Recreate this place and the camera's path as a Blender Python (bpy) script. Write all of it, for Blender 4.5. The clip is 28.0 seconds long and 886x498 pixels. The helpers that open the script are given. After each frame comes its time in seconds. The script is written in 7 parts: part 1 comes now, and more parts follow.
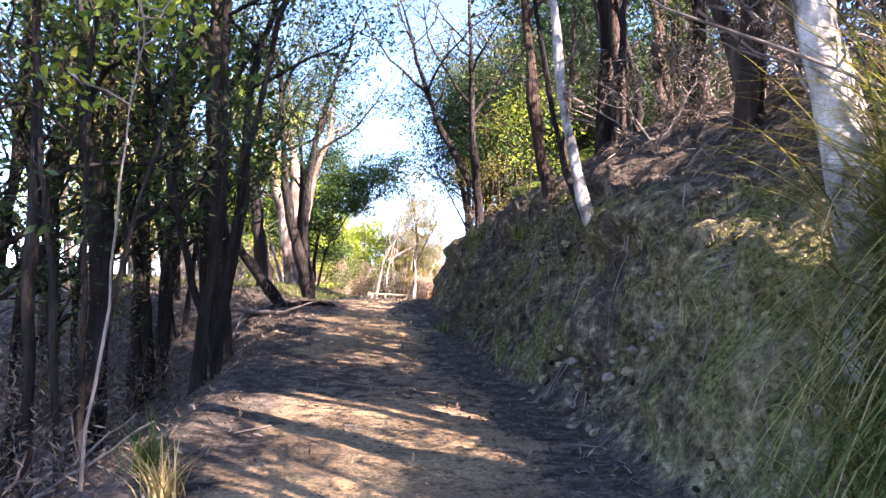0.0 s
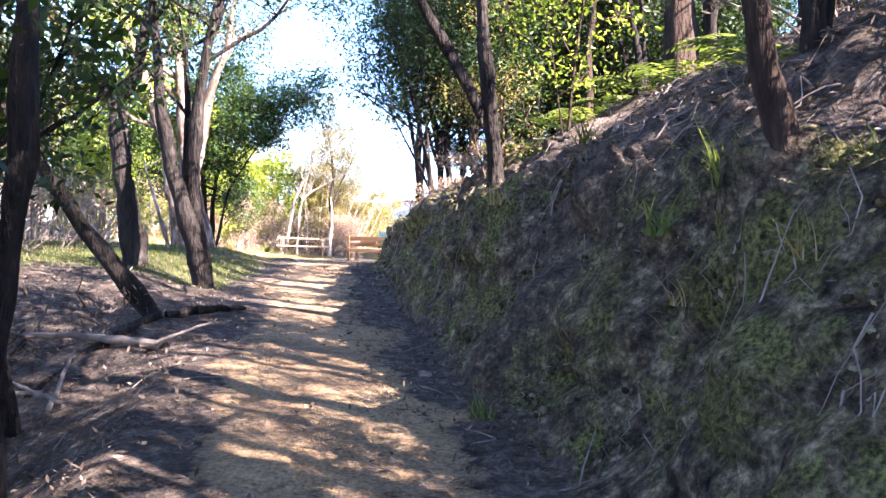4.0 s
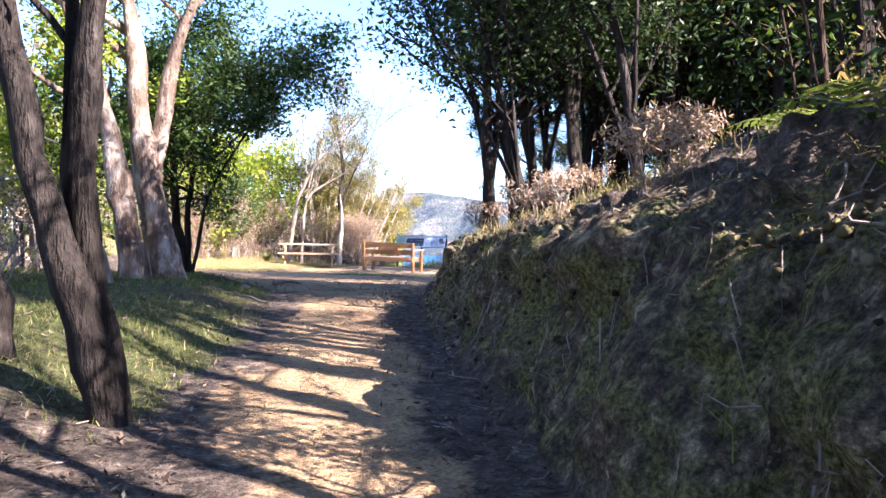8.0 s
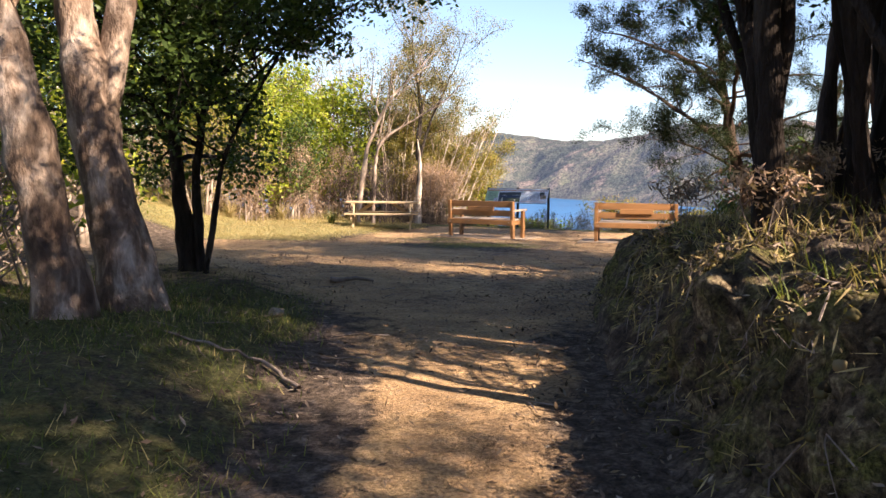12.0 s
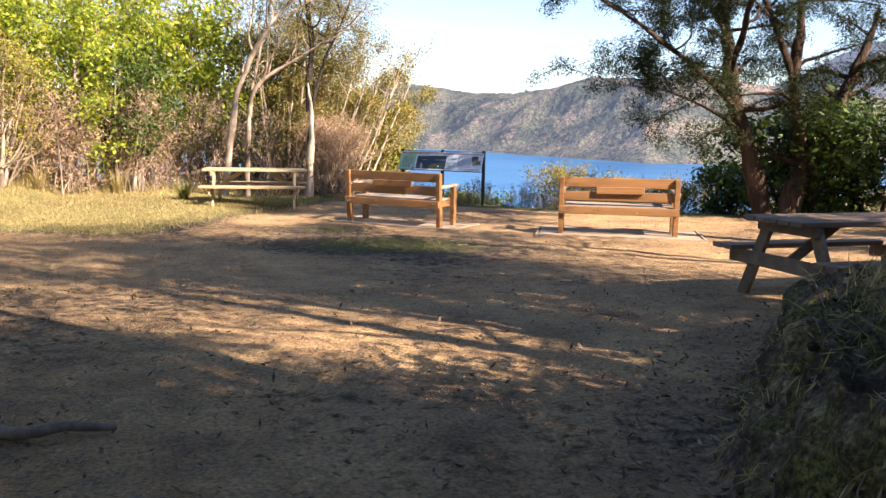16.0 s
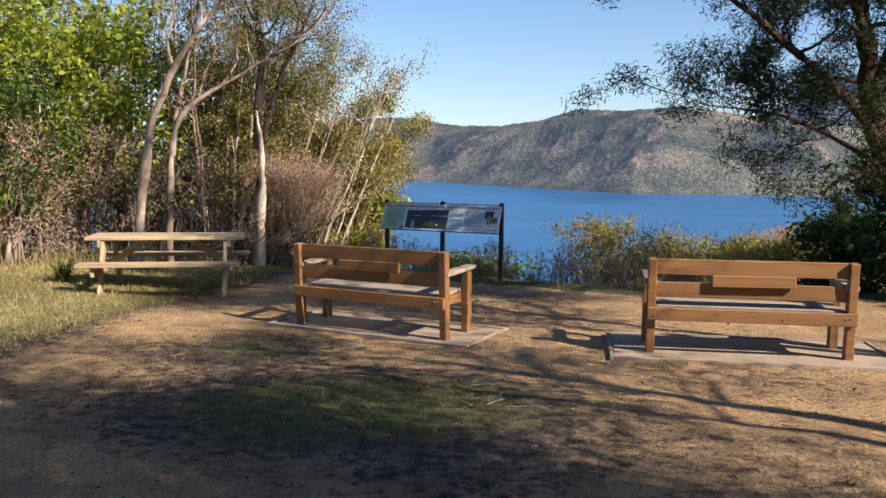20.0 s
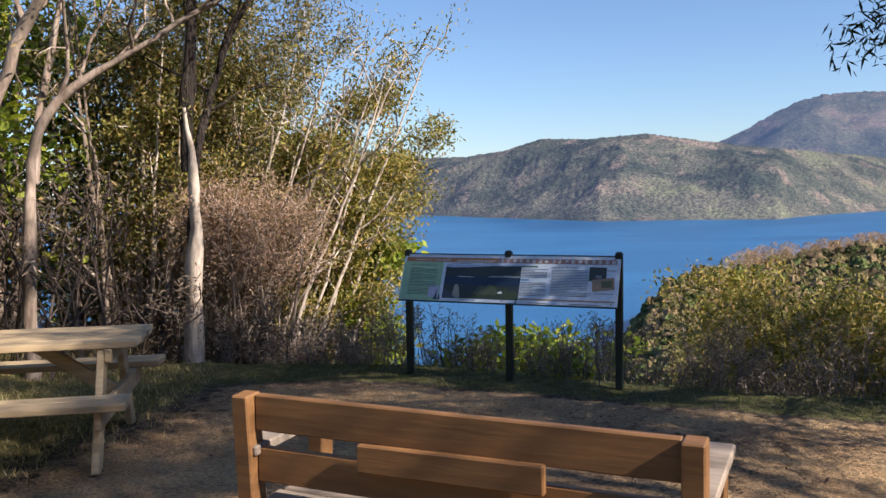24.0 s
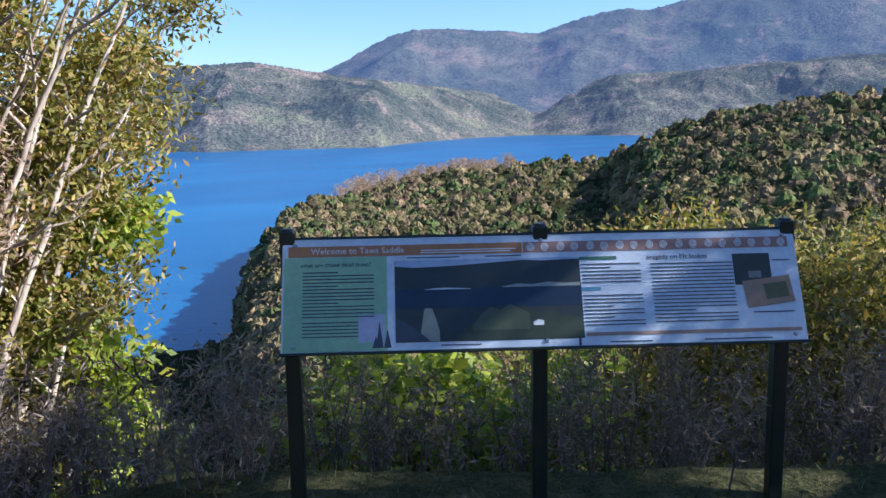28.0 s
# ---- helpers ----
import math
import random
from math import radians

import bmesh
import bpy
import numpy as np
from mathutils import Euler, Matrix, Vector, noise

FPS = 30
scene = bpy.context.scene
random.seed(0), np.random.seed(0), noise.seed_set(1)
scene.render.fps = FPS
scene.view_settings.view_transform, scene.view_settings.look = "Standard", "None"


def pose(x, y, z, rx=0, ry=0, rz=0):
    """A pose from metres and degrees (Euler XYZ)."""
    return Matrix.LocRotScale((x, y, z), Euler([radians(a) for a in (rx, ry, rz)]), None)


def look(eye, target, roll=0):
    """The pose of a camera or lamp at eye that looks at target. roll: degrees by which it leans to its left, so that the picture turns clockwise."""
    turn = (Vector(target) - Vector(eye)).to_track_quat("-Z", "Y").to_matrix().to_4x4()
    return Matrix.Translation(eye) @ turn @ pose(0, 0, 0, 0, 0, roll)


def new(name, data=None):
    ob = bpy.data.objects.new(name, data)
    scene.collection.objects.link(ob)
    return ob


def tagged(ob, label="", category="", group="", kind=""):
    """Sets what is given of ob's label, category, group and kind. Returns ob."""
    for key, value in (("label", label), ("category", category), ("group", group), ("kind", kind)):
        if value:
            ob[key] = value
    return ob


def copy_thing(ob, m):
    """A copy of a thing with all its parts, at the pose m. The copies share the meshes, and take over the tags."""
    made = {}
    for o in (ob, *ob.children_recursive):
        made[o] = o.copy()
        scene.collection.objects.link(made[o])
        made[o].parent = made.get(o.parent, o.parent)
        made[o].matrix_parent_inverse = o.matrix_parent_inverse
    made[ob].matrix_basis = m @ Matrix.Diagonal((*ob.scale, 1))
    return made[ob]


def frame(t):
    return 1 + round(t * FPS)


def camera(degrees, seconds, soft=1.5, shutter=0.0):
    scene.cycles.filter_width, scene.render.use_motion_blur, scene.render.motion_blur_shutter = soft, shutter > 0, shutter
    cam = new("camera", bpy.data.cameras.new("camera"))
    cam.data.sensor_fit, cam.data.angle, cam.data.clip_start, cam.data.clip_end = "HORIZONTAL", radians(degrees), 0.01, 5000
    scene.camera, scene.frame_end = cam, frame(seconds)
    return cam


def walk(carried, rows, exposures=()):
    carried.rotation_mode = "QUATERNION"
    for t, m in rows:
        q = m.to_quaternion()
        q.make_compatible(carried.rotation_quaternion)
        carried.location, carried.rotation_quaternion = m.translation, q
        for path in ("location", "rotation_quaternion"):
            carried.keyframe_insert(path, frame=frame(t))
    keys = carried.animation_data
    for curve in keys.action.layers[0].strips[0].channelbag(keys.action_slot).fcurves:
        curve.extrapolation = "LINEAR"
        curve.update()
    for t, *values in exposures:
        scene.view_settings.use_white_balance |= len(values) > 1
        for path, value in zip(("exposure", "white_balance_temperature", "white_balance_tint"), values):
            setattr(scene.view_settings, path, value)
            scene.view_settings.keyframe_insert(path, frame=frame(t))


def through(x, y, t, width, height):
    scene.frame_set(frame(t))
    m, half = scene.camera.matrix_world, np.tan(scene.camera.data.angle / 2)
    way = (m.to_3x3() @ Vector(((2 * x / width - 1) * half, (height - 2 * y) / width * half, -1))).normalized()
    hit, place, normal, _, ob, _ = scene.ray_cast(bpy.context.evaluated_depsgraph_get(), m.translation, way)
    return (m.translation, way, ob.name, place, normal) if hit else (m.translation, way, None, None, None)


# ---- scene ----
cam = camera(55.2, 28.0)
PATH = [
    (0, (0.749, 0.95, 0.687), (0.608, 2.939, 0.842), 2.6),
    (0.5, (0.594, 1.474, 0.753), (0.417, 3.464, 0.825), 2.5),
    (1, (0.496, 2.086, 0.842), (0.406, 4.084, 0.873), 3.6),
    (1.5, (0.411, 2.71, 0.982), (0.36, 4.709, 1.027), 3.2),
    (2, (0.268, 3.333, 1.02), (0.25, 5.332, 1.101), 3.4),
    (2.5, (0.165, 3.947, 1.085), (0.163, 5.943, 1.206), 3.8),
    (4.5, (-0.406, 6.309, 1.478), (-0.29, 8.306, 1.446), 2.1),
    (5, (-0.483, 6.969, 1.52), (-0.34, 8.964, 1.491), 3.6),
    (5.5, (-0.589, 7.561, 1.567), (-0.472, 9.557, 1.515), 3.1),
    (6, (-0.704, 8.17, 1.625), (-0.583, 10.164, 1.52), 1.3),
    (6.5, (-0.793, 8.805, 1.729), (-0.674, 10.8, 1.646), 0.3),
    (7, (-0.955, 9.397, 1.815), (-0.87, 11.394, 1.768), -1.1),
    (7.5, (-1.007, 9.983, 1.845), (-0.948, 11.982, 1.82), -1.4),
    (8, (-1.0, 10.852, 1.813), (-0.918, 12.85, 1.787), 1.3),
    (8.5, (-1.065, 11.64, 1.818), (-0.929, 13.634, 1.752), 3.2),
    (9, (-1.17, 12.197, 1.867), (-1.091, 14.194, 1.796), 3.6),
    (9.5, (-1.288, 12.749, 1.92), (-1.249, 14.748, 1.856), 2.1),
    (10, (-1.326, 13.377, 1.981), (-1.357, 15.374, 1.89), 0.9),
    (10.5, (-1.398, 14.013, 2.023), (-1.469, 16.009, 1.914), 1.1),
    (11, (-1.48, 14.636, 2.058), (-1.563, 16.632, 1.972), 0.9),
    (11.5, (-1.55, 15.34, 2.127), (-1.664, 17.334, 2.023), 1.2),
    (12, (-1.633, 16.113, 2.171), (-1.718, 18.104, 2.004), 0.5),
    (12.5, (-1.656, 16.84, 2.168), (-1.693, 18.832, 1.993), -0.7),
    (14.5, (-1.517, 19.942, 2.198), (-1.43, 21.929, 1.993), 1.0),
    (15, (-1.657, 20.73, 2.273), (-1.57, 22.719, 2.082), 1.4),
    (15.5, (-1.692, 21.59, 2.319), (-1.604, 23.579, 2.126), 1.1),
    (16, (-1.644, 22.348, 2.315), (-1.519, 24.325, 2.039), 1.0),
    (16.5, (-1.653, 22.931, 2.316), (-1.466, 24.903, 2.042), 1.2),
    (17, (-1.706, 23.564, 2.393), (-1.466, 25.533, 2.139), 0.6),
    (17.5, (-1.71, 24.282, 2.483), (-1.52, 26.26, 2.254), -0.0),
    (18, (-1.717, 25.009, 2.518), (-1.502, 26.989, 2.331), -0.5),
    (18.5, (-1.668, 25.752, 2.513), (-1.439, 27.728, 2.31), -0.2),
    (19, (-1.611, 26.469, 2.528), (-1.438, 28.452, 2.338), 0.6),
    (19.5, (-1.532, 27.14, 2.496), (-1.364, 29.127, 2.341), -0.4),
    (20, (-1.496, 27.752, 2.487), (-1.346, 29.737, 2.287), 0.5),
    (20.5, (-1.48, 28.405, 2.463), (-1.297, 30.384, 2.239), -0.0),
    (21, (-1.43, 29.105, 2.402), (-1.272, 31.089, 2.208), -0.5),
    (21.5, (-1.44, 29.837, 2.376), (-1.315, 31.826, 2.208), -0.4),
    (23.5, (-1.838, 32.658, 2.368), (-1.861, 34.645, 2.14), -0.7),
    (24, (-1.938, 33.39, 2.409), (-1.712, 35.373, 2.283), -0.9),
    (24.5, (-2.019, 34.086, 2.409), (-1.654, 36.051, 2.349), -0.9),
    (25, (-2.157, 34.713, 2.403), (-1.699, 36.66, 2.384), -1.0),
    (25.5, (-2.285, 35.423, 2.412), (-1.745, 37.348, 2.364), -1.8),
    (26, (-2.424, 35.916, 2.43), (-1.869, 37.834, 2.302), -0.9),
    (26.5, (-2.601, 36.519, 2.375), (-1.901, 38.388, 2.24), -0.3),
    (27, (-2.712, 37.093, 2.341), (-1.889, 38.908, 2.173), -1.2),
    (27.5, (-2.707, 37.622, 2.34), (-1.799, 39.388, 2.106), -1.8),
    (28, (-2.597, 38.128, 2.327), (-1.539, 39.798, 2.023), -1.0),
]
EXPOSURES = [(0.0, 3.18, 5800.0, 27.0), (2.0, 3.6, 5800.0, 28.0), (5.0, 3.27, 5400.0, 25.0), (7.0, 2.78, 5450.0, 25.0), (9.0, 2.65, 5450.0, 22.0), (12.0, 1.85, 6800.0, 21.0), (15.0, 2.05, 6800.0, 20.0), (17.0, 1.75, 6500.0, 18.0), (20.0, 1.05, 6100.0, 14.0), (24.0, 1.0, 5900.0, 15.0), (25.0, 0.65, 5500.0, 16.0), (26.0, 0.7, 5500.0, 16.0), (27.0, 0.75, 5300.0, 14.0), (28.0, 1.22, 5100.0, 13.0)]
walk(cam, [(t, look(eye, target, roll)) for t, eye, target, roll in PATH], EXPOSURES)

# ---- daylight ----
SUN_AZ, SUN_EL = 128.0, 36.0          # degrees clockwise from +y, and above the horizon
sun_way = Vector((math.sin(radians(SUN_AZ)) * math.cos(radians(SUN_EL)),
                  math.cos(radians(SUN_AZ)) * math.cos(radians(SUN_EL)), math.sin(radians(SUN_EL))))
sun = new("sun", bpy.data.lights.new("sun", "SUN"))
sun.data.energy, sun.data.angle, sun.data.color = 5.0, radians(0.53), (1.0, 0.86, 0.66)
sun.matrix_world = look((0, 0, 50), Vector((0, 0, 50)) - sun_way)
world = bpy.data.worlds.new("sky")
scene.world = world
world.use_nodes = True
wn = world.node_tree
wn.nodes.clear()
sky = wn.nodes.new("ShaderNodeTexSky")
sky.sky_type, sky.sun_disc = "NISHITA", False
sky.sun_elevation, sky.sun_rotation = radians(SUN_EL), radians(SUN_AZ)
sky.air_density, sky.dust_density, sky.ozone_density = 1.0, 0.25, 3.5
back = wn.nodes.new("ShaderNodeBackground")
back.inputs["Strength"].default_value = 0.072
out = wn.nodes.new("ShaderNodeOutputWorld")
wn.links.new(sky.outputs[0], back.inputs[0])
wn.links.new(back.outputs[0], out.inputs[0])


# ---- materials ----
def ramp(nt, source, stops):
    r = nt.nodes.new("ShaderNodeValToRGB")
    r.color_ramp.elements[0].position, r.color_ramp.elements[0].color = stops[0][0], (*stops[0][1], 1)
    r.color_ramp.elements[1].position, r.color_ramp.elements[1].color = stops[-1][0], (*stops[-1][1], 1)
    for p, c in stops[1:-1]:
        e = r.color_ramp.elements.new(p)
        e.color = (*c, 1)
    nt.links.new(source, r.inputs[0])
    return r.outputs[0]


def noise_node(nt, coord, scale, detail=4.0, rough=0.6, stretch=None, distort=0.0):
    if stretch:
        m = nt.nodes.new("ShaderNodeMapping")
        m.inputs["Scale"].default_value = stretch
        nt.links.new(coord, m.inputs[0])
        coord = m.outputs[0]
    n = nt.nodes.new("ShaderNodeTexNoise")
    n.inputs["Scale"].default_value, n.inputs["Detail"].default_value = scale, detail
    n.inputs["Roughness"].default_value, n.inputs["Distortion"].default_value = rough, distort
    nt.links.new(coord, n.inputs["Vector"])
    return n.outputs["Fac"]


def mix(nt, fac, a, b, kind="MIX"):
    m = nt.nodes.new("ShaderNodeMix")
    m.data_type, m.blend_type = "RGBA", kind
    for value, sock in ((fac, m.inputs[0]), (a, m.inputs[6]), (b, m.inputs[7])):
        if isinstance(value, (int, float)):
            sock.default_value = value
        elif isinstance(value, tuple):
            sock.default_value = (*value, 1)
        else:
            nt.links.new(value, sock)
    return m.outputs[2]


def bump(nt, height, strength, distance, shader):
    b = nt.nodes.new("ShaderNodeBump")
    b.inputs["Strength"].default_value, b.inputs["Distance"].default_value = strength, distance
    nt.links.new(height, b.inputs["Height"])
    nt.links.new(b.outputs[0], shader.inputs["Normal"])


def material(name):
    m = bpy.data.materials.new(name)
    m.use_nodes = True
    nt = m.node_tree
    return m, nt, nt.nodes["Principled BSDF"], nt.nodes.new("ShaderNodeTexCoord").outputs["Object"]


def surface(name, stops, scale, rough=0.8, fine=None, stretch=None, relief=0.3, depth=0.01, tint=0.0, metal=0.0, stain=None):
    """Two scales of variation, a ramp of base colours, fine relief, and a tint that differs piece by piece."""
    m, nt, sh, co = material(name)
    big = noise_node(nt, co, scale, 5.0, 0.65, stretch, 0.3)
    small = noise_node(nt, co, fine or scale * 9, 3.0, 0.6, stretch)
    col = ramp(nt, big, stops)
    col = mix(nt, 0.55, col, ramp(nt, small, [(0.25, (0.55, 0.55, 0.55)), (0.75, (1.25, 1.25, 1.25))]), "MULTIPLY")
    if stain:
        col = mix(nt, ramp(nt, noise_node(nt, co, scale * 0.4, 3), [(0.5, (0, 0, 0)), (0.66, (1, 1, 1))]), col, stain)
    if tint:
        info = nt.nodes.new("ShaderNodeObjectInfo")
        col = mix(nt, 1.0, col, ramp(nt, info.outputs["Random"], [(0, (1 - tint,) * 3), (1, (1 + tint, 1 + tint * 0.8, 1 + tint * 0.5))]), "MULTIPLY")
    nt.links.new(col, sh.inputs["Base Color"])
    sh.inputs["Roughness"].default_value, sh.inputs["Metallic"].default_value = rough, metal
    if rough > 0.83:
        sh.inputs["Specular IOR Level"].default_value = 0.12
    both = nt.nodes.new("ShaderNodeMath")
    both.operation = "ADD"
    nt.links.new(big, both.inputs[0])
    nt.links.new(small, both.inputs[1])
    bump(nt, both.outputs[0], relief, depth, sh)
    return m


def leafy(name, dark, light, through=0.35, rough=0.5, dead=None, share=0.04):
    """Leaves: colour differs leaf by leaf, and light shines through them."""
    m, nt, sh, co = material(name)
    geo = nt.nodes.new("ShaderNodeNewGeometry")
    stops = [(0.0, dark), (0.55, tuple(0.5 * (a + b) for a, b in zip(dark, light))), (1.0 - share, light)]
    if dead:
        stops = [(0.0, dark), (0.9 - share, light), (1.0 - share, dead)]
    col = ramp(nt, geo.outputs["Random Per Island"], stops)
    col = mix(nt, 0.5, col, ramp(nt, noise_node(nt, co, 0.9, 2), [(0.3, (0.6, 0.62, 0.55)), (0.7, (1.3, 1.3, 1.2))]), "MULTIPLY")
    nt.links.new(col, sh.inputs["Base Color"])
    sh.inputs["Roughness"].default_value, sh.inputs["Specular IOR Level"].default_value = rough, 0.12 if rough > 0.75 else 0.28
    tr = nt.nodes.new("ShaderNodeBsdfTranslucent")
    nt.links.new(mix(nt, 1.0, col, (1.5, 1.6, 0.7), "MULTIPLY"), tr.inputs["Color"])
    ms = nt.nodes.new("ShaderNodeMixShader")
    ms.inputs[0].default_value = through
    nt.links.new(sh.outputs[0], ms.inputs[1])
    nt.links.new(tr.outputs[0], ms.inputs[2])
    nt.links.new(ms.outputs[0], nt.nodes["Material Output"].inputs[0])
    return m


def plain(name, col, rough=0.6, metal=0.0):
    m, nt, sh, co = material(name)
    n = noise_node(nt, co, 30, 3)
    nt.links.new(mix(nt, 1.0, col, ramp(nt, n, [(0.2, (0.85,) * 3), (0.8, (1.12,) * 3)]), "MULTIPLY"), sh.inputs["Base Color"])
    sh.inputs["Roughness"].default_value, sh.inputs["Metallic"].default_value = rough, metal
    return m


BARK_DARK = surface("dark_bark", [(0.3, (0.016, 0.013, 0.011)), (0.55, (0.046, 0.037, 0.032)), (0.75, (0.125, 0.105, 0.09))], 5, 0.95, 38, (1, 1, 0.22), 1.0, 0.06)
BARK_BROWN = surface("brown_bark", [(0.3, (0.026, 0.018, 0.014)), (0.55, (0.078, 0.053, 0.040)), (0.75, (0.19, 0.14, 0.105))], 5, 0.95, 34, (1, 1, 0.2), 1.0, 0.05)
BARK_PALE = surface("pale_bark", [(0.35, (0.12, 0.088, 0.068)), (0.5, (0.31, 0.24, 0.19)), (0.68, (0.56, 0.46, 0.38))], 4, 0.9, 30, (1, 1, 0.35), 0.6, 0.015, stain=(0.11, 0.09, 0.07))
BARK_MOTTLED = surface("mottled_bark", [(0.36, (0.085, 0.058, 0.045)), (0.5, (0.19, 0.135, 0.10)), (0.6, (0.40, 0.31, 0.245)), (0.7, (0.58, 0.48, 0.40))], 4.5, 0.9, 34, (1, 1, 0.45), 0.9, 0.03)
BARK_SILVER = surface("silver_bark", [(0.34, (0.24, 0.185, 0.15)), (0.52, (0.52, 0.44, 0.365)), (0.7, (0.68, 0.60, 0.515))], 6, 0.9, 40, (1, 1, 0.3), 0.5, 0.008)
BARK_WHITE = surface("white_bark", [(0.40, (0.09, 0.08, 0.07)), (0.50, (0.36, 0.33, 0.30)), (0.66, (0.64, 0.60, 0.55))], 9, 0.85, 60, (1, 1, 0.6), 0.5, 0.008)
# dead wood again, its colour darkened for brush that lies in shade
SHADED_BRUSHWOOD = surface("shaded_brush_wood", [(0.3, (0.045, 0.034, 0.030)), (0.7, (0.15, 0.115, 0.10))], 6, 0.95, 40, (1, 1, 0.3), 0.6, 0.01)
DEADWOOD = surface("dead_wood", [(0.3, (0.13, 0.10, 0.085)), (0.7, (0.38, 0.31, 0.26))], 6, 0.95, 40, (1, 1, 0.3), 0.6, 0.01)
LEAF_DARK = leafy("dark_leaves", (0.016, 0.030, 0.011), (0.062, 0.095, 0.030), 0.22, 0.5)
LEAF_NEEDLE = leafy("dark_needle_leaves", (0.010, 0.017, 0.007), (0.036, 0.050, 0.018), 0.10, 0.8)
LEAF_OLIVE = leafy("olive_leaves", (0.050, 0.055, 0.018), (0.235, 0.205, 0.075), 0.26, 0.65, (0.33, 0.23, 0.11), 0.12)
LEAF_BRIGHT = leafy("bright_leaves", (0.085, 0.135, 0.022), (0.40, 0.44, 0.065), 0.42, 0.45, (0.40, 0.36, 0.05), 0.03)
LEAF_MID = leafy("green_leaves", (0.024, 0.048, 0.013), (0.095, 0.145, 0.036), 0.28, 0.45)
LEAF_DRY = leafy("dry_leaves", (0.13, 0.085, 0.055), (0.36, 0.25, 0.18), 0.2, 0.85)
LEAF_PINK = leafy("pink_brown_dead_leaves", (0.22, 0.145, 0.11), (0.52, 0.37, 0.29), 0.2, 0.9)
LEAF_GOLD = leafy("yellow_green_leaves", (0.075, 0.085, 0.020), (0.34, 0.29, 0.075), 0.28, 0.65, (0.36, 0.23, 0.09), 0.12)
GRASS = leafy("grass_blades", (0.05, 0.075, 0.018), (0.17, 0.185, 0.05), 0.3, 0.6, (0.40, 0.32, 0.16), 0.08)
STRAW = leafy("straw_blades", (0.22, 0.16, 0.08), (0.52, 0.42, 0.24), 0.3, 0.8)
FERN = leafy("fern_fronds", (0.07, 0.10, 0.025), (0.27, 0.29, 0.09), 0.4, 0.5)
LITTER = leafy("leaf_litter", (0.045, 0.032, 0.026), (0.23, 0.165, 0.125), 0.08, 0.85, (0.34, 0.28, 0.225), 0.05)
MOSS = leafy("moss", (0.06, 0.06, 0.02), (0.20, 0.17, 0.06), 0.15, 0.95, (0.30, 0.23, 0.13), 0.2)
LEAF_BRUSH = leafy("grey_brown_dead_leaves", (0.075, 0.058, 0.048), (0.22, 0.17, 0.14), 0.1, 0.9)
TIMBER = surface("stained_timber", [(0.3, (0.15, 0.070, 0.025)), (0.6, (0.27, 0.135, 0.050)), (0.8, (0.36, 0.20, 0.085))], 3.5, 0.62, 26, (0.12, 1.6, 1.6), 0.35, 0.004, 0.10)
TIMBER_GREY = surface("weathered_grey_timber", [(0.3, (0.20, 0.16, 0.13)), (0.6, (0.36, 0.30, 0.25)), (0.8, (0.46, 0.40, 0.34))], 4, 0.85, 30, (0.1, 1.6, 1.6), 0.5, 0.004, 0.14)
TIMBER_PALE = surface("bleached_timber", [(0.3, (0.30, 0.215, 0.13)), (0.6, (0.47, 0.36, 0.22)), (0.8, (0.56, 0.45, 0.29))], 3.5, 0.8, 26, (0.1, 1.6, 1.6), 0.45, 0.004, 0.10)
CONCRETE = surface("soil_stained_concrete", [(0.3, (0.24, 0.185, 0.135)), (0.7, (0.40, 0.315, 0.235))], 3, 0.9, 70, None, 0.4, 0.004)
STONE = surface("stone", [(0.3, (0.13, 0.11, 0.085)), (0.7, (0.36, 0.31, 0.24))], 14, 0.9, 90, None, 0.5, 0.004, 0.2)
POST_PAINT = plain("black_green_paint", (0.012, 0.022, 0.018), 0.45)
STEEL = plain("galvanised_steel", (0.45, 0.45, 0.45), 0.4, 0.9)


def canopy(name, stops, scale, through=0.12):
    """Bush seen from above: each crown has its own colour, each leaf a little of its own."""
    m, nt, sh, co = material(name)
    geo = nt.nodes.new("ShaderNodeNewGeometry")
    col = ramp(nt, noise_node(nt, co, scale, 3, 0.6), stops)
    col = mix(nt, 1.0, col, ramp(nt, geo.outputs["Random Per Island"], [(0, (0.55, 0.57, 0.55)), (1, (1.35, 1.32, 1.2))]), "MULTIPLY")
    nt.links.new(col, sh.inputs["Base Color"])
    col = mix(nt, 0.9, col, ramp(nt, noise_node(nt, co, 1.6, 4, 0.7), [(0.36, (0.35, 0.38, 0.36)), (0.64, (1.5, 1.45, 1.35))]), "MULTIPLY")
    nt.links.new(col, sh.inputs["Base Color"])
    sh.inputs["Roughness"].default_value, sh.inputs["Specular IOR Level"].default_value = 0.9, 0.05
    bump(nt, noise_node(nt, co, 1.1, 4, 0.7), 1.0, 0.5, sh)
    tr = nt.nodes.new("ShaderNodeBsdfTranslucent")
    nt.links.new(col, tr.inputs["Color"])
    ms = nt.nodes.new("ShaderNodeMixShader")
    ms.inputs[0].default_value = through
    nt.links.new(sh.outputs[0], ms.inputs[1])
    nt.links.new(tr.outputs[0], ms.inputs[2])
    nt.links.new(ms.outputs[0], nt.nodes["Material Output"].inputs[0])
    return m


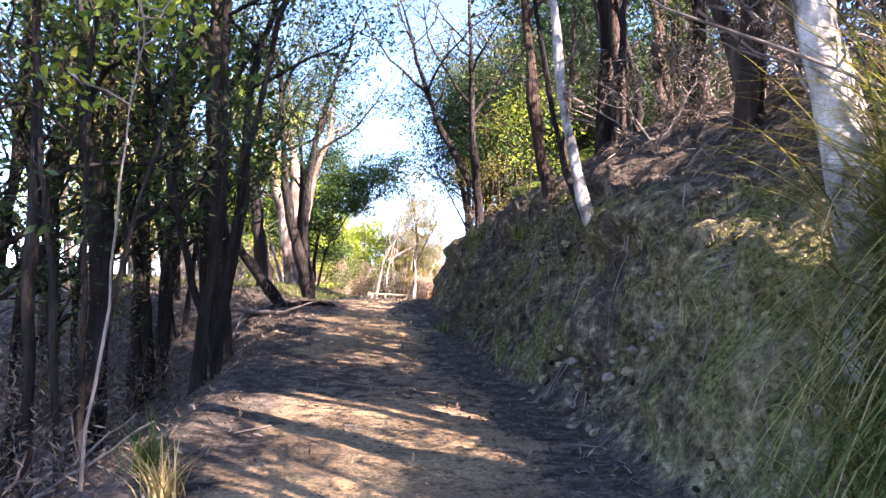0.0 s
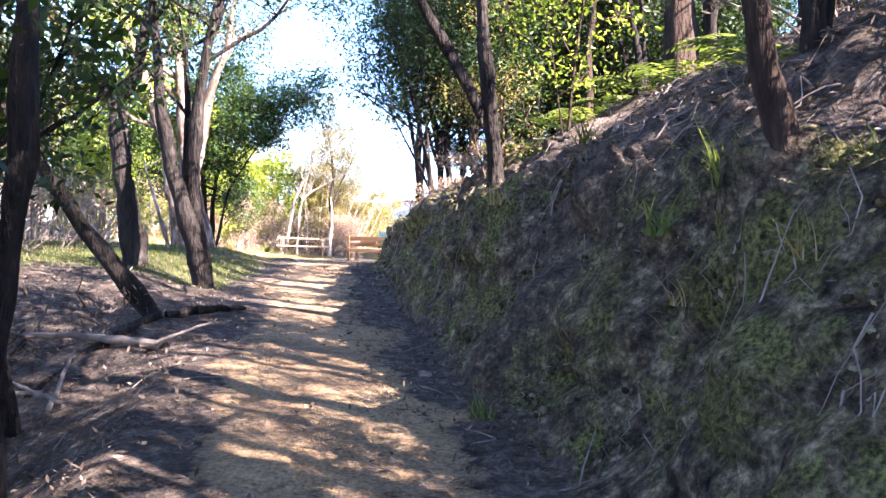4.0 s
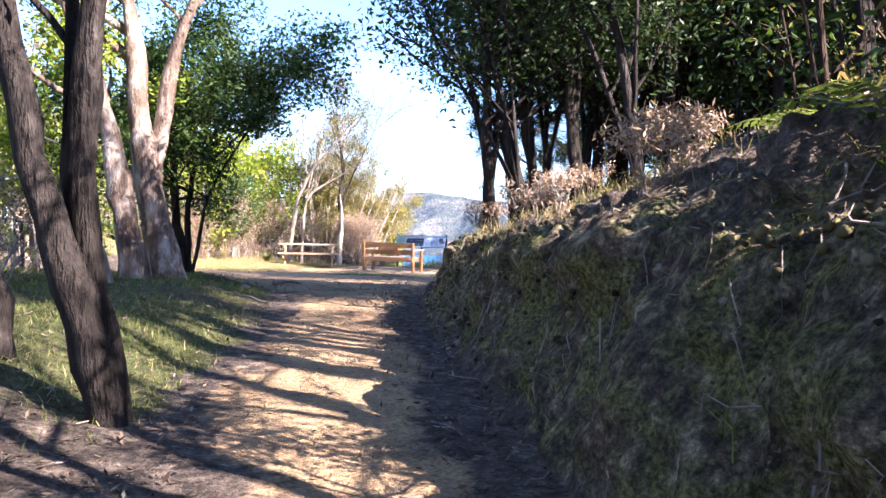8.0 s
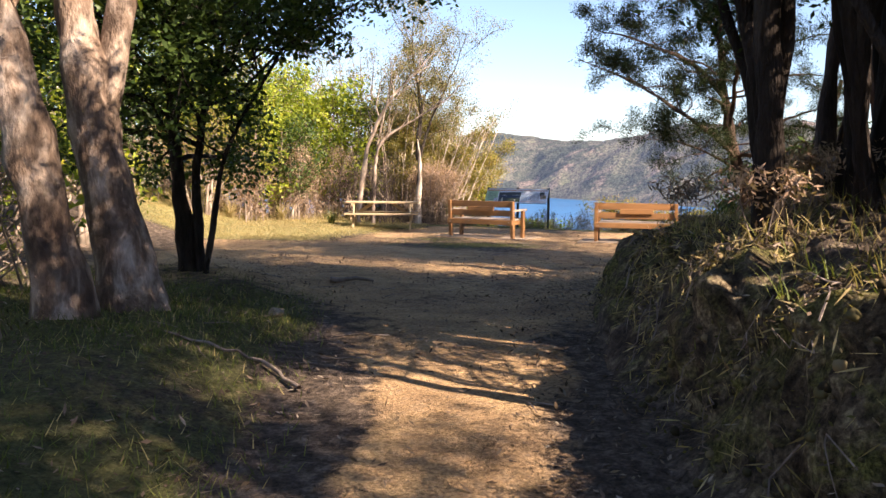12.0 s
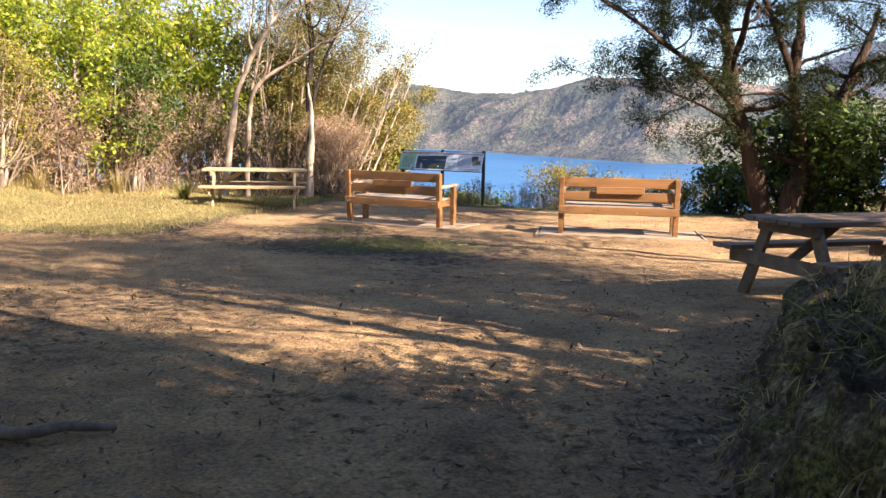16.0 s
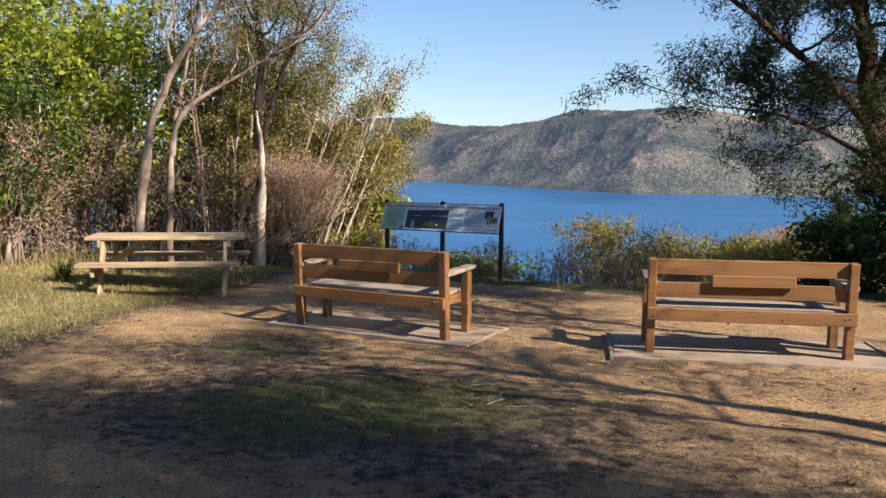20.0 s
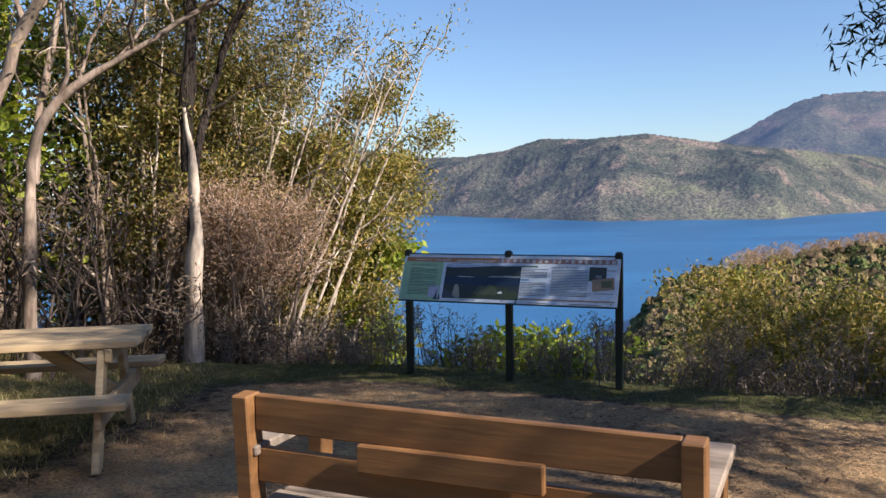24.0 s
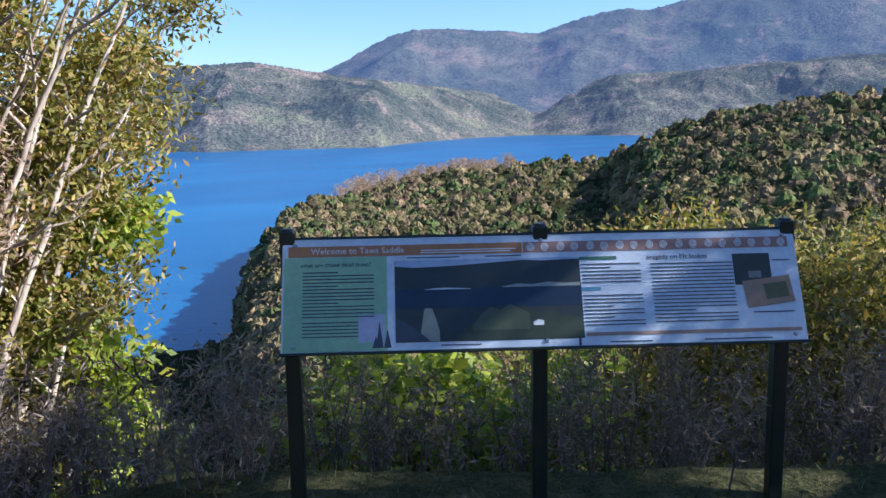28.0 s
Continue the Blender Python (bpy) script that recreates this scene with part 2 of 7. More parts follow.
def ground_material():
    """Bare clay on the track, leaf litter, grass and moss, told apart by the zones of the ground."""
    m, nt, sh, co = material("track_and_forest_floor")
    zone = nt.nodes.new("ShaderNodeAttribute")
    zone.attribute_name = "zone"
    sep = nt.nodes.new("ShaderNodeSeparateColor")
    nt.links.new(zone.outputs["Color"], sep.inputs[0])
    patch = noise_node(nt, co, 1.7, 6, 0.65)
    grain = noise_node(nt, co, 42, 4, 0.7)
    clod = noise_node(nt, co, 9, 5, 0.7)
    clay = ramp(nt, patch, [(0.30, (0.25, 0.160, 0.092)), (0.5, (0.44, 0.288, 0.155)), (0.66, (0.57, 0.385, 0.20))])
    clay = mix(nt, ramp(nt, clod, [(0.48, (0, 0, 0)), (0.66, (0.7, 0.7, 0.7))]), clay, (0.29, 0.215, 0.145))
    litter = ramp(nt, clod, [(0.30, (0.042, 0.033, 0.026)), (0.5, (0.115, 0.088, 0.069)), (0.70, (0.26, 0.20, 0.155))])
    grass = ramp(nt, clod, [(0.3, (0.055, 0.062, 0.025)), (0.52, (0.105, 0.104, 0.044)), (0.72, (0.20, 0.17, 0.085))])
    earth = ramp(nt, clod, [(0.34, (0.022, 0.017, 0.012)), (0.46, (0.080, 0.060, 0.042)), (0.57, (0.19, 0.145, 0.095)), (0.68, (0.44, 0.36, 0.22))])
    # the cut's first metres are barer, of ochre clay
    place = nt.nodes.new("ShaderNodeSeparateXYZ")
    nt.links.new(co, place.inputs[0])
    bare = nt.nodes.new("ShaderNodeMath")
    bare.operation = "MULTIPLY_ADD"
    nt.links.new(place.outputs["Y"], bare.inputs[0])
    bare.inputs[1].default_value = -0.07
    nt.links.new(patch, bare.inputs[2])
    earth = mix(nt, ramp(nt, bare.outputs[0], [(0.02, (0, 0, 0)), (0.20, (0.85, 0.85, 0.85))]), earth, ramp(nt, clod, [(0.34, (0.075, 0.058, 0.034)), (0.5, (0.27, 0.215, 0.115)), (0.66, (0.55, 0.46, 0.28))]))
    cushion = noise_node(nt, co, 2.6, 6, 0.7, None, 0.5)
    moss = mix(nt, ramp(nt, cushion, [(0.46, (0, 0, 0)), (0.60, (0.9, 0.9, 0.9))]), earth, ramp(nt, grain, [(0.35, (0.055, 0.060, 0.018)), (0.62, (0.21, 0.20, 0.062))]))
    hay = ramp(nt, clod, [(0.3, (0.17, 0.15, 0.055)), (0.5, (0.32, 0.285, 0.115)), (0.7, (0.46, 0.40, 0.19))])
    grass = mix(nt, zone.outputs["Alpha"], grass, hay)
    col = litter
    for i, c in ((0, clay), (1, grass), (2, moss)):
        soft = nt.nodes.new("ShaderNodeMath")
        soft.operation = "MULTIPLY_ADD"
        nt.links.new(clod, soft.inputs[0])
        soft.inputs[1].default_value = 0.9
        nt.links.new(sep.outputs[i], soft.inputs[2])
        col = mix(nt, ramp(nt, soft.outputs[0], [(0.78, (0, 0, 0)), (1.05, (1, 1, 1))]), col, c)
    col = mix(nt, 0.85, col, ramp(nt, grain, [(0.3, (0.38, 0.38, 0.38)), (0.7, (1.55, 1.55, 1.55))]), "MULTIPLY")
    nt.links.new(col, sh.inputs["Base Color"])
    sh.inputs["Roughness"].default_value, sh.inputs["Specular IOR Level"].default_value = 0.95, 0.1
    add = nt.nodes.new("ShaderNodeMath")
    nt.links.new(clod, add.inputs[0])
    nt.links.new(grain, add.inputs[1])
    bump(nt, add.outputs[0], 0.9, 0.05, sh)
    return m


def hill_material(name, stops, haze, amount, scale, spot=None, grain=0.95):
    """Bush-clad slopes far off; a faint blue glow stands in for the hazy air."""
    m, nt, sh, co = material(name)
    big = noise_node(nt, co, scale, 6, 0.6, None, 0.6)
    fine = noise_node(nt, co, scale * 32, 4, 0.7)
    col = ramp(nt, big, stops)
    if spot:
        col = mix(nt, ramp(nt, noise_node(nt, co, scale * 2.3, 4), [(0.55, (0, 0, 0)), (0.68, (0.8, 0.8, 0.8))]), col, spot)
    col = mix(nt, grain, col, ramp(nt, fine, [(0.38, (0.26, 0.30, 0.34)), (0.62, (1.65, 1.6, 1.5))]), "MULTIPLY")
    nt.links.new(col, sh.inputs["Base Color"])
    sh.inputs["Roughness"].default_value, sh.inputs["Specular IOR Level"].default_value = 1.0, 0.0
    # haze painted on as an even emission over the whole slope
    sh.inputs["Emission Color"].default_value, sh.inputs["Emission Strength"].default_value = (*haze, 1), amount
    bump(nt, fine, 0.8, 0.035 / scale, sh)
    return m


def water_material():
    m, nt, sh, co = material("lake_water")
    big = noise_node(nt, co, 0.0035, 5, 0.6, (1, 2.5, 1))
    nt.links.new(ramp(nt, big, [(0.35, (0.012, 0.075, 0.20)), (0.65, (0.022, 0.125, 0.29))]), sh.inputs["Base Color"])
    sh.inputs["Roughness"].default_value = 0.32
    sh.inputs["IOR"].default_value = 1.33
    bump(nt, noise_node(nt, co, 0.35, 4, 0.65), 0.5, 0.6, sh)
    return m


# ---- mesh helpers ----
def quad_mesh(name, v, q, mat=None, smooth=False):
    v, q = np.ascontiguousarray(v, dtype=np.float32), np.ascontiguousarray(q, dtype=np.int32)
    me = bpy.data.meshes.new(name)
    me.vertices.add(len(v))
    me.vertices.foreach_set("co", v.ravel())
    me.loops.add(q.size)
    me.loops.foreach_set("vertex_index", q.ravel())
    me.polygons.add(len(q))
    me.polygons.foreach_set("loop_start", np.arange(0, q.size, 4, dtype=np.int32))
    me.polygons.foreach_set("use_smooth", np.full(len(q), smooth))
    me.update(calc_edges=True)
    if mat:
        me.materials.append(mat)
    return me


def join(pieces):
    """One (vertices, quads) pair out of several."""
    vs, qs, n = [], [], 0
    for v, q in pieces:
        vs.append(v)
        qs.append(q + n)
        n += len(v)
    return np.concatenate(vs), np.concatenate(qs)


def tube(pts, rad, n=7, rng=None, rough=0.0):
    """A round limb along pts with a radius at each, closed to a point at its end."""
    p, r = np.asarray(pts, float), np.asarray(rad, float)
    t = np.gradient(p, axis=0)
    t /= np.linalg.norm(t, axis=1)[:, None] + 1e-9
    ref = np.array([0.0, 1.0, 0.0]) if abs(t[0][1]) < 0.9 else np.array([1.0, 0.0, 0.0])
    a = np.cross(t, ref)
    a /= np.linalg.norm(a, axis=1)[:, None] + 1e-9
    b = np.cross(t, a)
    ang = np.linspace(0, 2 * np.pi, n, endpoint=False)
    rr = np.repeat(r[:, None], n, 1)
    if rng is not None and rough:
        rr = rr * (1 + rough * (rng.random((len(p), n)) - 0.5) + rough * 0.8 * np.sin(ang * 2 + rng.random() * 6)[None, :])
    v = p[:, None, :] + rr[..., None] * (np.cos(ang)[None, :, None] * a[:, None, :] + np.sin(ang)[None, :, None] * b[:, None, :])
    k = len(p)
    i, j = np.meshgrid(np.arange(k - 1), np.arange(n), indexing="ij")
    q = np.stack([i * n + j, i * n + (j + 1) % n, (i + 1) * n + (j + 1) % n, (i + 1) * n + j], -1).reshape(-1, 4)
    return v.reshape(-1, 3), q


def bend(pts, step=0.22):
    """A smooth line through a few points."""
    p = np.asarray(pts, float)
    s = np.r_[0, np.cumsum(np.linalg.norm(np.diff(p, axis=0), axis=1))]
    u = np.linspace(0, s[-1], max(3, int(s[-1] / step) + 1))
    line = np.stack([np.interp(u, s, p[:, i]) for i in range(3)], 1)
    for _ in range(2):
        line[1:-1] = 0.25 * line[:-2] + 0.5 * line[1:-1] + 0.25 * line[2:]
    return line


def shoot(rng, p, d, length, segs, wob, up):
    """A limb that wanders as it grows."""
    pts, d = [np.array(p, float)], np.array(d, float)
    d /= np.linalg.norm(d)
    for _ in range(segs):
        d = d + rng.normal(0, wob, 3) + np.array([0, 0, up])
        d /= np.linalg.norm(d)
        pts.append(pts[-1] + d * length / segs)
    return np.array(pts)


def leaves(rng, centres, spread, count, length, width, droop=0.15, flat=0.0, folded=False):
    """Many small leaves strewn round the centres."""
    c = np.repeat(np.asarray(centres, float), count, 0)
    n = len(c)
    if n == 0:
        return np.zeros((0, 3)), np.zeros((0, 4), int)
    way = rng.normal(0, 1, (n, 3))
    c = c + way / np.linalg.norm(way, axis=1)[:, None] * np.array(spread) * 1.75 * rng.random((n, 1)) ** 0.55
    u = rng.normal(0, 1, (n, 3))
    u[:, 2] = u[:, 2] * (1 - flat) - droop
    u /= np.linalg.norm(u, axis=1)[:, None]
    w = np.cross(u, rng.normal(0, 1, (n, 3)) * np.array([1 - flat, 1 - flat, 1]) + np.array([0, 0, flat * 2]))
    w /= np.linalg.norm(w, axis=1)[:, None] + 1e-9
    s = (0.6 + 0.8 * rng.random((n, 1)))
    l, h = length * s, width * s * 0.5
    if folded:
        lift = np.cross(u, w) * h * 0.5
        tip = c + u * l - lift * 0.8
        v = np.stack([c, c + u * l * 0.3 + w * h + lift, c + u * l * 0.7 + w * h * 0.8 + lift, tip, c + u * l * 0.7 - w * h * 0.8 + lift, c + u * l * 0.3 - w * h + lift], 1).reshape(-1, 3)
        return v, (np.arange(n)[:, None, None] * 6 + np.array([[0, 1, 2, 3], [0, 3, 4, 5]])).reshape(-1, 4)
    v = np.stack([c, c + u * l * 0.45 + w * h, c + u * l, c + u * l * 0.45 - w * h], 1).reshape(-1, 3)
    return v, np.arange(n * 4).reshape(-1, 4)


def blades(rng, roots, height, width, lean=0.5, curve=0.5, segs=3):
    """Grass: curved strips that taper to a tip."""
    p = np.asarray(roots, float)
    n = len(p)
    ang, h = rng.random(n) * 2 * np.pi, height * (0.5 + rng.random(n))
    out_dir = np.stack([np.cos(ang), np.sin(ang), np.zeros(n)], 1)
    side = np.stack([-np.sin(ang), np.cos(ang), np.zeros(n)], 1)
    le, cu = lean * rng.random(n), curve * rng.random(n)
    rows = []
    for k in range(segs + 1):
        f = k / segs
        pos = p + out_dir * (h * (le * f + cu * f * f))[:, None] + np.array([0, 0, 1.0]) * (h * (f - 0.45 * cu * f * f))[:, None]
        wd = width * (1 - f) * 0.5 + width * 0.04
        rows += [pos - side * wd, pos + side * wd]
    v = np.stack(rows, 1).reshape(-1, 3)
    m = 2 * (segs + 1)
    base = np.arange(n)[:, None] * m
    q = np.concatenate([base + np.array([[2 * k, 2 * k + 1, 2 * k + 3, 2 * k + 2]]) for k in range(segs)], 0)
    return v, q


def part(name, me, mat, parent, label=""):
    """Links a mesh (or a bmesh, or vertices and quads) as one part under a thing."""
    if isinstance(me, tuple):
        me = quad_mesh(name, me[0], me[1], mat, name in ("trunk", "limb", "root"))
    elif isinstance(me, bmesh.types.BMesh):
        bm, me = me, bpy.data.meshes.new(name)
        bm.to_mesh(me)
        bm.free()
        me.materials.append(mat)
    ob = new(name, me)
    if parent is not None:
        ob.parent = parent
    return tagged(ob, label)


def thing(name, label, category, group="", at=(0, 0, 0), turn=0.0, kind=""):
    ob = new(name)
    ob.empty_display_size = 0.1
    ob.matrix_world = pose(*at, 0, 0, turn)
    return tagged(ob, label, category, group, kind)


def box(sx, sy, sz, m=None, bevel=0.006):
    """A timber of that size with eased edges, centred on its middle."""
    bm = bmesh.new()
    bmesh.ops.create_cube(bm, size=1.0)
    bmesh.ops.scale(bm, vec=(sx, sy, sz), verts=bm.verts)
    if bevel:
        bmesh.ops.bevel(bm, geom=bm.edges[:], offset=min(bevel, 0.3 * min(sx, sy, sz)), segments=1, affect="EDGES")
    if m is not None:
        bmesh.ops.transform(bm, matrix=m, verts=bm.verts)
    return bm


# ---- the lie of the land ----
def along(table):
    ys, vs = [a for a, b in table], [b for a, b in table]
    return lambda y: np.interp(y, ys, vs)


TRACK = along([(-40, -3.0), (-5, -1.1), (0, -0.58), (2.5, -0.3), (5, 0.0), (7, 0.18), (8.7, 0.35), (10, 0.5), (12.4, 0.64), (14.2, 0.78), (16, 0.85),
               (18, 0.92), (20, 1.0), (22, 1.0), (25, 0.93), (28, 0.9), (31, 0.84), (35, 0.76), (60, 0.74)])
FOOT = along([(-40, 12), (-6, 3.3), (0, 2.25), (2, 1.95), (4, 1.6), (5.2, 1.35), (6, 1.15), (7, 0.92), (8.9, 0.5), (9.7, 0.3), (11, 0.08), (13, -0.15),
              (15, -0.42), (17.7, -0.66), (19, -0.82), (21, -0.85), (23, -0.68), (25.2, -0.45), (26.9, 0.25), (28.2, 1.1), (29.0, 2.2), (30, 4.2), (31, 8), (33, 20), (60, 40)])
FACE = along([(-40, 0.9), (4, 1.0), (6, 1.2), (8, 1.25), (14, 1.12), (18, 0.82), (21, 0.72), (24, 0.68), (26, 0.55), (28, 0.42), (30, 0.3)])
WIDTH = along([(-40, 0.42), (4, 0.42), (8.3, 0.55), (9.4, 0.82), (11.4, 0.72), (12.1, 0.46), (40, 0.42)])
RISE = along([(-40, 0.66), (11, 0.80), (16, 0.58), (20, 0.32), (24, 0.22), (28, 0.12), (40, 0.1)])
EDGE = along([(-40, -3), (-6, -0.5), (0, -0.45), (5, -0.6), (7, -0.95), (9, -1.25), (11, -1.5), (12.4, -1.65), (14, -1.9), (15.5, -2.25), (19, -2.3), (23.3, -2.9), (26, -3.3), (30, -6), (36, -7), (60, -8)])
RIM = along([(-60, 50), (-8, 43.5), (-3, 41.9), (-1.5, 41.6), (0.2, 40.5), (1.4, 39.8), (3, 39.2), (7, 38.6), (12, 38), (60, 30)])


def smooth(t):
    t = np.clip(t, 0, 1)
    return t * t * (3 - 2 * t)


def wave(x, y, s, k):
    return np.sin(x * s + 1.7 * k) * np.sin(y * s * 1.13 + 2.3 * k) + 0.6 * np.sin(x * s * 2.1 + y * s * 1.4 + k) * np.sin(y * s * 1.9 - x * s + 0.4 * k)


def land(x, y):
    x, y = np.asarray(x, float), np.asarray(y, float)
    foot, face = FOOT(y), FACE(y)
    z = TRACK(y) + 0.012 * wave(x, y, 2.6, 1) + 0.006 * wave(x, y, 7.0, 2)
    d = x - foot + 0.07 * wave(y, z * 0 + 3.1, 1.9, 4) + 0.03 * wave(y, x, 5.3, 6)
    steep = smooth(d / WIDTH(y))
    run = np.maximum(0, d - 0.45)
    z = z + face * steep + 3.2 * (1 - np.exp(-RISE(y) * run / 3.2))
    z = z + np.where(d > 0, 0.06 * steep * wave(x, y, 3.1, 5) + 0.045 * wave(x + 0.4 * z, y + x, 8, 7) * steep + 0.028 * wave(x, y - x, 17, 3) * steep * (1 - smooth((d - 1.2) / 1)), 0)
    dl = EDGE(y) - x
    fall = 1 - smooth((y - 9.5) / 3.6)
    z = z - fall * 6.0 * (1 - np.exp(-0.75 * np.maximum(0, dl - 0.25) / 6.0))
    hump = smooth((y - 13.0) / 3) * (1 - smooth((y - 25) / 3))
    z = z + hump * 0.2 * smooth((dl - 0.1) / 1.2) + np.where(dl > 0, 0.03 * wave(x, y, 1.7, 8) * smooth(dl), 0)
    z = z + 0.26 * np.clip(-8.2 - x, 0, 3.5) * smooth((y - 28) / 5) + 0.12 * smooth((-4.0 - x) / 2) * smooth((y - 36) / 2)
    over = y - RIM(x)
    return z - 0.62 * np.maximum(0, over) ** 1.05 * smooth(over / 1.2 + 0.15)


def spot(x, y, up=0.0):
    return (x, y, float(land(x, y)) + up)


def graded(lo, hi, step, far_lo, far_hi, grow=1.16):
    mid = np.arange(lo, hi + step / 2, step)
    left, right, s = [lo], [hi], step
    while left[-1] > far_lo:
        s *= grow
        left.append(left[-1] - s)
    s = step
    while right[-1] < far_hi:
        s *= grow
        right.append(right[-1] + s)
    return np.r_[left[:0:-1], mid, right[1:]]


LATTICE = np.random.default_rng(12).random((64, 64))


def lumps(u, v):
    """Smooth value noise between 0 and 1 with cells of size 1."""
    i, j = np.floor(u).astype(int), np.floor(v).astype(int)
    f, g = smooth(u - i), smooth(v - j)
    a, b, c, d = LATTICE[i % 64, j % 64], LATTICE[(i + 1) % 64, j % 64], LATTICE[i % 64, (j + 1) % 64], LATTICE[(i + 1) % 64, (j + 1) % 64]
    return (a * (1 - f) + b * f) * (1 - g) + (c * (1 - f) + d * f) * g


def build_ground():
    gy = graded(0.5, 30.0, 0.07, -55, 31)
    gy = np.r_[gy[gy < 30.0], np.arange(30.0, 42.5, 0.12), graded(42.5, 42.6, 0.12, 42.5, 80)]
    # columns: even on the low side, close together up the cut face, wider above it
    low, cut, high = np.linspace(0, 1, 74), np.arange(0, 1.3, 0.026), np.linspace(0, 1, 34)
    far_l, far_r = graded(0, 0.1, 0.1, -64, 0.1)[:-2], graded(0, 0.1, 0.12, 0, 71)[2:]
    mid = np.clip(FOOT(gy), -0.9, 3.0)[:, None] - 0.15
    X = np.concatenate([-6.5 + far_l + 0 * mid, -6.5 + (mid + 6.5) * low[:-1], mid + cut, mid + 1.3 + (5.2 - mid - 1.3) * high, 5.2 + far_r + 0 * mid], 1)
    Y = gy[:, None] + 0 * X
    Z = land(X, Y)
    n, m = X.shape
    i, j = np.meshgrid(np.arange(n - 1), np.arange(m - 1), indexing="ij")
    q = np.stack([i * m + j, i * m + j + 1, (i + 1) * m + j + 1, (i + 1) * m + j], -1).reshape(-1, 4)
    d, dl = X - FOOT(Y), EDGE(Y) - X
    # the cut face: bulging cushions, crumbled hollows and clods
    on_face = smooth((d + 0.03) / 0.16) * (1 - smooth((d - 0.75) / 0.7)) * smooth((29.5 - Y) / 2)
    bulge = 0.32 * (lumps(Y / 0.5, Z / 0.36) - 0.5) + 0.20 * (np.abs(lumps(Y / 0.21 + 7, Z / 0.17) - 0.5) - 0.22) + 0.05 * (lumps(Y / 0.085, Z / 0.08 + 3) - 0.5)
    rough = np.clip(smooth((d - 0.5) / 0.5) + smooth((dl - 0.1) / 0.4) * smooth((15 - Y) / 2), 0, 1)
    X2, Z2 = X - on_face * bulge, Z + rough * (0.07 * (lumps(X / 0.4, Y / 0.4) - 0.5) + 0.045 * (lumps(X / 0.16, Y / 0.16) - 0.5))
    me = quad_mesh("ground", np.stack([X2, Y, Z2], -1).reshape(-1, 3), q, ground_material(), True)
    fray = 0.34 * (lumps(X / 0.6, Y / 0.6) - 0.5) + 0.26 * (lumps(X / 0.22 + 9, Y / 0.22) - 0.5)
    on = smooth((-d - 0.10 + fray) / 0.42) * smooth((-dl + 0.10 + fray) / 0.42)
    clear = smooth((Y - 21.5 + 2 * fray) / 3) * smooth((41.0 - (Y - RIM(X) + 41.5)) / 1.2)
    soil = np.maximum(on * (0.85 + 0.15 * smooth((Y - 6) / 6)), clear * smooth((X + 8.5) / 1.5) * smooth((11 - X) / 3)) * (0.78 + 0.16 * wave(X, Y, 0.9, 3))
    tuft = np.exp(-(((X + 1.6) / 1.5) ** 2 + ((Y - 33.6) / 1.1) ** 2)) + 0.6 * np.exp(-(((X + 2.6) / 0.8) ** 2 + ((Y - 35.6) / 0.6) ** 2))
    verge = smooth((dl + 0.05 + fray) / 0.5) * smooth((Y - 14.2) / 2.0) * (1 - smooth((Y - 23.0 + 3 * fray) / 3))
    lawn = smooth((Y - 33.5 + 0.35 * (X + 5)) / 1.6) * smooth((-4.2 - X + 0.35 * (Y - 36)) / 1.4) + smooth((Y - RIM(X) + 1.0) / 0.5)
    dry = smooth((Y - 33.5 + 0.35 * (X + 5)) / 1.6) * smooth((-4.6 - X + 0.35 * (Y - 36)) / 1.4) * (0.7 + 0.3 * wave(X, Y, 1.0, 5)) * smooth((RIM(X) + 0.5 - Y) / 1.5)
    green = np.clip(1.05 * tuft + verge * (0.95 + 0.3 * wave(X, Y, 1.1, 9)) + lawn, 0, 1)
    upper = smooth((d - 0.5) / 0.5) * smooth((Y - 15) / 4) * 0.45
    moss = smooth((d + 0.02) / 0.15) * (1 - smooth((d - 0.55) / 0.5)) * (0.75 + 0.25 * wave(X, Y, 1.3, 2))
    soil = soil * (1 - np.clip(green, 0, 1)) * (1 - moss)
    zone = me.color_attributes.new("zone", "FLOAT_COLOR", "POINT")
    rgba = np.stack([soil * 0.75, np.maximum(green, upper) * 0.75, moss * (0.75 + 0.25 * (1 - smooth((Y - 8) / 3))), np.clip(dry, 0, 1)], -1).astype(np.float32)
    zone.data.foreach_set("color", rgba.ravel())
    tagged(new("ground", me), "bare clay track and clearing with leaf litter, moss and grass", "ground", kind="structure")


build_ground()


# ---- lake and distance ----
EYE_AT = np.array([-1.5, 36.0, 2.4])
LAKE = -60.0


def fan(name, az, rr, height, mat, label, category):
    """A slope seen from the lookout, laid out by bearing and distance."""
    A, S = np.meshgrid(np.radians(az), np.arange(rr[2]) / (rr[2] - 1))
    r0, r1 = rr[0](np.degrees(A)), rr[1](np.degrees(A))
    R = r0 * (r1 / r0) ** S
    X, Y = EYE_AT[0] + R * np.sin(A), EYE_AT[1] + R * np.cos(A)
    Z = height(np.degrees(A), R, S, X, Y)
    n, m = X.shape
    i, j = np.meshgrid(np.arange(n - 1), np.arange(m - 1), indexing="ij")
    q = np.stack([i * m + j, (i + 1) * m + j, (i + 1) * m + j + 1, i * m + j + 1], -1).reshape(-1, 4)
    ob = new(name, quad_mesh(name, np.stack([X, Y, Z], -1).reshape(-1, 3), q, mat, True))
    return tagged(ob, label, category, kind="structure"), X, Y, Z


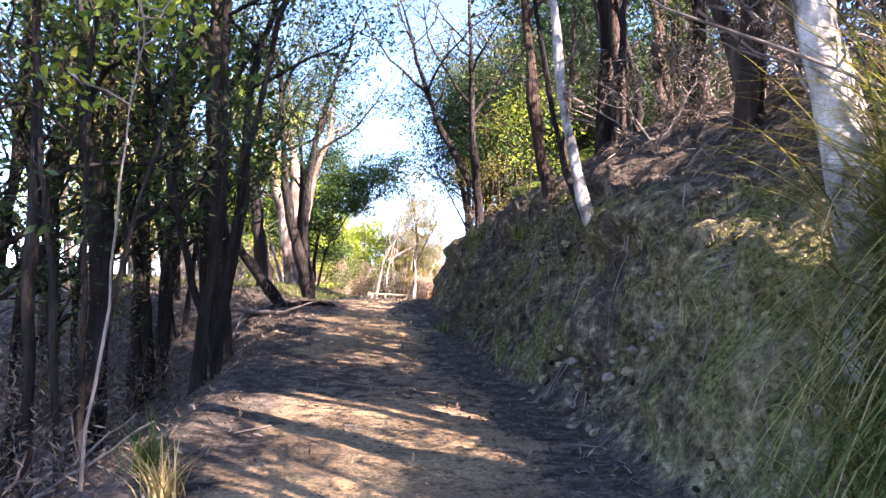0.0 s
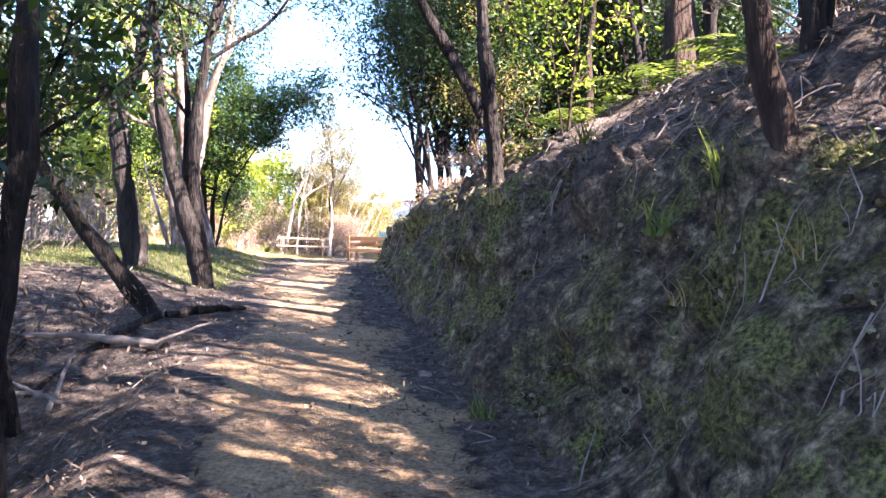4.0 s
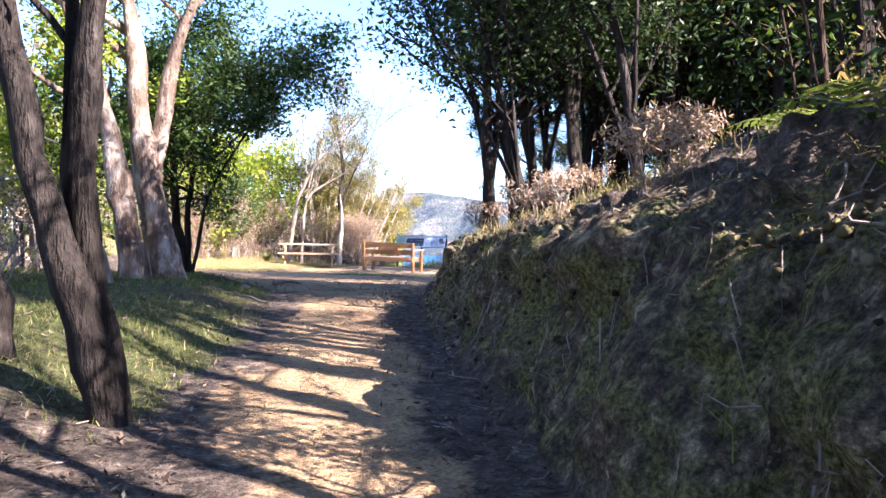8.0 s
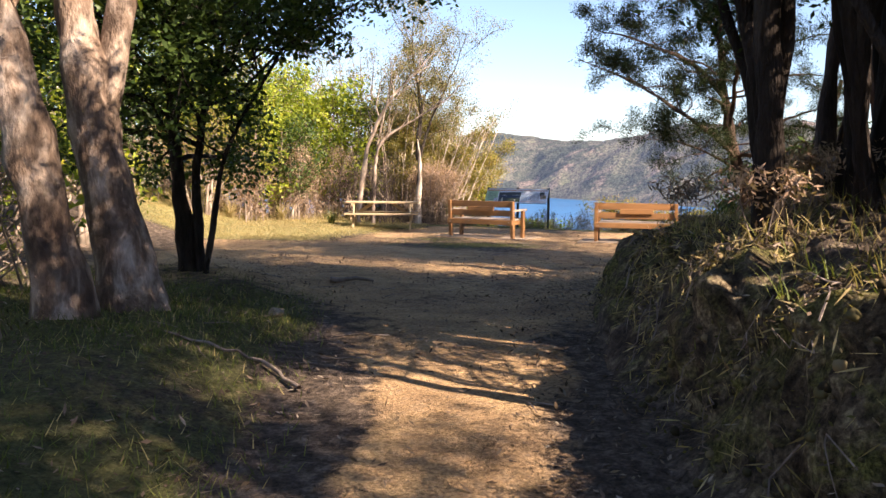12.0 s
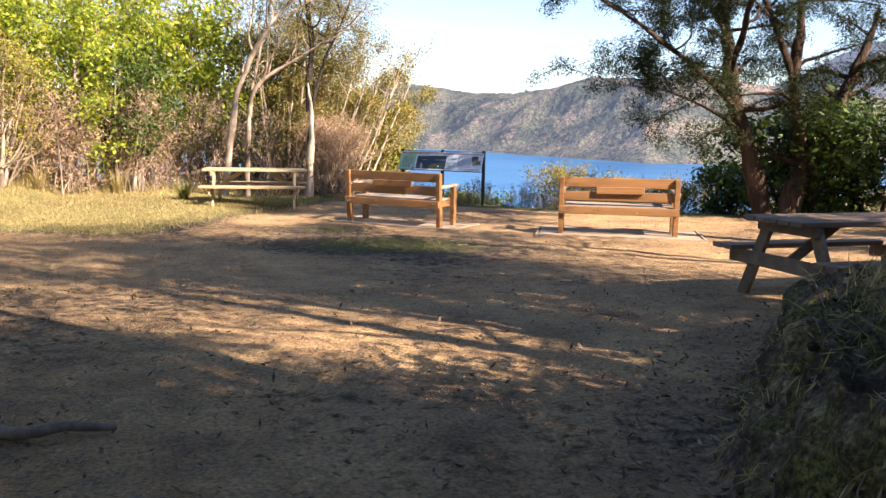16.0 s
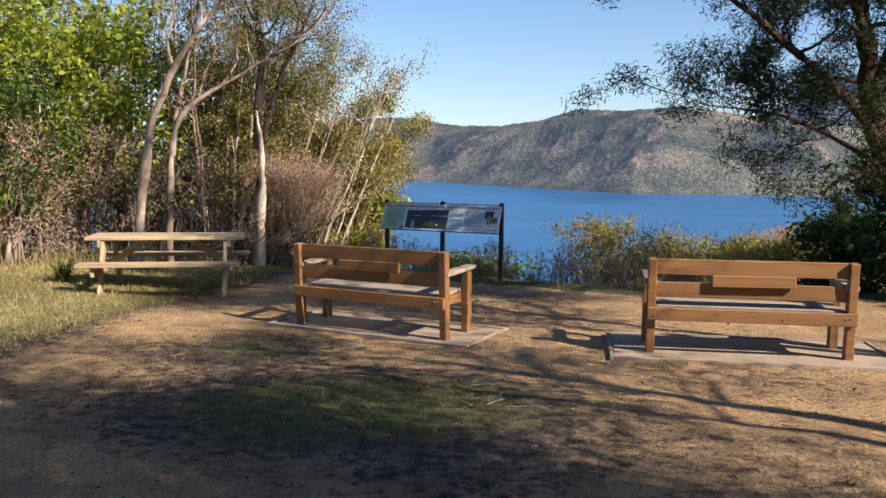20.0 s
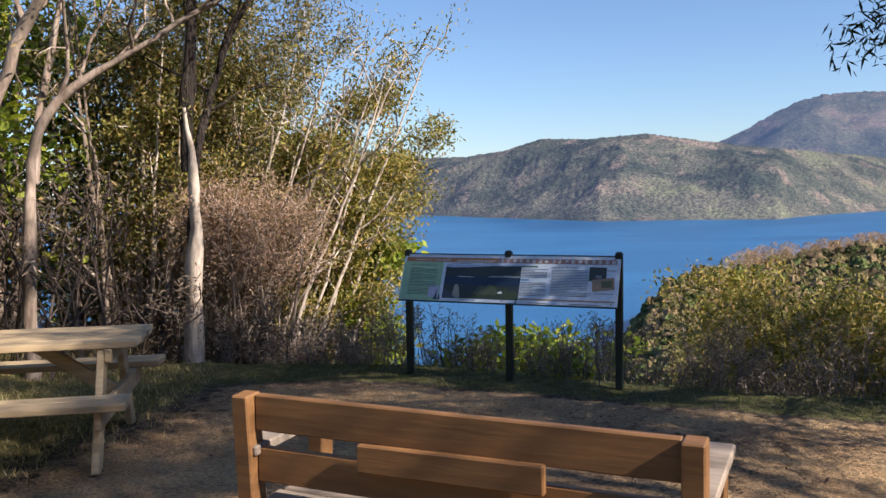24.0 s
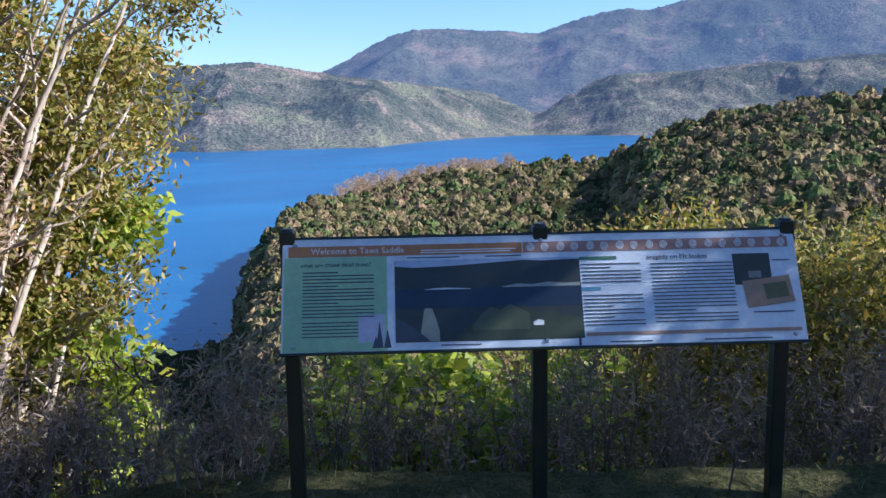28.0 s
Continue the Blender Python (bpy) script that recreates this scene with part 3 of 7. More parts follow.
def ridged(x, y, s, k):
    total, amp = 0.0, 1.0
    for o in range(4):
        total = total + amp * (1 - np.abs(np.sin(x * s + 0.9 * np.sin(y * s * 0.7 + k + o) + k * 1.3 + o) * np.cos(y * s * 0.83 + 1.1 * np.sin(x * s * 0.6 + o) + 0.7 * o)))
        s, amp = s * 2.1, amp * 0.5
    return total / 1.9


def build_distance():
    me = bpy.data.meshes.new("lake")
    bm = bmesh.new()
    bmesh.ops.create_grid(bm, x_segments=8, y_segments=8, size=5200, matrix=Matrix.Translation((0, 2500, LAKE)))
    bm.to_mesh(me)
    bm.free()
    me.materials.append(water_material())
    tagged(new("lake", me), "calm deep blue lake far below the lookout", "water", kind="structure")
    rng = np.random.default_rng(5)
    shore = along([(-12, 3200), (-5, 3100), (3.7, 2880), (6, 2650), (8.7, 2380), (10.6, 2250), (12.5, 2120), (15, 1980), (17, 1900), (24.4, 1950), (28, 1950), (31.7, 2400), (35, 2750), (38.5, 3000), (43.7, 2770), (60, 2700), (80, 2700)])
    crest = along([(-12, 2.5), (-5, 2.6), (1.5, 3.0), (5.8, 2.55), (8.6, 2.65), (11, 3.05), (13.1, 3.5), (17, 3.72), (19.5, 3.75), (24.4, 3.25), (28, 2.65), (33, 1.95), (38.6, 1.5), (44.2, 2.7), (51, 3.0), (60, 3.35), (80, 3.6)])
    top = lambda a: np.minimum(shore(a) + 850, 4250)

    def hill(a, r, s, x, y):
        t = (r - shore(a)) / (top(a) - shore(a))
        peak = np.tan(np.radians(crest(a))) * top(a) + 2.4 - LAKE
        body = np.where(t < 1, 0.80 * np.clip(t, 0, 1) ** 0.85 + 0.20 * smooth(t), 1 - 0.8 * (t - 1))
        carve = ((ridged(x, y, 0.0042, 2.0) - 0.55) * 0.75 + (ridged(x, y, 0.013, 4.0) - 0.55) * 0.22) * np.clip(t * 1.6, 0, 1) * np.clip(1.12 - t, 0, 1)
        return LAKE - 1.5 + peak * np.clip(body + carve, -0.02, 1.2) + rng.normal(0, 1.5, x.shape) * np.clip(t * 8, 0, 1)

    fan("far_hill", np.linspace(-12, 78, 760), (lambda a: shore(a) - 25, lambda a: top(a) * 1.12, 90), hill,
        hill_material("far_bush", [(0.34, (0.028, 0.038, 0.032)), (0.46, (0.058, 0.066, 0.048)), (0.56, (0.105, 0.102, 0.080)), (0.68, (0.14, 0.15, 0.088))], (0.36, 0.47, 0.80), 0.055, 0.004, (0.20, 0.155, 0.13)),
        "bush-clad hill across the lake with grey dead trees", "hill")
    mcrest = along([(16, 1.5), (22, 2.5), (24.4, 3.2), (26.3, 4.0), (28.1, 4.95), (29.4, 5.55), (30.7, 5.84), (35, 5.65), (38.8, 5.52), (41, 6.3), (44.5, 7.0), (45.9, 6.72), (48, 7.2), (55, 8.0), (65, 7.5), (80, 6)])

    def mountain(a, r, s, x, y):
        t = (r - 3300) / 1250
        peak = np.tan(np.radians(mcrest(a))) * 4550
        body = np.where(t < 1, np.clip(t, 0, 1) ** 0.9, 1 - (t - 1))
        carve = ((ridged(x, y, 0.0026, 5.0) - 0.6) * 0.7 + (ridged(x, y, 0.008, 7.0) - 0.6) * 0.2) * np.clip(t, 0, 1) * np.clip(1.1 - t, 0, 1)
        return -20 + (peak + 20) * np.clip(body + carve, 0, 1.2) + rng.normal(0, 2.5, x.shape) * np.clip(t, 0, 1)

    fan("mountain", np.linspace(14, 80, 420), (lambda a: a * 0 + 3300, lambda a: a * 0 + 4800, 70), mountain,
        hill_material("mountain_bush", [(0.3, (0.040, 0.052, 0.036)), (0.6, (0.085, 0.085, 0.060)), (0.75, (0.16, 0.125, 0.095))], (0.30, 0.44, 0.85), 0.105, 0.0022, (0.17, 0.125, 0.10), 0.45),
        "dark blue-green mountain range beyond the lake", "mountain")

    def range_far(a, r, s, x, y):
        return np.where(s < 0.99, -60 + (np.tan(np.radians(2.72 + 0.14 * np.sin(a * 0.9) + 0.1 * np.sin(a * 2.3 + 1))) * 4900 + 60) * s ** 0.7, -60)

    # most of this range's pale blue is the painted haze glow
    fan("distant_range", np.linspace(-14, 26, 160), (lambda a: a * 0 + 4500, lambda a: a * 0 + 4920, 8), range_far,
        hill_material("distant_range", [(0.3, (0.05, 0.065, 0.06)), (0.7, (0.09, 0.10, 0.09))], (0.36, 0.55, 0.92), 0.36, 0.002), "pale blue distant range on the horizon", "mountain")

    # the hillside below the lookout, with its spur
    ang = along([(-70, -16), (8, -15), (17.5, -14), (18.8, -9.2), (21.5, -6.1), (25.3, -4.9), (29, -4.1), (33, -3.4), (37, -3.1), (43.2, -2.8), (45.4, -1.6), (49.6, -0.15), (54, 0.65), (60, 1.0), (75, 2.0), (110, 3)])
    far = along([(-70, 220), (8, 235), (17.5, 255), (18.8, 300), (25, 470), (30, 600), (43, 640), (45.4, 380), (54, 330), (75, 220), (110, 120)])

    def side(a, r, s, x, y):
        e = -30 + (ang(a) + 30) * np.clip(np.log(r / 11.0) / np.log(far(a) / 11.0), 0, 1.0) ** 0.62
        z = 2.4 + r * np.tan(np.radians(e))
        z = z - np.maximum(0, r - far(a)) * 1.2
        return z + 0.012 * r * (ridged(x, y, 0.035, 1.0) - 0.6)

    # slope coloured very dark, painting in the shade between its crowns
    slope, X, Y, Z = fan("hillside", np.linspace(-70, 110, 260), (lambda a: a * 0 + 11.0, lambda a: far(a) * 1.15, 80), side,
                         hill_material("shaded_hillside_bush", [(0.3, (0.02, 0.026, 0.012)), (0.6, (0.045, 0.045, 0.022)), (0.75, (0.075, 0.06, 0.035))], (0.3, 0.45, 0.8), 0.0, 0.06), "bush-covered hillside below the lookout", "hillside")
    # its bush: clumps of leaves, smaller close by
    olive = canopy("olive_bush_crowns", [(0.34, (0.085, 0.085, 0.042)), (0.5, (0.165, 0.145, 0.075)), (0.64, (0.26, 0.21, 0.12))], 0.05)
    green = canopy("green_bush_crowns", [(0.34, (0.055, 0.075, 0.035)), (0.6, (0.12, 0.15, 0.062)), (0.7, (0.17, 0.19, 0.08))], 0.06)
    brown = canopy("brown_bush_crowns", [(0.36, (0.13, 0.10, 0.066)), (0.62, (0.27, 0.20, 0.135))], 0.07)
    for name, mat, count, dead, label in (("bush_canopy", olive, 3300, False, "dense olive bush over the hillside"), ("bush_canopy", green, 1300, False, "green bush over the hillside"),
                                          ("bush_canopy", brown, 1500, False, "brown dry bush over the hillside"), ("bare_bush", LEAF_PINK, 130, True, "bare pinkish dead trees along the spur's crest")):
        cs, ss = [], []
        for _ in range(count):
            a = rng.uniform(25, 37) if dead else (rng.uniform(16, 62) if rng.random() < 0.93 else rng.uniform(-40, 95))
            f = far(a)
            r = f * rng.uniform(0.90, 1.0) if dead else 34 * (f * 1.01 / 34) ** (rng.random() ** 0.62)
            size = (3.0 if dead else 0.75 + 0.0048 * r) * rng.uniform(0.55, 1.35)
            x, y = EYE_AT[0] + r * math.sin(radians(a)), EYE_AT[1] + r * math.cos(radians(a))
            z = float(side(a, r, 0, x, y))
            if z < LAKE + 0.5:
                continue
            cs.append((x, y, z + size * (0.5 if dead else rng.uniform(-0.75, 0.0)), size))
        cs = np.array(cs)
        n = len(cs)
        if dead:
            k = 200
            th, u = rng.random((n, k)) * 2 * np.pi, rng.random((n, k)) ** 0.8
            rad = np.sqrt(1 - (u * 0.98) ** 2)
            P = np.stack([cs[:, :1] + cs[:, 3:] * rad * np.cos(th), cs[:, 1:2] + cs[:, 3:] * rad * np.sin(th), cs[:, 2:3] + cs[:, 3:] * (u * 2.1 - 0.15)], -1)
            big = np.repeat(cs[:, 3], k)
            v, q = leaves(rng, P.reshape(-1, 3), (0, 0, 0), 1, 1.0, 0.8, 0.0)
            c0 = np.repeat(P.reshape(-1, 3), 4, 0)
            v = c0 + (v - c0) * np.repeat(big * 0.17, 4)[:, None]
        else:
            # rounded, lumpy crowns of many facets
            a, e = 9, 5
            th = np.linspace(0, 2 * np.pi, a, endpoint=False)[None, None, :] + rng.random((n, 1, 1)) * 6.28
            el = np.linspace(-0.35, 1.5, e)[None, :, None] + 0 * th
            lump = 1 + 0.13 * np.sin(3 * th + 5 * el + cs[:, 0, None, None]) + 0.10 * np.sin(5 * th - 4 * el + cs[:, 1, None, None]) + rng.normal(0, 0.10, (n, e, a))
            R = cs[:, 3, None, None] * lump
            tall = rng.uniform(0.75, 1.35, (n, 1, 1))
            v = np.stack([cs[:, 0, None, None] + R * np.cos(el) * np.cos(th), cs[:, 1, None, None] + R * np.cos(el) * np.sin(th), cs[:, 2, None, None] + R * np.sin(el) * tall], -1).reshape(-1, 3)
            ii, jj = np.meshgrid(np.arange(e - 1), np.arange(a), indexing="ij")
            ring = np.stack([ii * a + jj, ii * a + (jj + 1) % a, (ii + 1) * a + (jj + 1) % a, (ii + 1) * a + jj], -1).reshape(-1, 4)
            q = (np.arange(n)[:, None, None] * (e * a) + ring[None]).reshape(-1, 4)
        tagged(new(name, quad_mesh(name, v, q, mat)), label, "bush", kind="stuff")


build_distance()


# ---- trees ----
SPECIES = {  # leaf material, length, width, leaves at a tip, spread of a tip, droop, flatness
    "fine": (LEAF_OLIVE, 0.055, 0.016, 46, 0.20, 0.1, 0.0),
    "dark": (LEAF_DARK, 0.065, 0.026, 40, 0.21, 0.2, 0.2),
    "broad": (LEAF_MID, 0.085, 0.042, 34, 0.20, 0.3, 0.3),
    "bright": (LEAF_BRIGHT, 0.085, 0.045, 42, 0.20, 0.3, 0.3),
    "gold": (LEAF_GOLD, 0.055, 0.02, 40, 0.16, 0.0, 0.0),
    "feather": (LEAF_NEEDLE, 0.08, 0.0125, 150, 0.14, 0.35, 0.3),
    "dry": (LEAF_PINK, 0.05, 0.012, 46, 0.17, 0.0, 0.0),
    "brush": (LEAF_BRUSH, 0.06, 0.012, 40, 0.17, 0.2, 0.0),
}


def overhangs(pts, head=2.45):
    """Whether any of these points hangs into the headroom over the track."""
    p = np.atleast_2d(np.asarray(pts, float))
    x, y, z = p[:, 0], p[:, 1], p[:, 2]
    return (y > -4) & (y < 27) & (x > EDGE(y) - 0.35) & (x < FOOT(y) + 0.15) & (z < TRACK(y) + head)


def grow(name, label, category, base, stems, species, seed, bark=BARK_DARK, limbs=7, reach=1.3, start=0.4, top=1.5, twigs=4, wob=0.18, up=0.10,
         tips=1.0, group="", bare=0, lean_out=0.55, turn=None, spread=1.0, leaf=1.0, split=True, sub=0, folded=False):
    """A tree: stems through given points (from its base, in metres), limbs, twigs and a crown of single leaves at their tips."""
    rng = np.random.default_rng(seed)
    ob = thing(name, label, category, group, base)
    mat, ll, lw, count, sp, droop, flat = SPECIES[species]
    limb_parts, twig_parts, ends = [], [], []
    for pts, r0, *own in stems:
        skin, crest = (own + [None, None])[:2]
        skin, crest = skin or bark, top if crest is None else crest
        line = bend([(0, 0, -0.25)] + [tuple(p) for p in pts] if np.linalg.norm(pts[0][:2]) < 0.01 else [(pts[0][0], pts[0][1], pts[0][2] - (0.3 if pts[0][2] < 0.3 else 0.06))] + list(pts), 0.2 if split else 0.32)
        if crest:
            d = line[-1] - line[-3]
            line = np.concatenate([line, shoot(rng, line[-1], d, crest, max(3, int(crest / 0.3)), 0.13, 0.05)[1:]])
        line[2:] += np.cumsum(rng.normal(0, 0.011, line[2:].shape), 0)
        s = np.linspace(0, 1, len(line))
        rad = r0 * (1 - 0.86 * s ** 1.15) + (0.35 if pts[0][2] < 0.3 else -0.25) * r0 * np.exp(-s * len(line) * 0.2 / 0.22)
        rad = rad * (1 + 0.10 * np.sin(s * 23 + seed) + 0.07 * rng.normal(0, 1, len(s)))
        part("trunk", tube(line, rad, 11 if split else 6, rng, 0.24), skin, ob)
        n = len(line)
        for k in range(limbs if crest else 0):
            f = start + (1 - start) * (k + rng.random() * 0.8) / limbs
            i = min(n - 2, int(f * (n - 1)))
            ang = k * 2.4 + rng.random() * 1.3 if turn is None else turn + rng.normal(0, 0.9)
            d = np.array([math.cos(ang), math.sin(ang), lean_out + 0.4 * rng.random()])
            L = reach * (1.15 - 0.6 * (f - start)) * rng.uniform(0.7, 1.2)
            lim = shoot(rng, line[i], d, L, max(4 if split else 3, int(L / (0.22 if split else 0.34))), wob, up)
            if overhangs(lim + np.array(base)).any():
                continue
            limb_parts.append(tube(lim, np.linspace(rad[i] * 0.5, 0.006, len(lim)) + 0.002, 6 if split else 4, rng, 0.1))
            for t in range(sub):
                j = min(len(lim) - 2, 1 + int((len(lim) - 2) * (t + rng.random()) / sub))
                fork = shoot(rng, lim[j], (lim[j + 1] - lim[j]) / np.linalg.norm(lim[j + 1] - lim[j]) + rng.normal(0, 0.55, 3) + np.array([0, 0, 0.25]), L * rng.uniform(0.4, 0.7), 5, wob, up)
                if overhangs(fork + np.array(base)).any():
                    continue
                twig_parts.append(tube(fork, np.linspace(rad[i] * 0.22 + 0.003, 0.003, len(fork)), 5))
                for e in (2, 4):
                    tw = shoot(rng, fork[e], fork[e] - fork[e - 1] + rng.normal(0, 0.12, 3), L * rng.uniform(0.2, 0.35), 3, 0.2, 0.08)
                    twig_parts.append(tube(tw, np.linspace(0.006, 0.002, len(tw)), 3))
                    ends.append(tw[-1])
                ends.append(fork[-1])
            for t in range(twigs):
                j = int(len(lim) * (0.35 + 0.6 * rng.random()))
                j = min(j, len(lim) - 1)
                tw = shoot(rng, lim[j], (lim[j] - line[i]) * 0.6 / (L + 0.01) + rng.normal(0, 0.6, 3), L * rng.uniform(0.25, 0.5), 3, 0.2, 0.08)
                if overhangs(tw + np.array(base)).any():
                    continue
                twig_parts.append(tube(tw, np.linspace(0.008, 0.002, len(tw)), 3))
                ends += [tw[-1], tw[2]]
            ends += [lim[-1], lim[-2]]
        ends.append(line[-1])
    for piece in limb_parts if split else []:
        part("limb", piece, bark, ob)
    if limb_parts and not split:
        tagged(part("branch_spray", join(limb_parts), bark, ob), kind="stuff")
    if twig_parts:
        tagged(part("twig_spray", join(twig_parts), bark, ob), kind="stuff")
    ends = np.array(ends)
    ends = ends[~overhangs(ends + np.array(base), 2.75)]
    if bare:
        ends = ends[rng.random(len(ends)) > bare]
    if len(ends) and tips > 0:
        part("crown", leaves(rng, ends, (sp * spread, sp * spread, sp * 0.75 * spread), max(1, int(count * tips)), ll * leaf, lw * leaf, droop, flat, folded), mat, ob)
    return ob


def up_stem(h, lx=0.0, ly=0.0, r=0.08, ox=0.0, oy=0.0):
    """A simple stem of height h that leans by lx, ly over its height."""
    return [(ox, oy, 0), (ox + lx * 0.35, oy + ly * 0.3, h * 0.4), (ox + lx, oy + ly, h)], r


def rel(base, *pts):
    return [(0, 0, 0)] + [(p[0] - base[0], p[1] - base[1], p[2] - base[2]) for p in pts]


# slope above the track
b = spot(1.46, 7.05, -0.05)
grow("white_trunked_tree", "slender white-barked tree with a darker second stem on the bank", "tree", b,
     [(rel(b, (1.31, 7.05, 1.36), (1.24, 7.05, 1.85), (1.18, 7.05, 2.27), (1.0, 7.1, 3.6), (0.8, 7.2, 5.0)), 0.038), ([(0.0, 0.22, 0.0)] + rel(b, (1.24, 7.35, 1.6), (1.14, 7.35, 1.94), (1.05, 7.4, 2.4), (0.7, 7.5, 4.2))[1:], 0.026, BARK_DARK)],
     "dark", 11, BARK_WHITE, 6, 1.3, 0.55, 1.2)
b = spot(2.0, 3.9, -0.05)
grow("white_trunked_tree", "thick white-barked tree on top of the bank", "tree", b, [(rel(b, (1.87, 3.9, 1.45), (1.79, 3.9, 1.84), (1.55, 3.85, 3.4), (1.3, 3.8, 5.4)), 0.105)], "dark", 12, BARK_WHITE, 7, 1.6, 0.55, 1.5)
b = spot(1.22, 8.93, -0.05)
grow("bank_tree", "brown-barked leaning tree growing out of the bank", "tree", b, [(rel(b, (1.05, 8.93, 2.26), (0.93, 8.93, 2.94), (0.7, 9.0, 4.6)), 0.085)], "broad", 13, BARK_BROWN, 8, 1.4, 0.5, 1.3)
b = spot(0.42, 12.4, -0.05)
grow("bank_tree", "dark leaning tree with a forked trunk on the bank's edge", "tree", b,
     [(rel(b, (0.385, 12.4, 2.35), (0.35, 12.4, 2.6), (0.30, 12.4, 3.06), (0.15, 12.5, 4.8)), 0.078), ([(-0.13, 0, 0.68)] + rel(b, (0.09, 12.4, 2.84), (-0.1, 12.4, 3.04), (-0.55, 12.5, 4.2))[1:], 0.05)],
     "fine", 14, BARK_DARK, 8, 1.25, 0.45, 1.2, tips=0.6)
slope_rng = np.random.default_rng(31)
# third value: crown fullness, set by the shade wanted on the ground
slope_spots = [(2.3, 6.6, 0.7), (2.6, 9.3, 0.45), (2.1, 11.5, 0.15), (2.9, 4.6, 0.8), (3.4, 6.4, 0.75), (2.7, 2.4, 0.9), (3.6, 1.4, 1.4), (3.2, 8.2, 0.85), (1.75, 9.9, 0.15), (2.9, 12.3, 0.03), (3.3, 10.6, 0.05), (2.8, 14.4, 0.7), (1.8, 15.4, 0.75),
               # the last six stand out of view, added only to shade the start
               (4.2, 8.6, 0.05), (4.1, 5.2, 0.8), (4.4, 12.2, 0.05), (3.3, 18.9, 0.6), (4.2, 16.8, 0.15), (4.6, 13.6, 0.8), (4.5, 20.4, 0.7), (2.4, 0.6, 1.1), (3.2, -1.2, 0.9), (4.5, -0.4, 1.2), (5.2, 2.4, 1.2), (3.9, 3.2, 1.1), (4.9, -2.6, 0.9)]
for i, (x, y, full) in enumerate(slope_spots):
    r, h = slope_rng.uniform(0.045, 0.085), slope_rng.uniform(4.0, 5.2)
    lx, ly = slope_rng.uniform(-0.7, 0.2), slope_rng.uniform(-0.4, 0.4)
    stems = [([(0, 0, 0), (lx * 0.1 + slope_rng.normal(0, 0.1), ly * 0.2, h * 0.25), (lx * 0.5, ly * 0.4, h * 0.55), (lx, ly, h)], r)]
    for k in range(int(slope_rng.integers(0, 3))):
        ax, ay = slope_rng.normal(0, 0.6), slope_rng.normal(0, 0.5)
        stems.append(([(0.1 * (k + 1), 0.08, 0), (ax * 0.4, ay * 0.4, h * 0.35), (ax + lx, ay, h * 0.9)], r * slope_rng.uniform(0.45, 0.75)))
    grow("forest_tree", "slender dark-trunked native tree on the slope" if i % 3 else "slender brown-barked native tree on the slope", "tree", spot(x, y, -0.05), stems, ("dark", "fine", "fine", "broad")[i % 4], 30 + i, BARK_DARK if i % 3 else BARK_BROWN, 7, 1.35, 0.36, 1.3, group="forest on the slope", tips=full * (1.4 if y < 5 else 1.0), leaf=1.15, twigs=2 if full > 0.3 else 1, sub=2 if full > 0.3 else 1, split=i < 13)
# dead brown brush under them
for i, (x, y, h) in enumerate([(2.5, 3.6, 0.9), (2.9, 5.6, 1.0), (2.5, 5.0, 0.8), (3.3, 4.4, 1.2), (2.1, 8.0, 0.6), (2.9, 7.4, 0.9), (3.8, 7.2, 1.1), (2.9, 10.2, 0.8), (3.6, 9.4, 1.0), (2.4, 10.6, 0.6), (3.4, 2.6, 1.2)]):
    grow("dry_brush", "tangled dry brown brush on the slope", "bush", spot(x, y, -0.05), [up_stem(h * slope_rng.uniform(0.5, 0.9), slope_rng.normal(0, 0.5), slope_rng.normal(0, 0.4), 0.010, slope_rng.normal(0, 0.2), slope_rng.normal(0, 0.2)) for k in range(6)],
         "brush", 700 + i, DEADWOOD, 5, 0.5, 0.2, 0.25, group="dry brush on the slope", tips=0.3, spread=0.8, lean_out=0.3, twigs=2, split=False)

# dark clump beside the bank's end
for i, (x, y, h, lx, r) in enumerate([(-0.02, 20.8, 3.4, -0.15, 0.075), (0.55, 20.9, 3.6, -0.55, 0.07), (0.95, 20.5, 3.8, -0.4, 0.08), (1.35, 21.3, 3.6, -0.1, 0.07), (0.5, 22.4, 3.6, -0.5, 0.075), (0.75, 21.7, 3.6, 0.1, 0.06),
                                      (1.9, 20.2, 3.8, -0.3, 0.08), (1.5, 23.0, 3.8, 0.2, 0.08), (2.5, 21.6, 3.8, 0.0, 0.09), (0.2, 19.3, 2.2, -0.6, 0.045), (1.2, 18.8, 2.5, -0.5, 0.06), (2.1, 22.4, 3.8, 0.3, 0.07)]):
    grow("clump_tree", "dark multi-stemmed tree beside the end of the bank", "tree", spot(x, y, -0.05), [up_stem(h, lx, 0.1, r), up_stem(h * 0.9, lx - 0.45, 0.25, r * 0.65, 0.1, 0.08), up_stem(h * 0.95, lx + 0.4, -0.2, r * 0.6, -0.08, 0.05)],
         "dark", 50 + i, BARK_DARK, 7, 1.3, 0.34, 1.4, group="dark clump of trees", tips=1.05, leaf=1.1, spread=1.25, sub=2, twigs=2, split=i < 5)

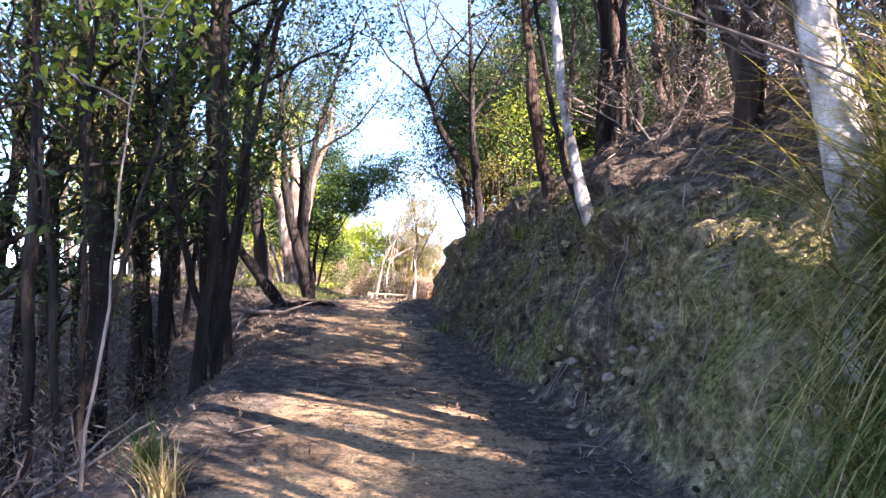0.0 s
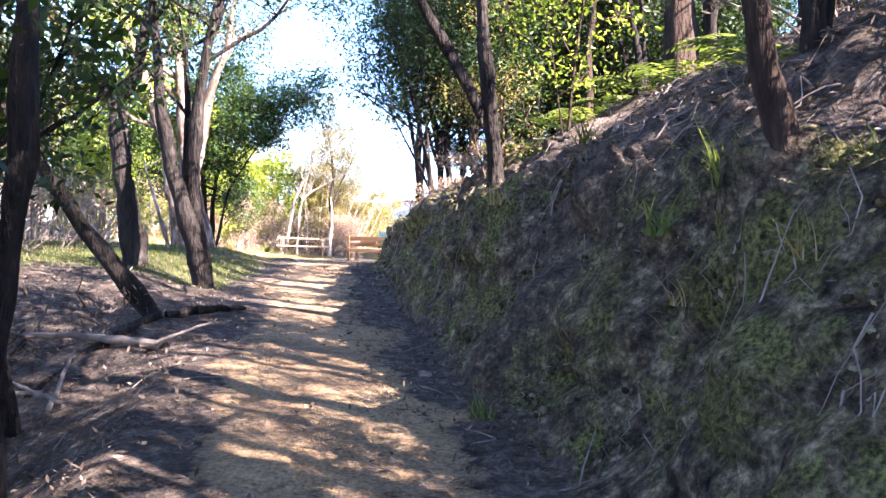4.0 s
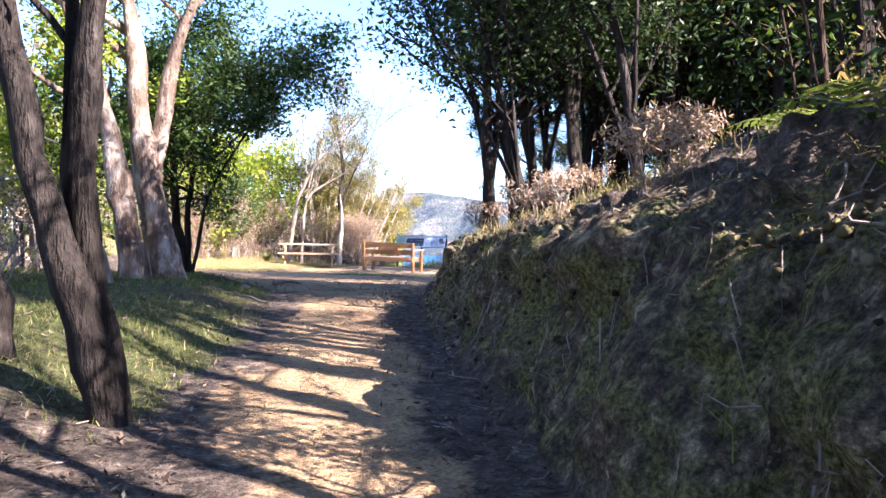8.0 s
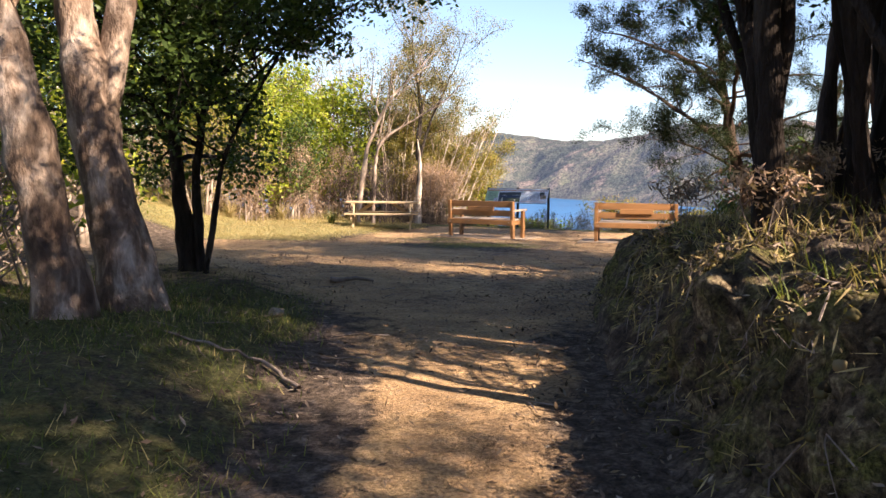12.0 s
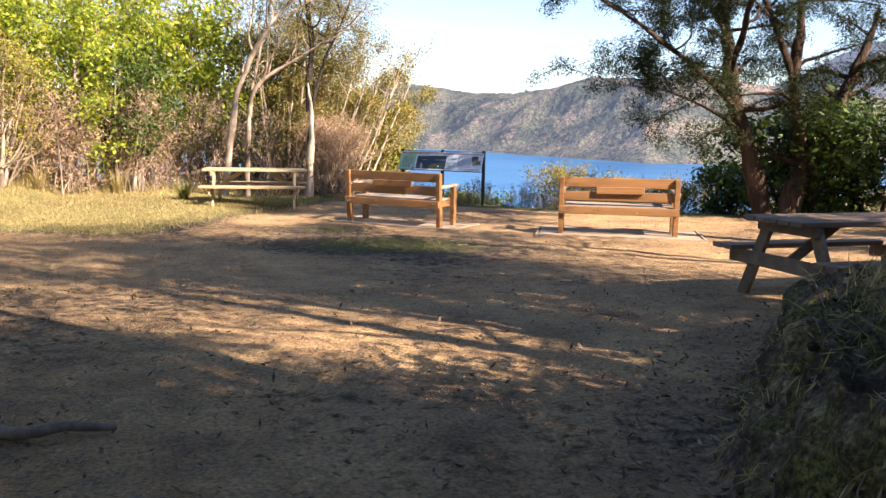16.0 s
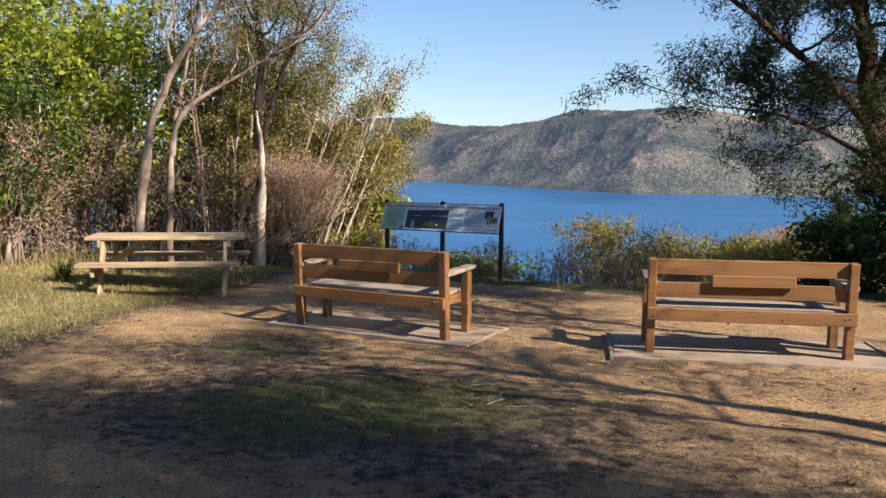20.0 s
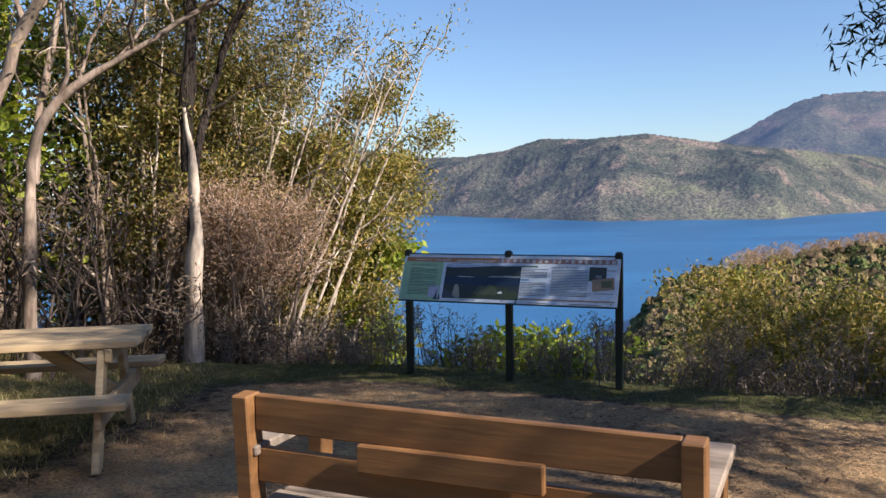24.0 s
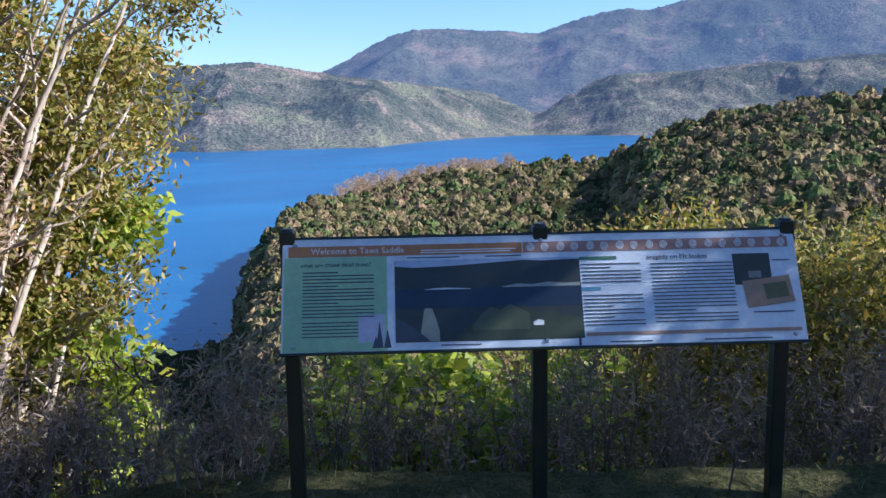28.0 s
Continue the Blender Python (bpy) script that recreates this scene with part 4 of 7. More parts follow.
# trees on the mound between the bank's end and the shaded table; all but the first are added to shade the clearing
for i, (x, y, h, lx, r) in enumerate([(2.35, 26.2, 4.4, 0.2, 0.16), (3.6, 24.4, 4.8, -0.3, 0.13), (4.2, 27.0, 4.6, -0.4, 0.12), (5.4, 25.4, 5.0, 0.1, 0.13), (6.2, 23.4, 5.2, 0.2, 0.13), (7.2, 25.2, 5.2, 0.0, 0.13)]):
    grow("mound_tree", "brown-barked tree shading the clearing", "tree", spot(x, y, -0.05), [up_stem(h, lx, 0.1, r), up_stem(h * 0.85, lx + 0.6, 0.3, r * 0.55, 0.1, 0.05)], "dark" if i % 3 else "fine", 600 + i, BARK_BROWN, 9, 1.6, 0.42, 1.5, group="trees shading the clearing", tips=1.0 if i in (0, 2, 3) else 0.95 if i > 3 else 0.4, leaf=1.4, spread=1.3, sub=1, split=False)
# tall crowns, mostly out of view, added to throw shade on the ground
for i, (x, y, h) in enumerate([(4.7, 26.9, 5.6), (6.1, 25.9, 7.0), (3.5, 25.2, 6.2), (7.4, 23.2, 7.0), (6.3, 29.4, 5.2), (6.1, 32.9, 6.6), (3.5, 13.0, 6.2), (2.6, 14.5, 5.4), (4.9, 13.6, 4.6), (3.4, 21.4, 6.2), (2.2, 23.6, 5.6)]):
    grow("shade_tree", "tall tree with a high dark crown, added for its shade", "tree", spot(x, y, -0.05), [up_stem(h, -0.3, 0.2, 0.15), up_stem(h * 0.9, -1.0, -0.3, 0.09, 0.1, 0.1)], "dark", 640 + i, BARK_BROWN, 10, 1.6, 0.6, 1.6, group="trees shading the clearing", tips=(0.6, 0.42, 0.42, 0.42, 0.5, 1.4, 1.6, 1.6, 1.6, 1.1, 1.0)[i], leaf=1.6, spread=1.5, sub=1, split=False)

# trees on the low side of the track
b = spot(-1.95, 9.25, -0.05)
grow("trackside_tree", "dark-barked forked tree at the track's edge", "tree", b,
     [(rel(b, (-2.12, 9.25, 1.5), (-2.27, 9.25, 2.95), (-2.4, 9.3, 5.0)), 0.12), ([(-0.06, 0.05, 0.7)] + rel(b, (-1.9, 9.3, 1.6), (-1.9, 9.3, 2.97), (-1.5, 9.4, 4.8))[1:], 0.065)],
     "dark", 21, BARK_DARK, 8, 1.6, 0.45, 1.4, tips=1.2)
low_rng = np.random.default_rng(41)
for i, (x, y, r) in enumerate([(-1.72, 7.9, 0.058), (-1.95, 5.8, 0.045), (-3.15, 9.96, 0.10), (-2.55, 7.6, 0.09), (-3.3, 7.2, 0.08), (-3.9, 8.6, 0.09), (-3.6, 11.6, 0.08), (-4.6, 10.8, 0.09), (-2.7, 5.4, 0.08), (-4.2, 13.4, 0.08), (-3.6, 5.4, 0.07),
                              (-2.7, 10.8, 0.06), (-3.9, 6.6, 0.08), (-4.6, 7.6, 0.08), (-5.2, 9.2, 0.08)]):
    h = low_rng.uniform(4.4, 5.4) + 0.45 * max(0, float(EDGE(y)) - x)
    lx, ly = low_rng.uniform(-0.7, 0.3), low_rng.uniform(-0.3, 0.4)
    stems = [([(0, 0, 0), (lx * 0.1 + low_rng.normal(0, 0.1), ly * 0.2, h * 0.25), (lx * 0.5, ly * 0.4, h * 0.55), (lx, ly, h)], r)]
    for k in range(int(low_rng.integers(1, 4))):
        ax, ay = low_rng.normal(0, 0.7), low_rng.normal(0, 0.5)
        stems.append(([(0.09 * (k + 1), 0.06, 0), (ax * 0.35, ay * 0.4, h * 0.33), (ax + lx, ay, h * 0.88)], r * low_rng.uniform(0.4, 0.75)))
    grow("trackside_tree", "dark-barked tree with several crooked stems below the track", "tree", spot(x, y, -0.05), stems, ("dark", "fine", "dark", "broad")[i % 4], 70 + i, BARK_DARK, 7, 1.3, 0.3, 1.2, group="trees on the low side", tips=0.5, leaf=1.1, twigs=2, sub=2, split=i < 8)
b = spot(-1.35, 5.2, -0.05)
grow("small_tree", "thin pinkish stem with bright green hanging leaves", "tree", b, [(rel(b, (-1.22, 5.2, 0.7), (-1.19, 5.2, 1.41), (-1.1, 5.1, 1.9)), 0.012)], "bright", 95, BARK_PALE, 4, 0.45, 0.6, 0.3, tips=0.25, leaf=0.7, twigs=2, folded=True)
for i, (x, y, h) in enumerate([(-1.9, 5.0, 0.7), (-2.5, 7.2, 0.9), (-2.9, 9.4, 0.6), (-3.4, 9.0, 1.2), (-3.6, 12.0, 0.5), (-3.0, 6.4, 1.2), (-4.2, 9.8, 1.4), (-2.0, 4.0, 0.8), (-3.4, 4.6, 1.4), (-4.4, 5.6, 1.5)]):
    grow("dead_brush", "tangled grey-brown dead brush below the track", "bush", spot(x, y, -0.05), [up_stem(h * low_rng.uniform(0.4, 0.9), low_rng.normal(0, 0.6), low_rng.normal(0, 0.5), 0.006, low_rng.normal(0, 0.2), low_rng.normal(0, 0.2)) for k in range(6)],
         "brush", 720 + i, SHADED_BRUSHWOOD, 5, 0.55, 0.2, 0.25, group="dead brush below the track", tips=0.2, spread=0.9, lean_out=0.3, twigs=2, split=False)
b = spot(-2.30, 13.0, -0.05)
grow("leaning_tree", "dark trunk leaning far over at the track's edge", "tree", b, [(rel(b, (-2.72, 13.0, 1.15), (-3.12, 13.0, 1.62), (-3.9, 13.1, 2.6)), 0.10)], "fine", 22, BARK_DARK, 5, 1.1, 0.6, 1.5)
b = spot(-2.47, 15.2, -0.05)
grow("trackside_tree", "dark reddish-black tree with three stems beside the track", "tree", b,
     [(rel(b, (-2.70, 15.2, 1.6), (-2.95, 15.2, 2.45), (-3.05, 15.2, 3.1), (-3.2, 15.2, 4.6)), 0.12), ([(-0.02, 0.1, 0)] + rel(b, (-2.66, 15.3, 1.7), (-2.72, 15.3, 2.4), (-2.62, 15.3, 3.5), (-2.3, 15.3, 4.7))[1:], 0.10), ([(-0.1, 0.12, 0)] + rel(b, (-2.80, 15.4, 1.9), (-2.85, 15.5, 3.6))[1:], 0.08)],
     "dark", 23, BARK_DARK, 7, 1.35, 0.55, 1.3)
b = spot(-3.54, 16.16, -0.05)
grow("trackside_tree", "dark grey forked tree in the grass", "tree", b,
     [(rel(b, (-3.76, 16.16, 2.28), (-3.86, 16.16, 3.05), (-4.26, 16.16, 3.45), (-4.8, 16.2, 4.4)), 0.14), ([(-0.3, 0, 2.1)] + rel(b, (-3.61, 16.2, 3.3), (-3.5, 16.2, 4.4))[1:], 0.08)],
     "fine", 24, BARK_DARK, 7, 1.4, 0.6, 1.3)
b = spot(-4.25, 22.36, -0.05)
grow("mottled_tree", "stout tree with sunlit mottled bark and a forked top", "tree", b,
     [(rel(b, (-4.49, 22.36, 2.41), (-4.62, 22.36, 3.2), (-4.72, 22.36, 3.96), (-4.9, 22.4, 5.4)), 0.27), ([(-0.2, 0, 1.5)] + rel(b, (-4.36, 22.4, 3.2), (-4.27, 22.4, 3.96), (-3.9, 22.5, 5.2))[1:], 0.14)],
     "dark", 25, BARK_MOTTLED, 11, 1.5, 0.6, 1.3, tips=1.2, sub=1, turn=2.3)
b = spot(-4.42, 21.7, -0.05)
grow("mottled_tree", "leaning tree with sunlit mottled bark", "tree", b, [(rel(b, (-4.63, 21.7, 2.37), (-4.87, 21.7, 3.31), (-5.1, 21.7, 3.9), (-5.6, 21.7, 5.2)), 0.185)], "bright", 26, BARK_MOTTLED, 13, 1.5, 0.42, 1.2, tips=1.2, lean_out=0.35, leaf=0.9, folded=True, turn=2.6)
b = spot(-4.45, 20.95, -0.05)
grow("small_tree", "thin pale dead stem leaning in the grass", "tree", b, [([(0, 0, 0), (-0.16, 0, 0.7), (-0.42, 0, 1.45)], 0.045)], "broad", 27, BARK_PALE, 2, 0.5, 0.85, 0.2, tips=0.0)
b = spot(-4.76, 25.1, -0.05)
grow("broadleaf_tree", "round dark-leaved tree with twin thin stems", "tree", b,
     [(rel(b, (-4.92, 25.1, 2.5), (-4.95, 25.1, 3.6)), 0.085), ([(0.12, 0.05, 0)] + rel(b, (-4.68, 25.15, 2.5), (-4.4, 25.2, 3.7))[1:], 0.075), ([(0.2, -0.1, 0)] + rel(b, (-4.3, 25.0, 2.4), (-3.7, 25.0, 3.5))[1:], 0.04)],
     "broad", 28, BARK_DARK, 15, 1.6, 0.42, 1.3, tips=2.2, up=0.03, lean_out=0.3, sub=2, spread=1.0, leaf=0.85)

# the spreading tree beside the right-hand seat
b = spot(5.5, 38.1, -0.05)
grow("spreading_tree", "wide spreading tree with feathery dark foliage and several red-brown stems", "tree", b,
     [(rel(b, (5.12, 38.1, 2.0), (4.8, 38.1, 2.95), (4.5, 38.1, 4.6), (4.3, 38.0, 6.0)), 0.17),
      ([(0.45, 0.05, 0)] + rel(b, (6.1, 38.1, 1.36), (6.6, 38.1, 2.5), (7.0, 38.1, 3.4), (7.3, 38.0, 4.4))[1:], 0.22, None, 0.3),
      ([(0.55, 0.05, 0.6)] + rel(b, (6.17, 38.15, 2.2), (5.94, 38.15, 3.2), (6.05, 38.1, 4.5), (5.8, 38.0, 6.2))[1:], 0.12),
      ([(0.48, 0.04, 2.5)] + rel(b, (5.43, 38.0, 4.3), (5.0, 37.8, 4.95), (4.6, 37.5, 6.0))[1:], 0.075),
      ([(-0.68, 0, 2.15)] + rel(b, (4.0, 37.7, 3.4), (3.0, 37.3, 3.9), (2.0, 37.0, 4.4), (1.2, 36.8, 4.7))[1:], 0.06, None, 0.5),
      ([(-0.50, 0, 1.7)] + rel(b, (4.2, 38.0, 2.85), (3.4, 37.9, 3.1), (2.7, 37.7, 3.15))[1:], 0.045, None, 0.4),
      ([(-1.0, 0, 3.6)] + rel(b, (3.5, 37.4, 5.1), (2.3, 37.1, 5.5), (1.5, 36.9, 5.7))[1:], 0.06, None, 0.5),
      # these two high limbs, above the view, are added to shade the rim
      ([(-1.15, -0.05, 4.9)] + rel(b, (3.6, 37.4, 6.5), (2.6, 36.9, 7.0), (1.6, 36.6, 7.3))[1:], 0.06, None, 0.6),
      ([(-1.1, -0.1, 4.7)] + rel(b, (3.9, 36.9, 6.0), (3.0, 36.0, 6.8), (2.2, 35.4, 7.2))[1:], 0.06, None, 0.6),
      ([(-0.85, -0.1, 2.9)] + rel(b, (4.4, 36.6, 4.6), (4.2, 35.4, 5.2), (4.0, 34.4, 5.5))[1:], 0.06, None, 0.5)],
     "feather", 29, BARK_BROWN, 11, 1.4, 0.24, 1.5, tips=0.86, up=-0.02, lean_out=0.15, twigs=6, wob=0.2)

# bush behind the clearing
for i, (x, y, h, sp_, lab) in enumerate([(-9.6, 40.6, 3.6, "bright", "bright green sunlit broadleaf bush"), (-8.2, 42.2, 4.2, "bright", "tall bright green broadleaf bush"), (-6.9, 43.0, 3.8, "bright", "bright yellow-green broadleaf bush"),
                                         (-11.0, 38.6, 3.6, "broad", "dense green bush at the clearing's edge"), (-12.4, 36.0, 3.8, "gold", "yellow-olive bush at the clearing's edge"), (-13.2, 32.5, 4.2, "bright", "bright green bush at the clearing's edge"),
                                         (-5.6, 44.6, 4.4, "broad", "green bush behind the picnic table"), (-10.4, 43.6, 5.0, "fine", "tall olive bush with a brownish top"), (-8.0, 45.0, 5.4, "fine", "tall olive bush with a brownish top"),
                                         (-6.6, 45.2, 5.4, "gold", "tall olive-gold bush behind the picnic table"), (-4.4, 44.8, 4.6, "fine", "tall olive bush behind the picnic table"), (-7.4, 41.4, 2.4, "broad", "low green bush at the grass edge"), (-12.6, 40.5, 4.8, "fine", "tall olive bush with a brownish top"), (-9.2, 39.0, 2.2, "gold", "low yellow-olive bush at the grass edge"), (-4.7, 43.5, 4.8, "fine", "tall olive bush behind the slanting trees"), (-5.9, 43.4, 4.6, "bright", "bright yellow-green bush behind the table"), (-7.5, 43.9, 5.0, "bright", "tall bright green broadleaf bush"),
                                         (-9.0, 43.4, 5.0, "fine", "tall olive bush with a brownish top"), (-3.9, 44.6, 5.2, "fine", "tall olive bush behind the white trunk"), (-8.6, 40.9, 3.4, "bright", "bright green sunlit broadleaf bush"), (-10.6, 41.4, 4.4, "bright", "tall bright green broadleaf bush"), (-14, 38, 5.0, "fine", "tall olive bush at the clearing's edge"), (-12.0, 29.5, 4.4, "gold", "yellow-olive bush at the clearing's edge"), (-7.6, 26.0, 3.4, "bright", "bright green bush among the trees"), (-8.6, 23.6, 3.8, "gold", "yellow-olive bush among the trees"), (-9.6, 28.4, 4.0, "bright", "bright green bush among the trees"), (-8.8, 31.0, 3.2, "bright", "bright green bush at the clearing's edge"), (-7.2, 21.2, 3.4, "broad", "dense green bush among the trees"), (-7.8, 18.4, 3.6, "bright", "bright green bush among the trees"), (-9.8, 20.6, 4.4, "fine", "tall olive bush among the trees"), (-10.4, 25.6, 4.8, "fine", "tall olive bush among the trees"), (-6.6, 15.6, 3.2, "gold", "yellow-olive bush among the trees"), (-10.6, 33.8, 3.0, "bright", "bright green bush at the clearing's edge"), (-11.4, 42.8, 6.0, "bright", "tall bright green broadleaf bush"), (-13.4, 42.6, 6.0, "gold", "tall yellow-olive bush at the clearing's edge"), (-7.2, 46.4, 6.4, "gold", "tall olive-gold bush behind the picnic table"), (-9.4, 46.4, 6.4, "bright", "tall bright green broadleaf bush"), (-5.2, 46.2, 6.2, "fine", "tall olive bush behind the slanting trees"), (-11.8, 46.2, 6.4, "fine", "tall olive bush with a brownish top"), (-6.2, 47.6, 8.2, "fine", "tall olive tree with a brownish top"), (-4.5, 47.6, 7.6, "fine", "tall olive tree behind the slanting trees"), (-8.3, 48.0, 8.4, "fine", "tall olive tree with a brownish top"), (-10.4, 47.6, 8.2, "gold", "tall yellow-olive tree behind the bush wall")]):
    h += max(0.0, 0.74 - float(land(x, y)))
    grow("bush", lab, "bush", spot(x, y, -0.05), [up_stem(h * 0.75, 0.5 * math.sin(2.1 * k + i), 0.5 * math.cos(2.1 * k + i), 0.045, 0.25 * math.sin(k * 2.2), 0.25 * math.cos(k * 2.2)) for k in range(5)],
         sp_, 100 + i, BARK_PALE, 8, 1.0, 0.22, 0.9, group="bush behind the clearing", tips=0.34 if y > 43.3 or y < 33 or x < -11.5 else 0.66, spread=1.1, leaf=1.6 if y > 43.3 or y < 33 or x < -11.5 else 1.15, twigs=2, split=False)
wall_rng = np.random.default_rng(51)
for i in range(20):
    f = i / 19
    x, y = -12.4 + 8.3 * f + wall_rng.normal(0, 0.2), 38.6 + 4.2 * f ** 0.8 + wall_rng.normal(0, 0.3)
    # right of x = -6.5 the brush is coloured darker to stand for shade
    grow("dry_brush", "dry pinkish-brown stems and brush under the bush wall", "bush", spot(x, y, -0.05), [up_stem(wall_rng.uniform(0.9, 1.8), wall_rng.normal(0, 0.3), wall_rng.normal(0, 0.25), 0.014, wall_rng.normal(0, 0.25), wall_rng.normal(0, 0.2)) for k in range(6)],
         "dry" if x < -6.5 else "brush", 740 + i, DEADWOOD if x < -6.5 else SHADED_BRUSHWOOD, 5, 0.5, 0.2, 0.25, group="dry brush under the bush wall", tips=0.65 if x < -6.5 else 0.12, spread=1.2, leaf=1.25, twigs=1, split=False)
b = spot(-5.26, 41.0, -0.05)
grow("slanting_tree", "pale slanting tree with bare crooked branches", "tree", b, [(rel(b, (-4.96, 41.0, 2.97), (-4.65, 41.0, 3.82), (-4.2, 41.1, 4.6), (-3.5, 41.2, 5.3)), 0.085)], "fine", 120, BARK_PALE, 9, 1.5, 0.5, 1.0, tips=1.0, bare=0.3, turn=0.4)
b = spot(-4.83, 41.5, -0.05)
grow("slanting_tree", "pale slim tree with branches reaching sideways", "tree", b, [(rel(b, (-4.72, 41.5, 2.9), (-4.52, 41.5, 3.26), (-3.9, 41.5, 3.62), (-2.84, 41.5, 4.25)), 0.08), ([(0.09, 0, 1.9)] + rel(b, (-4.68, 41.55, 3.3), (-4.5, 41.6, 3.9), (-4.3, 41.7, 5.2))[1:], 0.04)], "fine", 121, BARK_PALE, 8, 1.3, 0.5, 0.8, bare=0.3, turn=0.3)
b = spot(-3.55, 42.5, -0.05)
grow("white_trunked_tree", "tree with a sunlit white lower trunk and dark olive crown", "tree", b, [(rel(b, (-3.51, 42.5, 2.57), (-3.57, 42.5, 3.40)), 0.135, BARK_SILVER, 0.0), ([(-0.02, 0, 2.2)] + rel(b, (-3.57, 42.5, 3.5), (-3.42, 42.5, 4.09), (-3.6, 42.5, 5.4))[1:], 0.075), ([(0.0, 0, 2.3)] + rel(b, (-3.2, 42.6, 4.0), (-2.7, 42.7, 5.2))[1:], 0.055)], "fine", 122, BARK_DARK, 12, 1.4, 0.5, 1.6, tips=2.0, sub=1, spread=0.9, leaf=0.95)
for i, (x, y, h, lx) in enumerate([(-3.0, 44.0, 2.2, 0.85), (-2.6, 44.5, 1.5, 0.8), (-3.7, 44.7, 2.9, 0.8), (-4.1, 44.2, 3.5, 0.5), (-3.3, 45.4, 2.4, 0.8), (-3.7, 43.8, 2.9, 0.6), (-2.6, 44.1, 1.2, 0.7), (-4.3, 43.5, 3.6, 0.35)]):
    z0 = float(land(x, y))
    h = h + 1.0 + (0.74 - z0) * 0.75
    grow("shrub_tree", "shrubby tree with many pale slanting stems and golden-olive leaves", "tree", (x, y, z0 - 0.05), [up_stem(h * (0.66 + 0.08 * k), lx * (0.4 + 0.3 * k), 0.25 * math.sin(k * 2), 0.030 + 0.012 * (k % 2), 0.12 * k - 0.2, 0.1 * math.cos(k * 2)) for k in range(5)],
         "fine" if i % 3 == 2 else "gold", 130 + i, BARK_SILVER, 9, 0.6, 0.3, 0.5, group="shrubby trees by the lookout", tips=0.8, leaf=1.1, spread=1.0, bare=0.05, twigs=3, sub=1, split=False)
for i, (x, y, h) in enumerate([(-3.05, 43.0, 1.75), (-2.75, 43.15, 1.6), (-3.3, 43.2, 1.5)]):
    grow("dead_bush", "dead pinkish-brown twiggy bush", "bush", spot(x, y, -0.05), [up_stem(h * 0.85 + (0.74 - float(land(x, y))) * 0.8, 0.35 * math.sin(2.4 * k), 0.35 * math.cos(2.4 * k), 0.018, 0.1 * math.sin(k), 0.1 * math.cos(k)) for k in range(6)],
         "dry", 140 + i, DEADWOOD, 7, 0.42, 0.5, 0.3, group="dead bushes", tips=1.0, leaf=0.8, twigs=2, split=False)
for i, (x, y) in enumerate([(-3.1, 43.5), (-2.8, 43.7), (-3.6, 43.4)]):
    z0 = float(land(x, y))
    grow("shrub_tree", "shrubby tree with bare pale stems slanting outwards", "tree", (x, y, z0 - 0.05), [up_stem(2.2 + 0.3 * k + 0.74 - z0, 0.7 + 0.3 * k, 0.15 * math.sin(k * 2 + i), 0.026 + 0.008 * (k % 2), 0.1 * k - 0.15, 0.08 * math.cos(k)) for k in range(4)],
         "gold", 880 + i, BARK_SILVER, 6, 0.7, 0.45, 0.5, group="shrubby trees by the lookout", tips=0.25, leaf=1.0, twigs=2, split=i == 0)
for i, (x, y, high, kind) in enumerate([(-2.9, 45.8, 3.4, "gold"), (-3.7, 45.6, 4.4, "fine"), (-2.3, 45.2, 2.2, "gold"), (-3.3, 46.6, 4.2, "bright"), (-4.6, 45.2, 4.8, "gold")]):
    z0 = float(land(x, y))
    grow("bush", "dense golden-olive bush on the steep edge", "bush", (x, y, z0 - 0.05), [up_stem((high - z0) * (0.6 + 0.1 * k), 0.35 * math.sin(2.2 * k + i), 0.35 * math.cos(2.2 * k + i), 0.03) for k in range(5)], kind, 155 + i, BARK_PALE, 10, 0.7, 0.3, 0.5, tips=0.6, spread=1.3, leaf=1.2, twigs=2, split=False)
b = spot(-1.95, 44.7, -0.05)
grow("bush", "yellow-green leafy bush hanging over the slope", "bush", b, [up_stem(2.6, 0.5 * math.sin(2 * k), 0.4 * math.cos(2 * k), 0.03) for k in range(5)], "bright", 150, BARK_PALE, 7, 0.5, 0.3, 0.4, tips=0.6, leaf=1.3, twigs=3, split=False)

